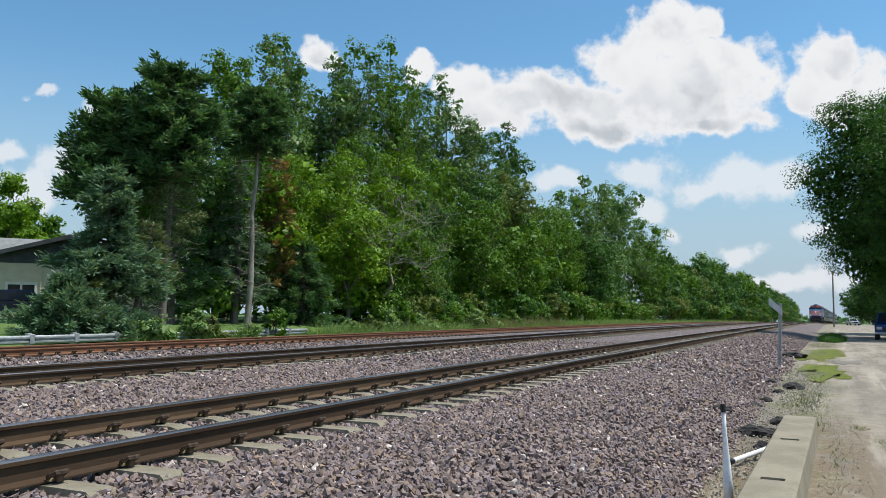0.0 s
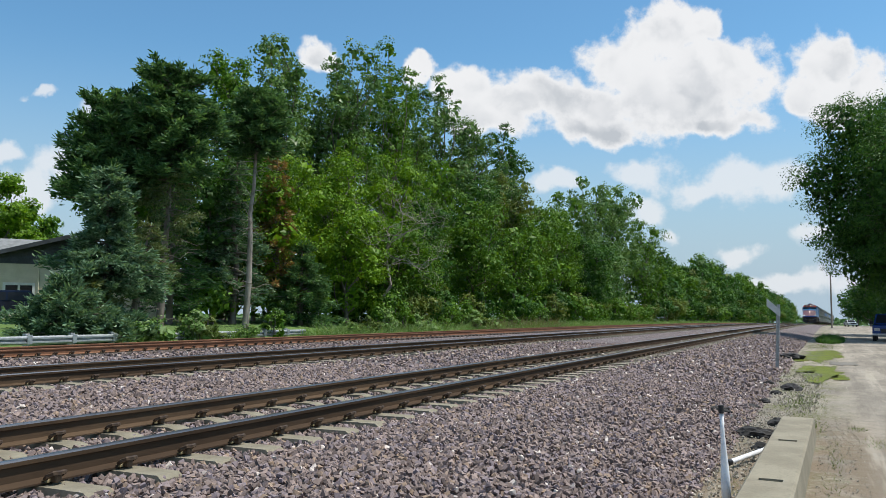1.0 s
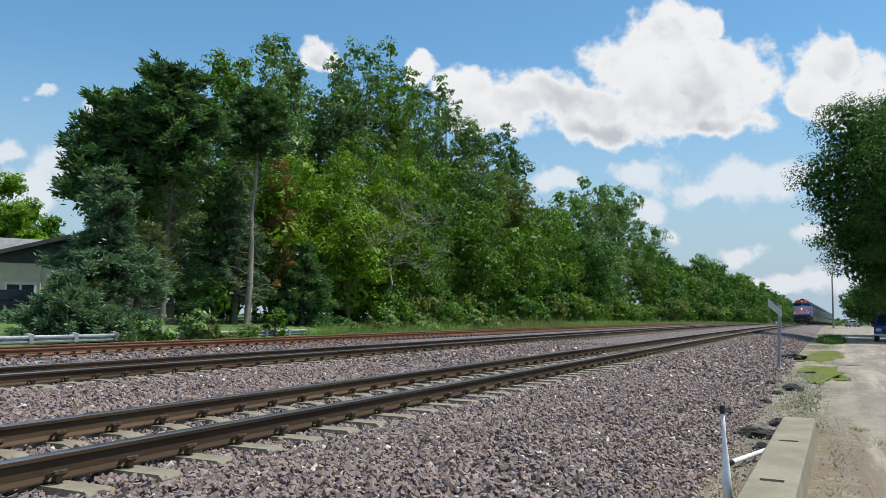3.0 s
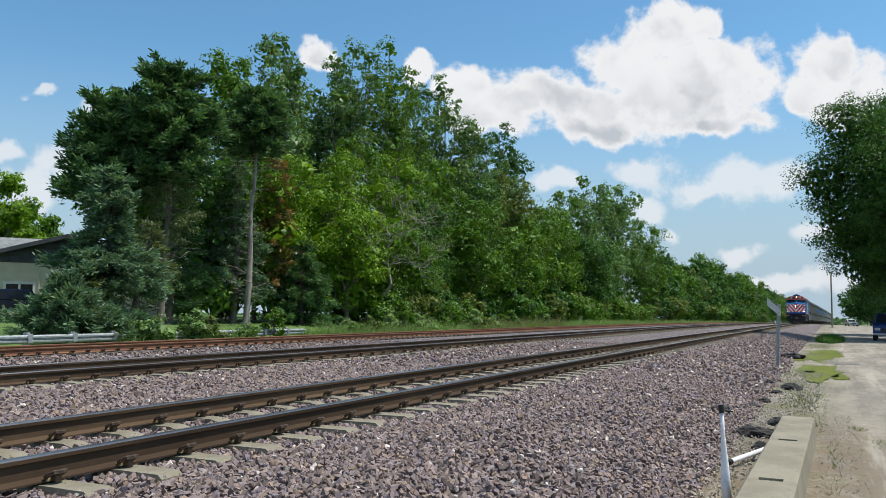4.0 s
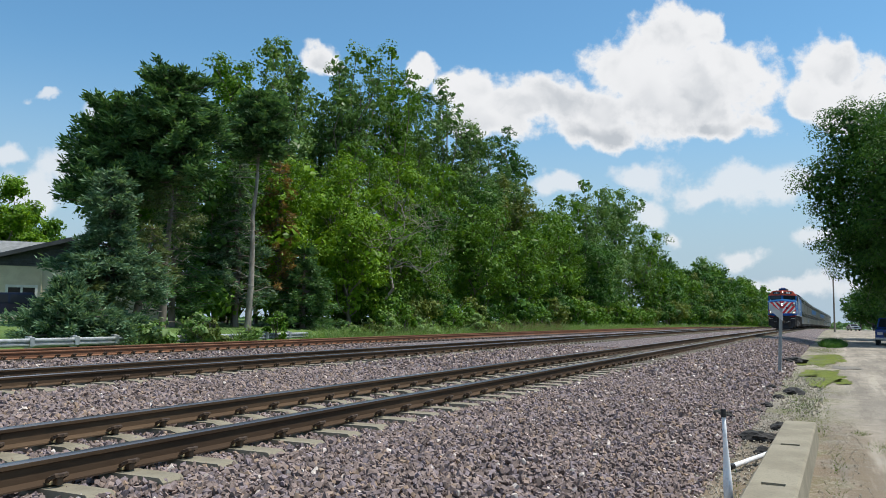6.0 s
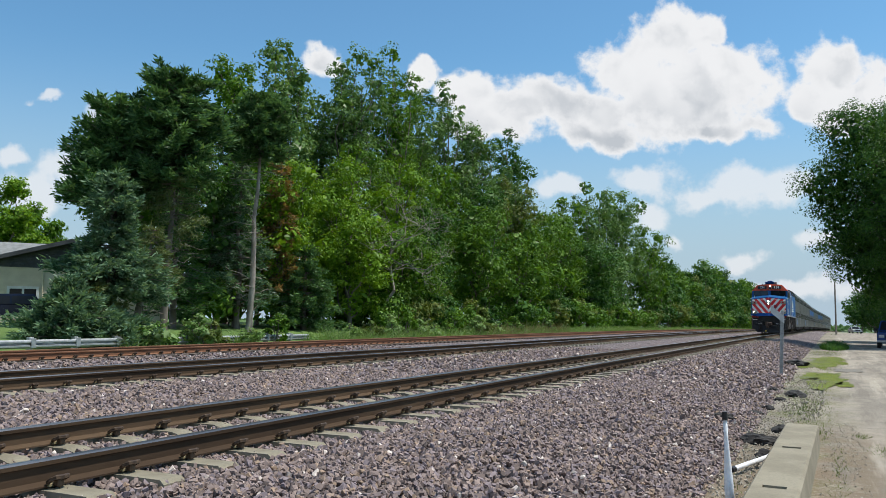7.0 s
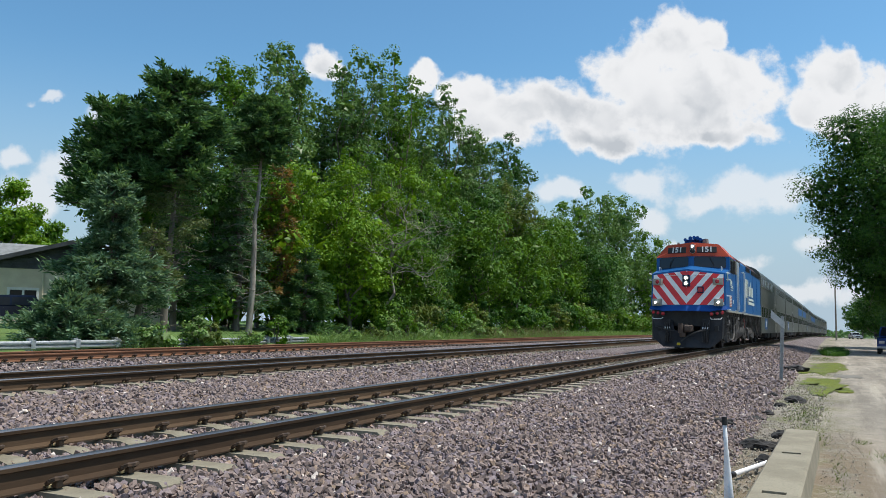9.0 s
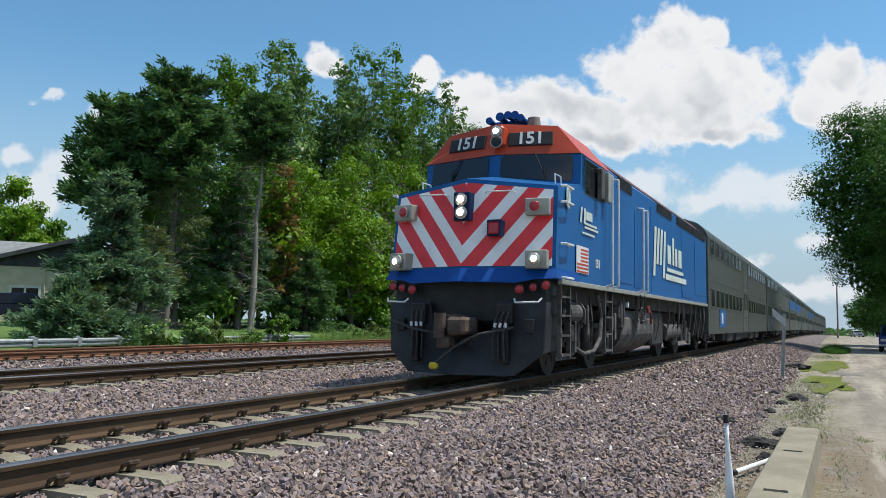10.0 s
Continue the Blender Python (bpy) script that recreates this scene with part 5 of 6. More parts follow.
            tube(bm, [Vector((s * 1.54, y, zt)), Vector((s * 1.66, y, zt - 0.02)), Vector((s * 1.66, y, 1.70)), Vector((s * 1.54, y, 1.66))], 0.025)
            part("handrail", bm, M_WHITE, L, "white vertical handrail")
        # pale sill
        bm = bmesh.new()
        box(bm, min(s * 1.50, s * 1.575), max(s * 1.50, s * 1.575), 0.2, 16.6, 1.575, 1.66, 0.008)
        part("sill", bm, M_HOUSING, L, "dusty pale sill")
        # emblem drawn as plain slanted blocks with two underlines
        emblem = empty("emblem", label="white slanted emblem with two underlines")
        emblem.parent = L
        xs0, xs1 = sorted((s * 1.553, s * 1.561))

        def bar(y0, z0, y1, z1, w):
            d = Vector((0, y1 - y0, z1 - z0)).normalized()
            nrm = Vector((0, w / 2, 0)) if abs(d.z) > abs(d.y) else Vector((0, 0, w / 2))
            c = [Vector((0, y0, z0)) - nrm, Vector((0, y0, z0)) + nrm, Vector((0, y1, z1)) + nrm, Vector((0, y1, z1)) - nrm]
            b = bmesh.new()
            solid(b, [(xs0, p.y, p.z) for p in c], [(xs1, p.y, p.z) for p in c])
            part("emblem_bar", b, M_EMBLEM, emblem)
        for y0, sc, z0 in ((7.6, 1.0, 2.10), (1.30, 0.22, 2.66)):
            if sc == 1.0:
                for y1, z1 in ((7.62, 2.14), (8.02, 2.45), (8.42, 2.45), (8.84, 2.14)):
                    bar(y1, z1, y1 + 0.22, 3.38, 0.24)
                bar(9.62, 2.56, 9.62, 3.06, 0.48), bar(10.22, 2.56, 10.22, 3.32, 0.26), bar(10.66, 2.56, 10.66, 3.06, 0.32), bar(11.26, 2.56, 11.26, 3.06, 0.50)
                bar(9.3, 2.40, 11.8, 2.40, 0.10), bar(9.1, 2.20, 12.3, 2.20, 0.15)
            else:
                bar(1.30, 2.72, 1.38, 3.0, 0.09), bar(1.55, 2.72, 1.57, 3.0, 0.10), bar(1.85, 2.80, 1.85, 2.96, 0.4)
                bar(1.6, 2.73, 2.35, 2.73, 0.04), bar(1.55, 2.66, 2.45, 2.66, 0.04)
                bar(1.4, 2.55, 2.2, 2.55, 0.035)
        # small striped flag plate
        bm = bmesh.new()
        for k in range(7):
            z = 1.83 + 0.065 * k
            y0 = 1.07 if k < 3 else 1.30
            box(bm, xs0, xs1, y0, 1.78, z, z + 0.034)
        part("flag_plate", bm, M_ORANGE, L, "red striped flag plate")
        bm = bmesh.new()
        box(bm, xs0 - 0.002, xs1 - 0.003, 1.05, 1.80, 1.82, 2.30)
        part("flag_back", bm, M_WHITE, L)
        text_part("side_number", "151", 0.22, M_WHITE, pose(s * 1.556, 2.42, 2.05, 90, 0, 90 * s), L, "white road number")
    # pilot and plow
    bm = bmesh.new()
    box(bm, -1.40, 1.40, -0.02, 0.45, 0.95, 1.68, 0.02)
    part("pilot_plate", bm, M_BLACK, L)
    bm = bmesh.new()
    for s in (-1, 1):
        a = [(0, -0.62, 0.09), (s * 0.95, -0.34, 0.10), (s * 1.38, -0.18, 0.45), (s * 1.42, -0.16, 1.28), (s * 0.62, -0.20, 1.28), (s * 0.52, -0.24, 0.82), (0, -0.34, 0.66)]
        solid(bm, a, shifted(a, 0, 0.06))
        solid(bm, [(s * 1.38, -0.18, 0.45), (s * 1.42, -0.16, 1.28), (s * 1.42, 0.5, 1.28), (s * 1.38, 0.5, 0.5)],
              [(s * 1.34, -0.14, 0.45), (s * 1.38, -0.12, 1.28), (s * 1.38, 0.5, 1.28), (s * 1.34, 0.5, 0.5)])
    part("plow", bm, M_PLOW, L, "dusty dark grey snow plow")
    for s in (-1, 1):
        # raised black blocks stand in for the shade inside the hose recesses
        bm = bmesh.new()
        box(bm, s * 0.78 - 0.13, s * 0.78 + 0.13, -0.34, -0.18, 0.92, 1.24, 0.01)
        box(bm, s * 0.80 - 0.07, s * 0.80 + 0.07, -0.42, -0.30, 0.28, 0.95, 0.01)
        box(bm, s * 1.16 - 0.06, s * 1.16 + 0.10, -0.30, -0.20, 0.78, 1.0, 0.01)
        part("recess_shade_block", bm, M_BLACK, L)
        for k in range(3):
            x = s * (0.70 + 0.09 * k)
            bm = bmesh.new()
            tube(bm, [Vector((x, -0.36, 1.12)), Vector((x - 0.03 * s, -0.44, 0.98)), Vector((x - 0.07 * s, -0.46, 0.72)), Vector((x - 0.05 * s, -0.46, 0.34))], 0.018)
            h = part("air_hose", bm, M_RUBBER, L, "black brake hose")
            bm = bmesh.new()
            cyl(bm, (x - 0.03 * s, -0.44, 0.93), (x - 0.04 * s, -0.45, 0.86), 0.026, seg=8)
            part("hose_ferrule", bm, M_WHITE, h)
    bm = bmesh.new()
    box(bm, -0.30, 0.04, -0.62, -0.1, 0.70, 1.06, 0.04)
    box(bm, -0.04, 0.28, -0.80, -0.2, 0.74, 1.02, 0.05)
    cyl(bm, (-0.18, -0.72, 0.68), (-0.18, -0.72, 1.08), 0.10, seg=14)
    box(bm, -0.22, 0.0, -0.78, -0.5, 0.52, 0.70, 0.03)
    part("coupler", bm, M_RUSTY, L, "rusty knuckle coupler")
    bm = bmesh.new()
    tube(bm, [Vector((0.95, -0.36, 0.86)), Vector((0.45, -0.62, 0.74)), Vector((0.1, -0.72, 0.55)), Vector((-0.25, -0.78, 0.26))], 0.028)
    tube(bm, [Vector((-1.3, -0.25, 0.95)), Vector((-0.8, -0.5, 0.82)), Vector((-0.35, -0.5, 0.75))], 0.022)
    bh = part("brake_pipe", bm, M_RUBBER, L)
    bm = bmesh.new()
    box(bm, -0.32, -0.18, -0.84, -0.72, 0.18, 0.29, 0.03)
    part("glad_hand", bm, M_YELLOW, bh, "yellow glad hand")
    # underframe, tank, steps
    bm = bmesh.new()
    box(bm, -1.25, 1.25, 0.6, 16.4, 1.30, 1.66)
    box(bm, -0.5, 0.5, 0.4, 16.4, 0.95, 1.3)
    part("underframe", bm, M_UNDER, L)
    bm = bmesh.new()
    arc = [(1.40 * math.cos(a) ** 0.7, 0.82 - 0.62 * math.sin(a)) for a in [math.pi / 2 * k / 9 for k in range(9)]]
    half = [(1.30, 1.24), (1.40, 1.05)] + arc + [(0.45, 0.20)]
    prism(bm, half + [(-a, b) for a, b in half[::-1]], 5.0, 8.2)
    part("fuel_tank", bm, M_DIRTY, L, "dusty rounded fuel tank")
    bm = bmesh.new()
    box(bm, -1.36, 1.36, 8.2, 9.7, 0.40, 1.24, 0.05)
    part("battery_box", bm, M_UNDER, L)
    for s in (-1, 1):
        bm = bmesh.new()
        cyl(bm, (s * 1.30, 0.95, 1.12), (s * 1.30, 1.65, 1.12), 0.21, 0.21, 20)
        cyl(bm, (s * 1.30, 0.82, 1.12), (s * 1.30, 0.96, 1.12), 0.10, 0.15, 16)
        cyl(bm, (s * 1.30, 1.64, 1.12), (s * 1.30, 1.70, 1.12), 0.24, 0.24, 20)
        part("brake_cylinder", bm, M_DIRTY, L, "dusty grey brake cylinder", smooth=False)
        bm = bmesh.new()
        swept(bm, [(s * 1.46, 2.75, 1.48), (s * 1.52, 2.80, 1.05), (s * 1.54, 2.62, 0.66), (s * 1.54, 2.2, 0.44), (s * 1.50, 1.7, 0.40), (s * 1.42, 1.35, 0.52)], 0.040, 8)
        part("traction_cable", bm, M_DIRTY, L, "looped grey cable")
        for y, w, z in ((1.15, 0.20, 0.62), (1.9, 0.26, 0.92), (3.9, 0.30, 0.80), (4.5, 0.20, 1.05)):
            bm = bmesh.new()
            box(bm, min(s * 1.28, s * 1.46), max(s * 1.28, s * 1.46), y, y + w, z, z + 0.30, 0.02)
            box(bm, min(s * 1.40, s * 1.49), max(s * 1.40, s * 1.49), y + w * 0.3, y + w * 0.7, z - 0.18, z + 0.36, 0.01)
            part("brake_hanger", bm, M_DIRTY, L)
        for y, z0, r in ((4.75, 0.62, 0.022), (8.6, 0.55, 0.018), (9.9, 0.5, 0.022), (10.7, 0.62, 0.018), (11.4, 0.5, 0.03), (12.1, 0.62, 0.02), (13.5, 0.7, 0.02), (14.3, 0.55, 0.03), (15.4, 0.5, 0.02), (16.2, 0.5, 0.04)):
            bm = bmesh.new()
            swept(bm, [(s * 1.47, y, 1.62), (s * 1.48, y + 0.03, 1.2), (s * 1.44, y + 0.10, 0.9), (s * 1.38, y + 0.04, z0)], r, 6)
            part("drop_pipe", bm, M_DIRTY, L)
        bm = bmesh.new()
        swept(bm, [(s * 1.58, 5.95, 1.60), (s * 1.58, 5.95, 1.25), (s * 1.58, 5.85, 1.12), (s * 1.58, 6.05, 1.02), (s * 1.58, 6.35, 1.02), (s * 1.58, 6.45, 1.15), (s * 1.58, 6.40, 1.60)], 0.022, 6)
        part("stirrup", bm, M_DIRTY, L, "bent steel stirrup under the sill")
        bm = bmesh.new()
        cyl(bm, (s * 1.46, 7.2, 1.30), (s * 1.52, 7.2, 1.30), 0.09, seg=12)
        tube(bm, [Vector((s * 1.48, 7.2, 1.30)), Vector((s * 1.50, 7.45, 1.22)), Vector((s * 1.50, 7.5, 0.95))], 0.03)
        part("filler_valve", bm, M_VALVE, L, "red fuel filler valve")
        bm = bmesh.new()
        box(bm, min(s * 1.44, s * 1.50), max(s * 1.44, s * 1.50), 5.10, 5.20, 1.30, 1.42, 0.01)
        part("gauge_light", bm, M_WHITE, L, "small white gauge under the sill")
        bm = bmesh.new()
        cyl(bm, (s * 1.535, 0.62, 3.06), (s * 1.552, 0.62, 3.06), 0.13, seg=20)
        bmesh.ops.transform(bm, matrix=Matrix.Translation((0, 0.62, 3.06)) @ Matrix.Diagonal((1, 0.8, 1.5, 1)) @ Matrix.Translation((0, -0.62, -3.06)), verts=bm.verts)
        part("badge", bm, M_EMBLEM, L, "pale oval badge")
    for s in (-1, 1):
        bm = bmesh.new()
        cyl(bm, (s * 1.22, 9.9, 0.75), (s * 1.22, 12.0, 0.75), 0.22, seg=16)
        part("air_reservoir", bm, M_DIRTY, L)
        for y in (0.55, 3.36, 6.18):
            step = empty("boarding_step", label="steel boarding steps")
            step.parent = L
            w = 0.26
            for e in (-w, w):
                bm = bmesh.new()
                box(bm, min(s * 1.46, s * 1.53), max(s * 1.46, s * 1.53), y + e - 0.025, y + e + 0.025, 0.36 if y < 4 else 0.95, 1.62)
                part("step_side", bm, M_DIRTY, step)
            for z in ((0.40, 0.72, 1.05, 1.36) if y < 4 else (1.0, 1.3)):
                bm = bmesh.new()
                box(bm, min(s * 1.36, s * 1.54), max(s * 1.36, s * 1.54), y - w, y + w, z, z + 0.035)
                part("tread", bm, M_DIRTY, step)
        for y in (1.5, 2.4, 12.6, 14.8, 15.9):
            bm = bmesh.new()
            tube(bm, [Vector((s * 1.40, y, 1.5)), Vector((s * 1.44, y + 0.05, 1.0)), Vector((s * 1.36, y + 0.25, 0.62)), Vector((s * 1.25, y + 0.5, 0.66))], 0.025)
            part("sand_hose", bm, M_DIRTY, L)
    ws = []
    for yc in (3.1, 13.2):
        bogie(L, yc, 2.75, 1.18)
        for e in (-1, 1):
            ws.append(wheelset(L, yc + e * 1.375))
    return L, ws


def build_car(label, blue_band=False, emblem=False):
    """A two-level gallery car: fluted body, two rows of windows, middle doors."""
    C = empty("passenger_car", label=label, category="railway car", group="cars of the train")
    bm = bmesh.new()
    n = 8
    side = [(1.50, 0.62), (1.50, 4.10)]
    arc = [(1.50 - 0.55 * (1 - math.cos(a)) - 0.2 * (a / 1.5708), 4.10 + 0.58 * math.sin(a)) for a in [1.5708 * k / n for k in range(1, n + 1)]]
    half = side + arc
    prism(bm, half + [(-a, b) for a, b in half[::-1]], 0.25, 25.75)
    part("body", bm, M_STEEL, C, "dull fluted stainless body")
    bm = bmesh.new()
    for y0, y1 in ((0.0, 0.26), (25.74, 26.0)):
        prism(bm, [(-0.7, 0.75), (0.7, 0.75), (0.75, 3.3), (-0.75, 3.3)], y0, y1)
    part("diaphragm", bm, M_BLACK, C)
    bm = bmesh.new()
    prism(bm, [(-1.0, 4.62), (1.0, 4.62), (0.7, 4.76), (-0.7, 4.76)], 0.4, 25.6)
    part("roof", bm, M_ROOFGREY, C)
    ys = [1.1 + 1.32 * k for k in range(8)] + [14.6 + 1.32 * k for k in range(8)]
    wm = {}
    for key, (dy, dz) in {"lower": (0.92, 0.62), "upper": (0.86, 0.52)}.items():
        b = bmesh.new()
        box(b, -0.010, 0.010, -dy / 2, dy / 2, -dz / 2, dz / 2, 0.006)
        me = bpy.data.meshes.new("window")
        b.to_mesh(me), b.free()
        me.materials.append(M_CARGLASS)
        wm[key] = me
        b = bmesh.new()
        for y0, y1, z0, z1 in ((-dy / 2 - 0.05, dy / 2 + 0.05, dz / 2, dz / 2 + 0.05), (-dy / 2 - 0.05, dy / 2 + 0.05, -dz / 2 - 0.05, -dz / 2), (-dy / 2 - 0.05, -dy / 2, -dz / 2, dz / 2), (dy / 2, dy / 2 + 0.05, -dz / 2, dz / 2)):
            box(b, -0.018, 0.018, y0, y1, z0, z1)
        me = bpy.data.meshes.new("window_frame")
        b.to_mesh(me), b.free()
        me.materials.append(M_PLAINSTEEL)
        wm[key + "f"] = me
    for s in (-1, 1):
        for y in ys:
            for key, z in (("lower", 1.93), ("upper", 3.78)):
                o = new("window", wm[key])
                o.parent, o.location = C, (s * 1.503, y + 0.3, z)
                g = new("window_frame", wm[key + "f"])
                g.parent = o
        bm = bmesh.new()
        for y in (12.05, 13.1):
            box(bm, min(s * 1.495, s * 1.508), max(s * 1.495, s * 1.508), y, y + 0.98, 0.66, 2.75, 0.006)
        d = part("door", bm, M_PLAINSTEEL, C, "plain steel middle doors")
        bm = bmesh.new()
        for y in (12.3, 13.35):
            box(bm, min(s * 1.50, s * 1.512), max(s * 1.50, s * 1.512), y, y + 0.48, 1.7, 2.5)
        part("door_window", bm, M_CARGLASS, d)
        for y in (11.9, 14.12, 0.32, 25.6):
            bm = bmesh.new()
            box(bm, min(s * 1.49, s * 1.515), max(s * 1.49, s * 1.515), y, y + 0.06, 0.55, 4.1)
            part("corner_post", bm, M_PLAINSTEEL, C)
        bm = bmesh.new()
        box(bm, min(s * 1.47, s * 1.512), max(s * 1.47, s * 1.512), 0.3, 25.7, 2.55, 2.62)
        box(bm, min(s * 1.47, s * 1.512), max(s * 1.47, s * 1.512), 0.3, 25.7, 1.30, 1.36)
        part("belt_rail", bm, M_STEEL, C)
        if emblem:
            bm = bmesh.new()
            box(bm, min(s * 1.505, s * 1.516), max(s * 1.505, s * 1.516), 3.2, 5.0, 0.86, 1.55)
            e = part("emblem_plate", bm, M_BLUE, C, "blue emblem plate")
            bm = bmesh.new()
            box(bm, min(s * 1.512, s * 1.519), max(s * 1.512, s * 1.519), 3.75, 4.2, 1.0, 1.42)
            part("emblem_block", bm, M_WHITE, e)
        if blue_band:
            bm = bmesh.new()
            for y0, y1 in ((0.4, 11.7), (14.3, 25.5)):
                box(bm, min(s * 1.503, s * 1.511), max(s * 1.503, s * 1.511), y0, y1, 2.64, 3.45)
            part("blue_band", bm, M_BLUE, C, "blue painted band")
    bm = bmesh.new()
    box(bm, -1.35, 1.35, 5.5, 20.5, 0.30, 0.66, 0.05)
    for y in (6.2, 9.4, 15.6, 18.7):
        box(bm, -1.42, 1.42, y, y + 1.6, 0.26, 0.66, 0.04)
    part("equipment_box", bm, M_UNDER, C)
    for yc in (3.2, 22.8):
        bogie(C, yc, 2.5, 1.05)
        for e in (-1, 1):
            wheelset(C, yc + e * 1.25, 0.46)
    return C


loco, loco_wheels = build_locomotive()
car_a = build_car("dull stainless two-level passenger car with a blue emblem plate", emblem=True)
car_b = build_car("stainless two-level passenger car with a blue band", blue_band=True)
cars = [car_a]
for k in range(1, 8):
    cars.append(car_b if k == 2 else copy_thing(car_b if k in (4,) else car_a, pose(0, 0, 0)))


# ---------- beside the lot ----------
M_BEAMC = simple("tan_concrete", (0.215, 0.190, 0.135), (0.285, 0.255, 0.185), 2.2, 0.9, 0, 40, 0.25)
M_ASPHALT = simple("broken_asphalt", (0.018, 0.017, 0.016), (0.045, 0.042, 0.039), 9.0, 0.9, 0, 60, 0.6)
M_MARKER = simple("white_plastic", (0.851, 0.859, 0.866), (0.713, 0.723, 0.733), 5.0, 0.4, 0, 25, 0.05)
M_GALV = simple("galvanised_steel", (0.30, 0.32, 0.33), (0.42, 0.44, 0.45), 5.0, 0.5, 0.6, 30, 0.1)
M_SIGNBACK = simple("faded_sign_face", (0.55, 0.57, 0.58), (0.45, 0.47, 0.48), 5.0, 0.5, 0.2, 25, 0.05)
M_POLE = simple("weathered_pole_wood", (0.22, 0.19, 0.16), (0.32, 0.29, 0.25), 3.0, 0.9, 0, 20, 0.4, stretch=(1, 1, 0.1))
M_NAVY = simple("navy_car_paint", (0.008, 0.012, 0.030), (0.010, 0.015, 0.036), 2.0, 0.2, 0.2, 20, 0.01)
M_TRUCKBLUE = simple("blue_truck_paint", (0.015, 0.045, 0.16), (0.018, 0.05, 0.18), 2.0, 0.25, 0.2, 20, 0.01)
M_CARWHITE = simple("silver_car_paint", (0.55, 0.56, 0.57), (0.62, 0.63, 0.64), 2.0, 0.3, 0.2, 20, 0.01)
M_TYRE = simple("tyre_rubber", (0.015, 0.015, 0.015), (0.03, 0.03, 0.03), 8, 0.85)
M_RIM = simple("wheel_rim", (0.35, 0.35, 0.36), (0.45, 0.45, 0.46), 6, 0.35, 0.8)


def algae_material():
    m = Mat("algae_puddle", 0.35)
    m.b.inputs["Specular IOR Level"].default_value = 0.15
    n = m.noise(2.2, 5, 0.65, world=True)
    f = m.noise(30, 4, 0.7, world=True)
    c = m.mix(m.ramp(n, 0.35, 0.65), (0.100, 0.125, 0.005), (0.155, 0.178, 0.009))
    c = m.mix(m.ramp(f, 0.50, 0.70), c, (0.075, 0.080, 0.020))
    c = m.mix(m.ramp(m.noise(0.9, 4, 0.6, world=True), 0.52, 0.66), c, (0.125, 0.125, 0.055))
    m.colour(c)
    m.link(m.math("ADD", m.math("MULTIPLY", f, 0.6), 0.25), m.b.inputs["Roughness"])
    return m.m


def concrete_beam():
    """A long footing block with lifting slots in its top."""
    bm = bmesh.new()
    L0, L1, hw, top = -4.6, 4.6, 0.19, 0.27
    outer = [(-hw - 0.03, -0.1), (hw + 0.03, -0.1), (hw, top - 0.02), (hw - 0.02, top), (-hw + 0.02, top), (-hw, top - 0.02)]
    slots = [(-2.2, 0.09), (0.22, 0.08), (2.45, 0.09)]
    edges = sorted([L0, L1, 1.35, 1.362] + [s - 0.05 for s, w in slots] + [s + 0.05 for s, w in slots])
    rows = []
    for y in edges:
        rows.append([bm.verts.new((a, y, b)) for a, b in outer])
    for y, r0, r1 in zip(edges, rows[:-1], rows[1:]):
        for i in range(6):
            if i == 3 and any(abs(y - (s - 0.05)) < 1e-6 for s, w in slots):
                w = 0.09
                y1 = y + 0.10
                q = [bm.verts.new((w, y, top)), bm.verts.new((-w, y, top)), bm.verts.new((-w, y1, top)), bm.verts.new((w, y1, top))]
                d = [bm.verts.new((v.co.x, v.co.y, top - 0.05)) for v in q]
                bm.faces.new((r0[3], q[0], q[3], r1[3])), bm.faces.new((q[1], r0[4], r1[4], q[2]))
                for k in range(4):
                    bm.faces.new((q[k], q[(k + 1) % 4], d[(k + 1) % 4], d[k]))
                bm.faces.new(d)
            else:
                bm.faces.new((r0[i], r0[(i + 1) % 6], r1[(i + 1) % 6], r1[i]))
    bm.faces.new(rows[0]), bm.faces.new(rows[-1][::-1])
    ob = part("concrete_beam", bm, M_BEAMC)
    ob.matrix_world = pose(-0.45, 6.65, 0.0, 0, 0, -0.7)
    return tagged(ob, "long tan concrete beam with lifting slots lying on the gravel", "concrete block")


def marker_post():
    P = empty("marker_post", pose(-0.775, 6.87, 0.03, 0, -2.2, 0), label="white flexible marker post with a black cap in the ballast", category="post")
    bm = bmesh.new()
    prof = [(0.038, 0.0), (0.036, 0.20), (0.030, 0.34), (0.021, 0.48), (0.016, 0.58), (0.016, 0.74)]
    rings = [[bm.verts.new((r * math.cos(a), r * 0.8 * math.sin(a), z)) for a in [k * math.pi / 7 for k in range(14)]] for r, z in prof]
    for r0, r1 in zip(rings[:-1], rings[1:]):
        for i in range(14):
            bm.faces.new((r0[i], r0[(i + 1) % 14], r1[(i + 1) % 14], r1[i]))
    bm.faces.new(rings[0][::-1]), bm.faces.new(rings[-1])
    part("post", bm, M_MARKER, P, smooth=True)
    bm = bmesh.new()
    cyl(bm, (0, 0, 0.735), (0, 0, 0.80), 0.023, 0.022, 14)
    part("cap", bm, M_BLACK, P, "black cap")


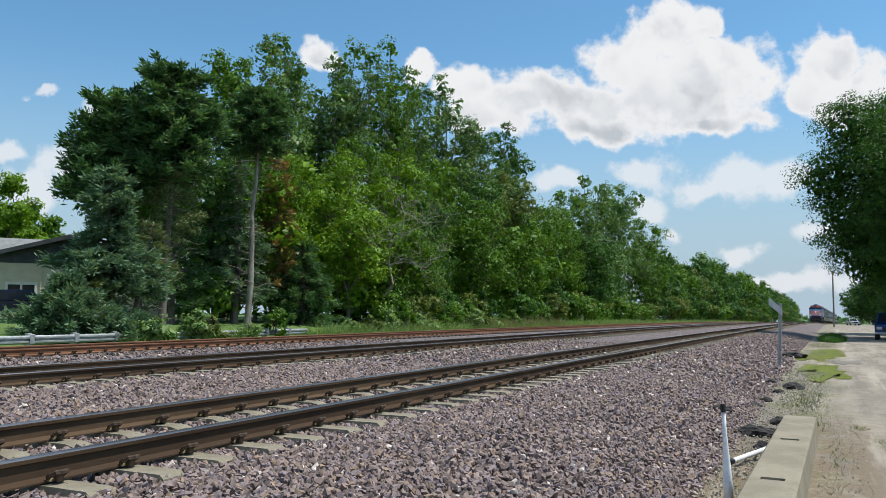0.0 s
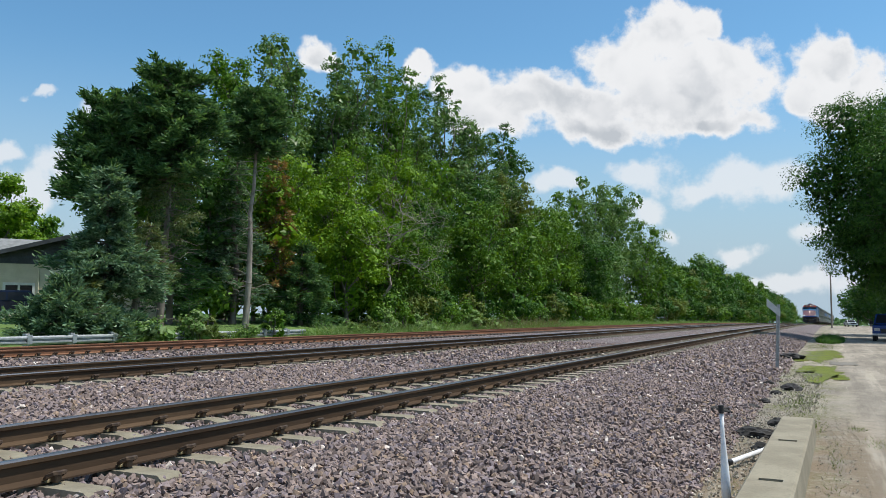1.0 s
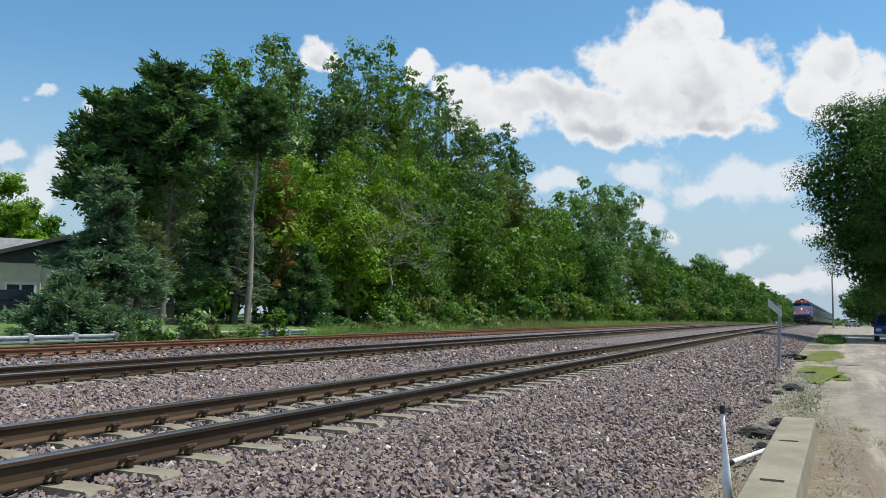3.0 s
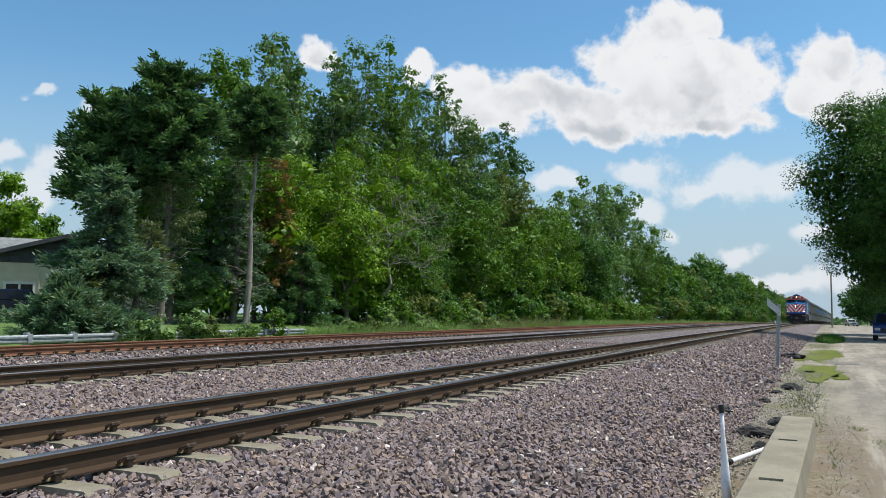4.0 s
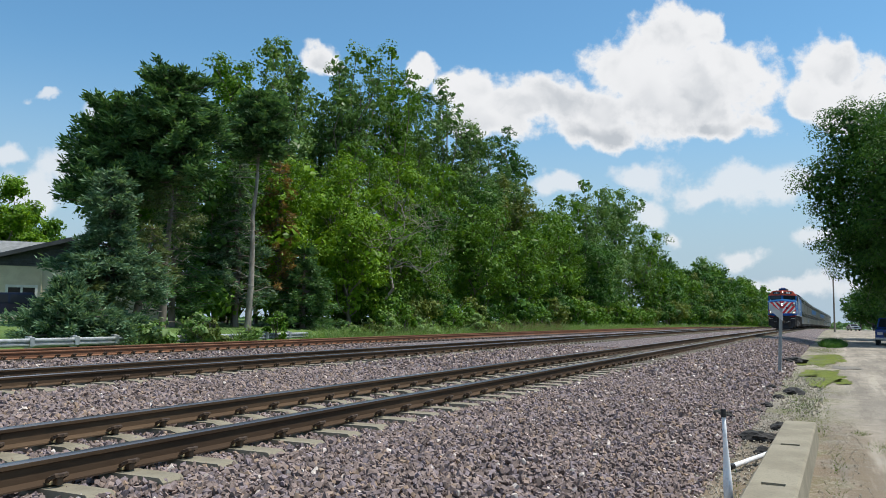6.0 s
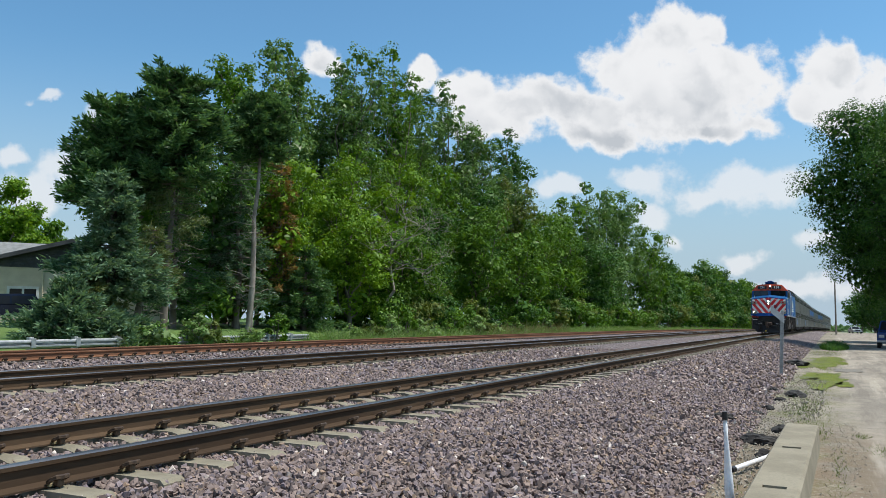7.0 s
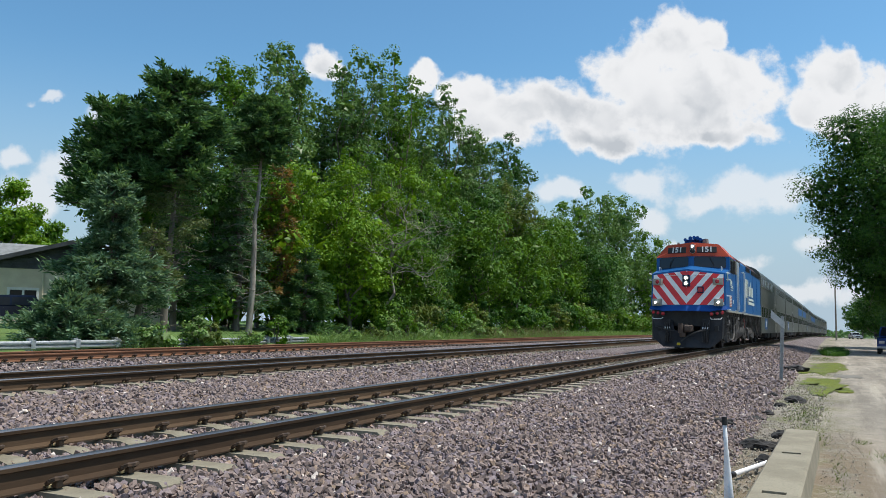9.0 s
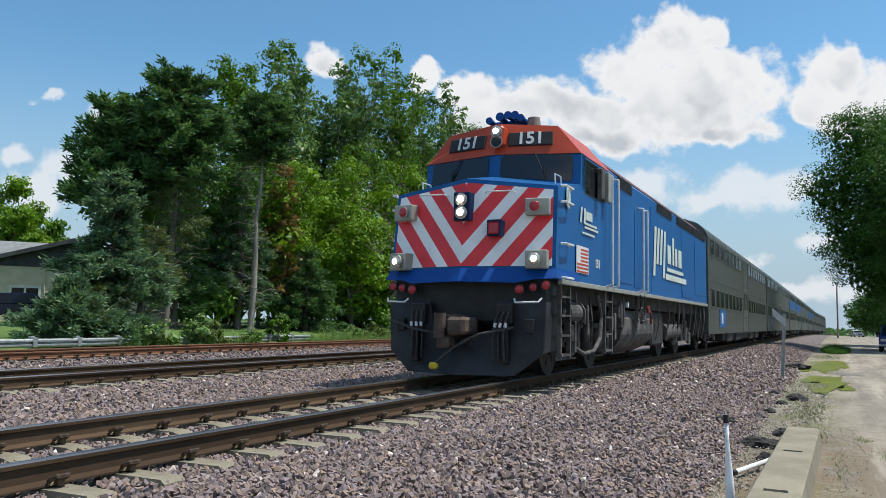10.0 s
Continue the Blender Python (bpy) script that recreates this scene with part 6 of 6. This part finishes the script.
def fallen_pipe():
    P = empty("broken_pipe", pose(-0.78, 9.05, 0.075, 0, 0, 0), label="broken length of white plastic pipe beside the beam", category="pipe")
    bm = bmesh.new()
    a, b = Vector((-0.16, -0.38, 0.0)), Vector((0.12, 0.42, 0.03))
    cyl(bm, a, b, 0.026, 0.026, 16, caps=False)
    cyl(bm, b, a, 0.021, 0.021, 16, caps=False)
    part("pipe", bm, M_MARKER, P)
    bm = bmesh.new()
    d = (a - b).normalized()
    cyl(bm, a - d * 0.01, a + d * 0.06, 0.031, 0.031, 14)
    part("collar", bm, M_BLACK, P, "black collar")


def rubble():
    for k, (x, y, s, label) in enumerate([(-0.85, 11.1, 0.20, ""), (-0.95, 11.35, 0.10, ""), (-1.55, 12.9, 0.13, ""), (-1.19, 14.4, 0.11, ""), (-0.69, 12.4, 0.16, ""), (-0.71, 10.0, 0.14, ""),
                                          (-1.1, 15.6, 0.11, ""), (-1.0, 17.3, 0.12, ""), (-0.75, 18.5, 0.2, ""), (-1.25, 19.6, 0.10, ""), (-1.2, 31.5, 0.3, "")]):
        rng = random.Random(70 + k)
        bm = bmesh.new()
        bmesh.ops.create_icosphere(bm, subdivisions=3, radius=1)
        off = Vector((rng.uniform(-9, 9), rng.uniform(-9, 9), k))
        for v in bm.verts:
            n = noise.noise(v.co * 1.3 + off) * 0.5 + noise.noise(v.co * 3.5 + off) * 0.28
            v.co *= 1 + n
            v.co.z = max(v.co.z, -0.45)
        bmesh.ops.transform(bm, matrix=Matrix.Diagonal((s * rng.uniform(0.9, 1.4), s * rng.uniform(0.7, 1.1), s * 0.46, 1)), verts=bm.verts)
        ob = part("asphalt_lump", bm, M_ASPHALT)
        ob.matrix_world = pose(x, y, max(ballast_z(x), 0.0) + s * 0.16, 0, 0, rng.uniform(0, 360))
        tagged(ob, "black broken lump of asphalt at the ballast's edge", "rubble", "asphalt lumps")


def track_sign():
    y = 24.9
    S = empty("track_sign", pose(-1.37, y, 0.02 + grade(y), 0, 2.4, 0), label="galvanised post with a slanted pale sign panel", category="sign")
    bm = bmesh.new()
    prism(bm, [(-0.045, -0.02), (-0.03, -0.02), (-0.03, 0.012), (0.03, 0.012), (0.03, -0.02), (0.045, -0.02), (0.045, 0.026), (-0.045, 0.026)], -0.3, 1.86, "z")
    part("post", bm, M_GALV, S)
    bm = bmesh.new()
    a = [(-0.31, -0.03, 2.02), (0.06, -0.03, 1.70), (0.06, -0.03, 1.50), (-0.31, -0.03, 1.80)]
    solid(bm, a, shifted(a, 0, -0.006))
    part("panel", bm, M_SIGNBACK, S, "pale sign panel")
    for z in (1.62, 1.75):
        bm = bmesh.new()
        cyl(bm, (0, -0.045, z), (0, 0.03, z), 0.012, seg=8)
        part("bolt", bm, M_GALV, S)


def puddle(x, y, rx, ry, seed, mat, label):
    rng = random.Random(seed)
    bm = bmesh.new()
    off = rng.uniform(0, 99)
    ring = []
    for k in range(96):
        a = k * math.pi / 48
        c, d = math.cos(a), math.sin(a)
        r = 1 + 0.55 * noise.noise((c * 1.6 + off, d * 1.6, 0)) + 0.40 * noise.noise((c * 4 + off, d * 4, 3)) + 0.22 * noise.noise((c * 11 + off, d * 11, 6))
        px, py = x + rx * r * c, y + ry * r * d
        ring.append(bm.verts.new((px, py, 0.013 + grade(py))))
    bm.faces.new(ring)
    bmesh.ops.triangulate(bm, faces=bm.faces)
    ob = part("puddle", bm, mat)
    return tagged(ob, label, "puddle", kind="structure")


def blades(name, spots, mat, seed, h=(0.10, 0.3), width=0.008, label="", zf=None, lean=0.35):
    """Tufts of grass or stalks: (x, y, rx, ry, count) ellipses, two-piece bent blades, one joined mesh."""
    rng = np.random.default_rng(seed)
    V, F, n0 = [], [], 0
    for x, y, rx, ry, c in spots:
        a, r = rng.uniform(0, 6.283, c), rng.uniform(0, 1, c) ** 0.6
        X, Y = x + np.cos(a) * r * rx, y + np.sin(a) * r * ry
        Z = np.array([(zf(p) if zf else 0.0) + grade(q) for p, q in zip(X, Y)])
        H = rng.uniform(*h, c) * (1.1 - 0.5 * r)
        b = rng.uniform(0, 6.283, c)
        S = np.stack([np.cos(b), np.sin(b), 0 * b], 1) * width * rng.uniform(0.7, 1.4, c)[:, None]
        d = rng.normal(size=(c, 3)) * lean
        d[:, 2] = 1
        O = np.stack([X, Y, Z - 0.02], 1)
        M = O + d * (H * 0.55)[:, None]
        T = M + (d * np.array([2.0, 2.0, 0.8])) * (H * 0.5)[:, None]
        P = np.stack([O - S, O + S, M + S * 0.8, M - S * 0.8, T + S * 0.15, T - S * 0.15], 1)
        V.append(P.reshape(-1, 3))
        base = (np.arange(c) * 6)[:, None] + n0
        F.append(np.concatenate([base + np.array([0, 1, 2, 3]), base + np.array([3, 2, 4, 5])]))
        n0 += 6 * c
    ob = new(name, mesh_np(name, np.concatenate(V), np.concatenate(F), [mat]))
    return tagged(ob, label, "plants", kind="stuff")


def vehicle(name, label, paint, m, kind):
    """A parked car: lofted lower body, glasshouse, wheels, lamps."""
    C = empty(name, m, label=label, category="car")
    L = 4.7
    if kind == "pickup":
        prof = [(0, 0.45), (0, 0.95), (0.15, 1.02), (1.35, 1.10), (5.3, 1.10), (5.3, 0.45)]
        cab, W, L = [(1.35, 1.10), (1.95, 1.72), (3.0, 1.76), (3.25, 1.10)], 0.94, 5.3
    elif kind == "suv":
        prof = [(0, 0.42), (0, 0.95), (0.2, 1.05), (1.25, 1.12), (4.8, 1.14), (4.85, 0.45)]
        cab, W, L = [(1.25, 1.12), (1.85, 1.76), (4.3, 1.80), (4.72, 1.14)], 0.95, 4.85
    else:
        prof = [(0, 0.35), (0, 0.72), (0.3, 0.80), (1.3, 0.90), (3.8, 0.94), (4.5, 0.92), (4.55, 0.38)]
        cab, W, L = [(1.3, 0.90), (2.0, 1.40), (3.2, 1.42), (3.95, 0.93)], 0.88, 4.55
    bm = bmesh.new()
    vs = prism(bm, prof, -W, W, "x")
    bmesh.ops.bevel(bm, geom=list(bm.edges), offset=0.05, segments=2, affect="EDGES")
    part("body", bm, paint, C)
    bm = bmesh.new()
    a = [(-W + 0.06, y, z) if z < 1.2 else (-W + 0.18, y, z) for y, z in cab]
    solid(bm, a, [(-x, y, z) for x, y, z in a])
    bmesh.ops.bevel(bm, geom=list(bm.edges), offset=0.03, segments=1, affect="EDGES")
    part("cabin", bm, paint, C)
    (y0, z0), (y1, z1), (y2, z2), (y3, z3) = cab
    for s in (-1, 1):
        for ya, yb in ((y1 - 0.25, (y1 + y2) / 2 - 0.05), ((y1 + y2) / 2 + 0.05, y2 + 0.08)):
            bm = bmesh.new()
            w0, w1 = s * (W - 0.055), s * (W - 0.155)
            a = [(w0, ya, z0 + 0.06), (w0, yb, z0 + 0.06), (w1, min(yb, y2 - 0.05), z1 - 0.10), (w1, max(ya, y1 + 0.08), z1 - 0.10)]
            solid(bm, a, shifted(a, s * 0.012))
            part("side_window", bm, M_CARGLASS, C)
        bm = bmesh.new()
        box(bm, s * W - 0.02 if s > 0 else s * W - 0.18, s * W + 0.18 if s > 0 else s * W + 0.02, y0 + 0.35, y0 + 0.45, z0, z0 + 0.16, 0.02)
        part("mirror", bm, M_BLACK, C)
        for yw in (0.85, L - 1.0):
            bm = bmesh.new()
            cyl(bm, (s * (W - 0.20), yw, 0.34), (s * (W + 0.01), yw, 0.34), 0.34, seg=24)
            w = part("tyre", bm, M_TYRE, C)
            bm = bmesh.new()
            cyl(bm, (s * (W), yw, 0.34), (s * (W + 0.02), yw, 0.34), 0.20, seg=16)
            part("rim", bm, M_RIM, w)
        bm = bmesh.new()
        box(bm, s * W * 0.72 - 0.16, s * W * 0.72 + 0.16, -0.02, 0.08, 0.66, 0.84, 0.02)
        part("headlight", bm, M_RIM, C)
    for ya, yb, za, zb, nm in ((y0 + 0.05, y1 - 0.02, z0 + 0.05, z1 - 0.05, "windscreen"), (y3 - 0.04, y2 + 0.03, z3 + 0.05, z2 - 0.06, "rear_window")):
        bm = bmesh.new()
        a = [(-W + 0.16, ya, za), (W - 0.16, ya, za), (W - 0.26, yb, zb), (-W + 0.26, yb, zb)]
        solid(bm, a, shifted(a, 0, -0.03 if nm == "windscreen" else 0.03, 0.015))
        part(nm, bm, M_CARGLASS, C)
    bm = bmesh.new()
    box(bm, -W * 0.5, W * 0.5, -0.03, 0.04, 0.55, 0.80, 0.02)
    part("grille", bm, M_BLACK, C)
    bm = bmesh.new()
    box(bm, -W - 0.01, W + 0.01, -0.06, 0.05, 0.36, 0.50, 0.03)
    part("bumper", bm, M_RIM if kind == "pickup" else paint, C)
    return C


def utility_pole(x, y):
    P = empty("utility_pole", pose(x, y, grade(y)), label="weathered wooden utility pole beside the lot", category="utility pole")
    bm = bmesh.new()
    cyl(bm, (0, 0, -0.5), (0, 0, 8.6), 0.15, 0.11, 12)
    part("pole", bm, M_POLE, P)


concrete_beam(), marker_post(), fallen_pipe(), rubble(), track_sign()
M_ALGAE = algae_material()
M_WET = simple("wet_mud", (0.165, 0.148, 0.118), (0.21, 0.19, 0.155), 3.0, 0.7, 0, 25, 0.3)
PUDDLES = [(-0.20, 24.2, 0.42, 2.7), (-0.62, 25.6, 0.26, 1.6), (0.22, 22.6, 0.20, 0.9), (-0.45, 33.5, 0.50, 3.2), (-0.20, 37.5, 0.60, 2.8), (-0.95, 32.0, 0.22, 1.6), (0.28, 34.5, 0.18, 1.4)]
for k, (x, y, rx, ry) in enumerate(PUDDLES):
    puddle(x, y, rx, ry, 2 + k, M_ALGAE, "shallow ragged puddle covered with yellow-green algae")
puddle(0.35, 29.5, 0.45, 1.0, 31, M_WET, "wet muddy patch on the gravel")
blades("lot_grass", [(-0.45, 30.2, 0.9, 1.6, 300), (-1.1, 25, 0.3, 4.2, 260), (-1.25, 35, 0.3, 6.0, 420), (-0.3, 45.5, 0.9, 4.5, 2400), (-0.55, 19, 0.55, 3.0, 800), (-0.45, 15.5, 0.45, 2.8, 1900), (-0.3, 12.6, 0.26, 1.0, 620), (0.32, 12.4, 0.10, 0.22, 150),
                     (0.50, 11.2, 0.22, 0.5, 110), (0.02, 9.5, 0.09, 1.8, 150), (-0.02, 7.3, 0.07, 1.3, 110), (-0.85, 8.0, 0.2, 1.2, 60), (-1.0, 22, 0.5, 4, 400), (0.3, 140, 1.6, 10, 800)],
       GRASS, 21, (0.02, 0.10), 0.0032, "short green grass and weeds at the gravel's edge")
blades("verge_weeds", [(0.05, 56, 0.8, 6.0, 2600), (-0.15, 53, 0.5, 2, 700)], LEAF_DARK, 22, (0.15, 0.6), 0.012, "tall leafy weeds beside the lot")
tagged(stones("lot_gravel", [(-1.25, -0.55, 5.5, 14, 330, 0.016), (-0.15, 0.3, 5.5, 14, 150, 0.010), (-1.3, -0.2, 14, 24, 90, 0.02)], 8,
              simple("pale_pebble", (0.30, 0.26, 0.20), (0.42, 0.38, 0.31), 8, 0.9), zf=lambda x: max(0.012, ballast_z(x))), "loose pale pebbles at the lot's edge", "gravel")
vehicle("pickup_truck", "blue pickup truck parked in the tree's shade", M_TRUCKBLUE, pose(3.40, 57.5, grade(58) + 0.01, 0, 0, -4), "pickup")
vehicle("parked_car", "silver car parked far down the lot", M_CARWHITE, pose(4.6, 188, grade(189), 0, 0, 12), "sedan")
utility_pole(0.45, 146)

# ---------- across the tracks ----------
M_CREAM = simple("cream_stucco", (0.56, 0.50, 0.38), (0.64, 0.58, 0.45), 1.2, 0.9, 0, 40, 0.2)
M_SLATE = simple("dark_siding", (0.050, 0.054, 0.060), (0.075, 0.08, 0.088), 2.0, 0.7, 0, 20, 0.1)
M_SHINGLE = simple("grey_shingles", (0.17, 0.18, 0.18), (0.25, 0.26, 0.26), 2.0, 0.9, 0, 15, 0.3)
M_TRIM = simple("white_trim", (0.70, 0.70, 0.68), (0.62, 0.62, 0.60), 3.0, 0.6)


def house():
    H = empty("house", pose(-49.0, 39.8, 0.85, 0, 0, 53), label="cream single-storey house with dark gable and grey roof", category="house")
    eave, apex, hw = 4.0, 5.95, 6.6
    bm = bmesh.new()
    box(bm, -hw, -3.8, 0, 0.2, -0.3, eave), box(bm, -2.1, hw, 0, 0.2, -0.3, eave), box(bm, -3.8, -2.1, 0, 0.2, -0.3, 1.1), box(bm, -3.8, -2.1, 0, 0.2, 2.55, eave)
    box(bm, -hw, -hw + 0.2, 0.2, 9, -0.3, eave), box(bm, hw - 0.2, hw, 0.2, 9, -0.3, eave), box(bm, -hw, hw, 8.8, 9, -0.3, eave)
    part("wall", bm, M_CREAM, H, "cream stucco wall")
    k = 0
    z = eave
    while z < apex - 0.1:
        half = hw * (apex - z) / (apex - eave)
        bm = bmesh.new()
        a = [(-half, -0.02, z), (half, -0.02, z), (max(0.02, half - 0.65), -0.02, z + 0.19), (-max(0.02, half - 0.65), -0.02, z + 0.19)]
        b = [(x, -0.05 if i < 2 else -0.025, zz) for i, (x, y, zz) in enumerate(a)]
        solid(bm, shifted(a, 0, 0.1), b)
        part("siding_board", bm, M_SLATE, H, "dark grey siding board" if k == 0 else "")
        z += 0.195
        k += 1
    for s in (-1, 1):
        bm = bmesh.new()
        a = [(0, -0.6, apex + 0.02), (s * (hw + 0.6), -0.6, eave - 0.16), (s * (hw + 0.6), 9.4, eave - 0.16), (0, 9.4, apex + 0.02)]
        solid(bm, a, shifted(a, 0, 0, 0.16))
        part("roof", bm, M_SHINGLE, H, "grey shingled roof")
        bm = bmesh.new()
        a = [(0, -0.64, apex - 0.12), (s * (hw + 0.6), -0.64, eave - 0.30), (s * (hw + 0.6), -0.64, eave - 0.02), (0, -0.64, apex + 0.18)]
        solid(bm, a, shifted(a, 0, 0.05))
        part("rake_board", bm, M_SLATE, H)
    bm = bmesh.new()
    box(bm, -13, -0.6, 2.0, 2.2, -0.3, 3.6)
    part("wing_wall", bm, M_CREAM, H)
    bm = bmesh.new()
    a = [(-13.4, 1.2, 4.05), (-0.3, 1.2, 4.05), (-0.3, 6.0, 6.05), (-13.4, 6.0, 6.05)]
    solid(bm, a, shifted(a, 0, 0, 0.14))
    part("wing_roof", bm, M_SHINGLE, H, "grey shingled roof of the wing")
    w = empty("window")
    w.parent = H
    bm = bmesh.new()
    for x0, x1, z0, z1 in ((-3.95, -1.95, 2.50, 2.68), (-3.95, -1.95, 0.98, 1.12), (-3.95, -3.78, 1.12, 2.5), (-2.12, -1.95, 1.12, 2.5), (-3.02, -2.88, 1.12, 2.5)):
        box(bm, x0, x1, -0.05, 0.12, z0, z1)
    part("frame", bm, M_TRIM, w, "white window frame")
    for x0, x1 in ((-3.78, -3.02), (-2.88, -2.12)):
        bm = bmesh.new()
        box(bm, x0, x1, 0.06, 0.08, 1.12, 2.5)
        part("pane", bm, M_CARGLASS, w)
    bm = bmesh.new()
    cyl(bm, (-1.75, -0.06, -0.2), (-1.75, -0.06, eave + 0.1), 0.05, seg=8)
    part("downpipe", bm, M_CREAM, H)


def guardrail():
    G = empty("guardrail", label="galvanised steel guardrail on posts before the trees", category="guardrail")
    x, y0, y1 = -26.0, 2.0, 36.4
    prof = [(0.0, 0.155), (0.02, 0.135), (0.08, 0.10), (0.08, 0.05), (0.0, 0.015), (0.0, -0.015), (0.08, -0.05), (0.08, -0.10), (0.02, -0.135), (0.0, -0.155)]
    ring = prof + [(a - 0.006, b) for a, b in prof[::-1]]
    y = y0
    while y < y1 - 0.1:
        e = min(y + 3.81, y1)
        bm = bmesh.new()
        prism(bm, [(x + 0.13 + a, 0.50 + b + grade(y)) for a, b in ring], y, e)
        part("rail_panel", bm, M_GALV, G)
        y = e
    n = 0
    y = y0 + 0.4
    while y < y1:
        bm = bmesh.new()
        box(bm, x - 0.08, x + 0.10, y - 0.09, y + 0.09, -0.3, 0.74, 0.01)
        p = part("guard_post", bm, M_GALV if n % 4 else M_POLE, G)
        bm = bmesh.new()
        box(bm, x + 0.215, x + 0.235, y - 0.10, y + 0.10, 0.36, 0.70, 0.01)
        part("splice_plate", bm, M_GALV, p)
        y += 1.905
        n += 1
    return G


house(), guardrail()


def leafy_weeds():
    """Clumps of leafy weeds along the siding and before the guardrail."""
    rng = random.Random(61)
    kinds = []
    for k in range(4):
        y = 39.5 + 2.3 * k
        kinds.append(broadleaf("weed_clump", -25.1, y, stand(-25.1, y), 1.2 + 0.25 * k, 0.85, 0.05, (WEED, GRASS, WEED, LEAF_MAPLE)[k], 640 + k, "leafy sage-green weeds beside the rusty siding",
                               clumps=34, per=26, size=0.075, clump=0.24, lobes=7, trunk=0.012, stems=4, group="weeds along the siding"))
    spots = [(-25.2 + rng.uniform(-0.7, 0.5), 48.5 + 1.45 * k + rng.uniform(-0.5, 0.5)) for k in range(20)]
    spots += [(-25.4, 25.0), (-25.5, 27.6), (-25.3, 28.3), (-25.4, 31.0), (-25.6, 33.4)]
    for x, y in spots:
        t = copy_thing(rng.choice(kinds), pose(x, y, stand(x, y), 0, 0, rng.uniform(0, 360)))
        k = rng.uniform(0.65, 1.25)
        t.scale = (k * 1.15, k * 1.15, k)


leafy_weeds()
vehicle("parked_suv", "dark navy sport utility vehicle parked by the house", M_NAVY, pose(-46.2, 29.5, 1.0, 0, 0, -36.9), "suv")
blades("trackside_weeds", [(-25.0, 37.5 + 3.0 * k, 1.3, 2.4, 1150) for k in range(26)] + [(-25.5, 24.5, 0.5, 1.2, 420), (-25.6, 28.0, 0.5, 1.0, 360), (-25.5, 30.5, 0.4, 0.6, 260)], WEED, 31, (0.35, 1.25), 0.014,
       "tall green weeds along the siding", zf=left_ground)
blades("dry_stalks", [(-24.8, 58 + 1.6 * k, 1.0, 1.5, 170) for k in range(14)] + [(-25.4, 43 + 2.5 * k, 0.9, 1.5, 40) for k in range(6)], STRAW, 32, (0.8, 1.7), 0.012, "pale dry stalks among the weeds", zf=left_ground, lean=0.15)
blades("far_verge_grass", [(-24.6, 100 + 8 * k, 1.4, 5, 420) for k in range(28)], WEED, 33, (0.5, 1.3), 0.03, "bright green verge grass along the line", zf=left_ground)


# ---------- what moves ----------
NOSE_AT_END, SPEED = 12.33, 22.46


def motions():
    """The train comes down the near track at an even speed; its wheels turn."""
    for ob, back, length in [(loco, 0.0, 16.7)] + [(c, 16.95 + 26.0 * k, 26.0) for k, c in enumerate(cars)]:
        rows = []
        for k in range(21):
            t = 0.5 * k
            y = NOSE_AT_END + SPEED * (10 - t) + back
            fall = math.degrees(math.atan2(grade(y + length) - grade(y), length))
            turn = -math.degrees(math.atan2(bend(y + length) - bend(y), length))
            rows.append((t, pose(NEAR_X + bend(y), y, RAIL_TOP + grade(y), fall, 0, turn)))
        walk(ob, rows)
    for ob in loco_wheels:
        y0 = ob.location.y
        walk(ob, [(k / 30, pose(0, y0, 0.508, math.degrees(SPEED * k / 30 / 0.508) % 360, 0, 0)) for k in range(301)])


motions()
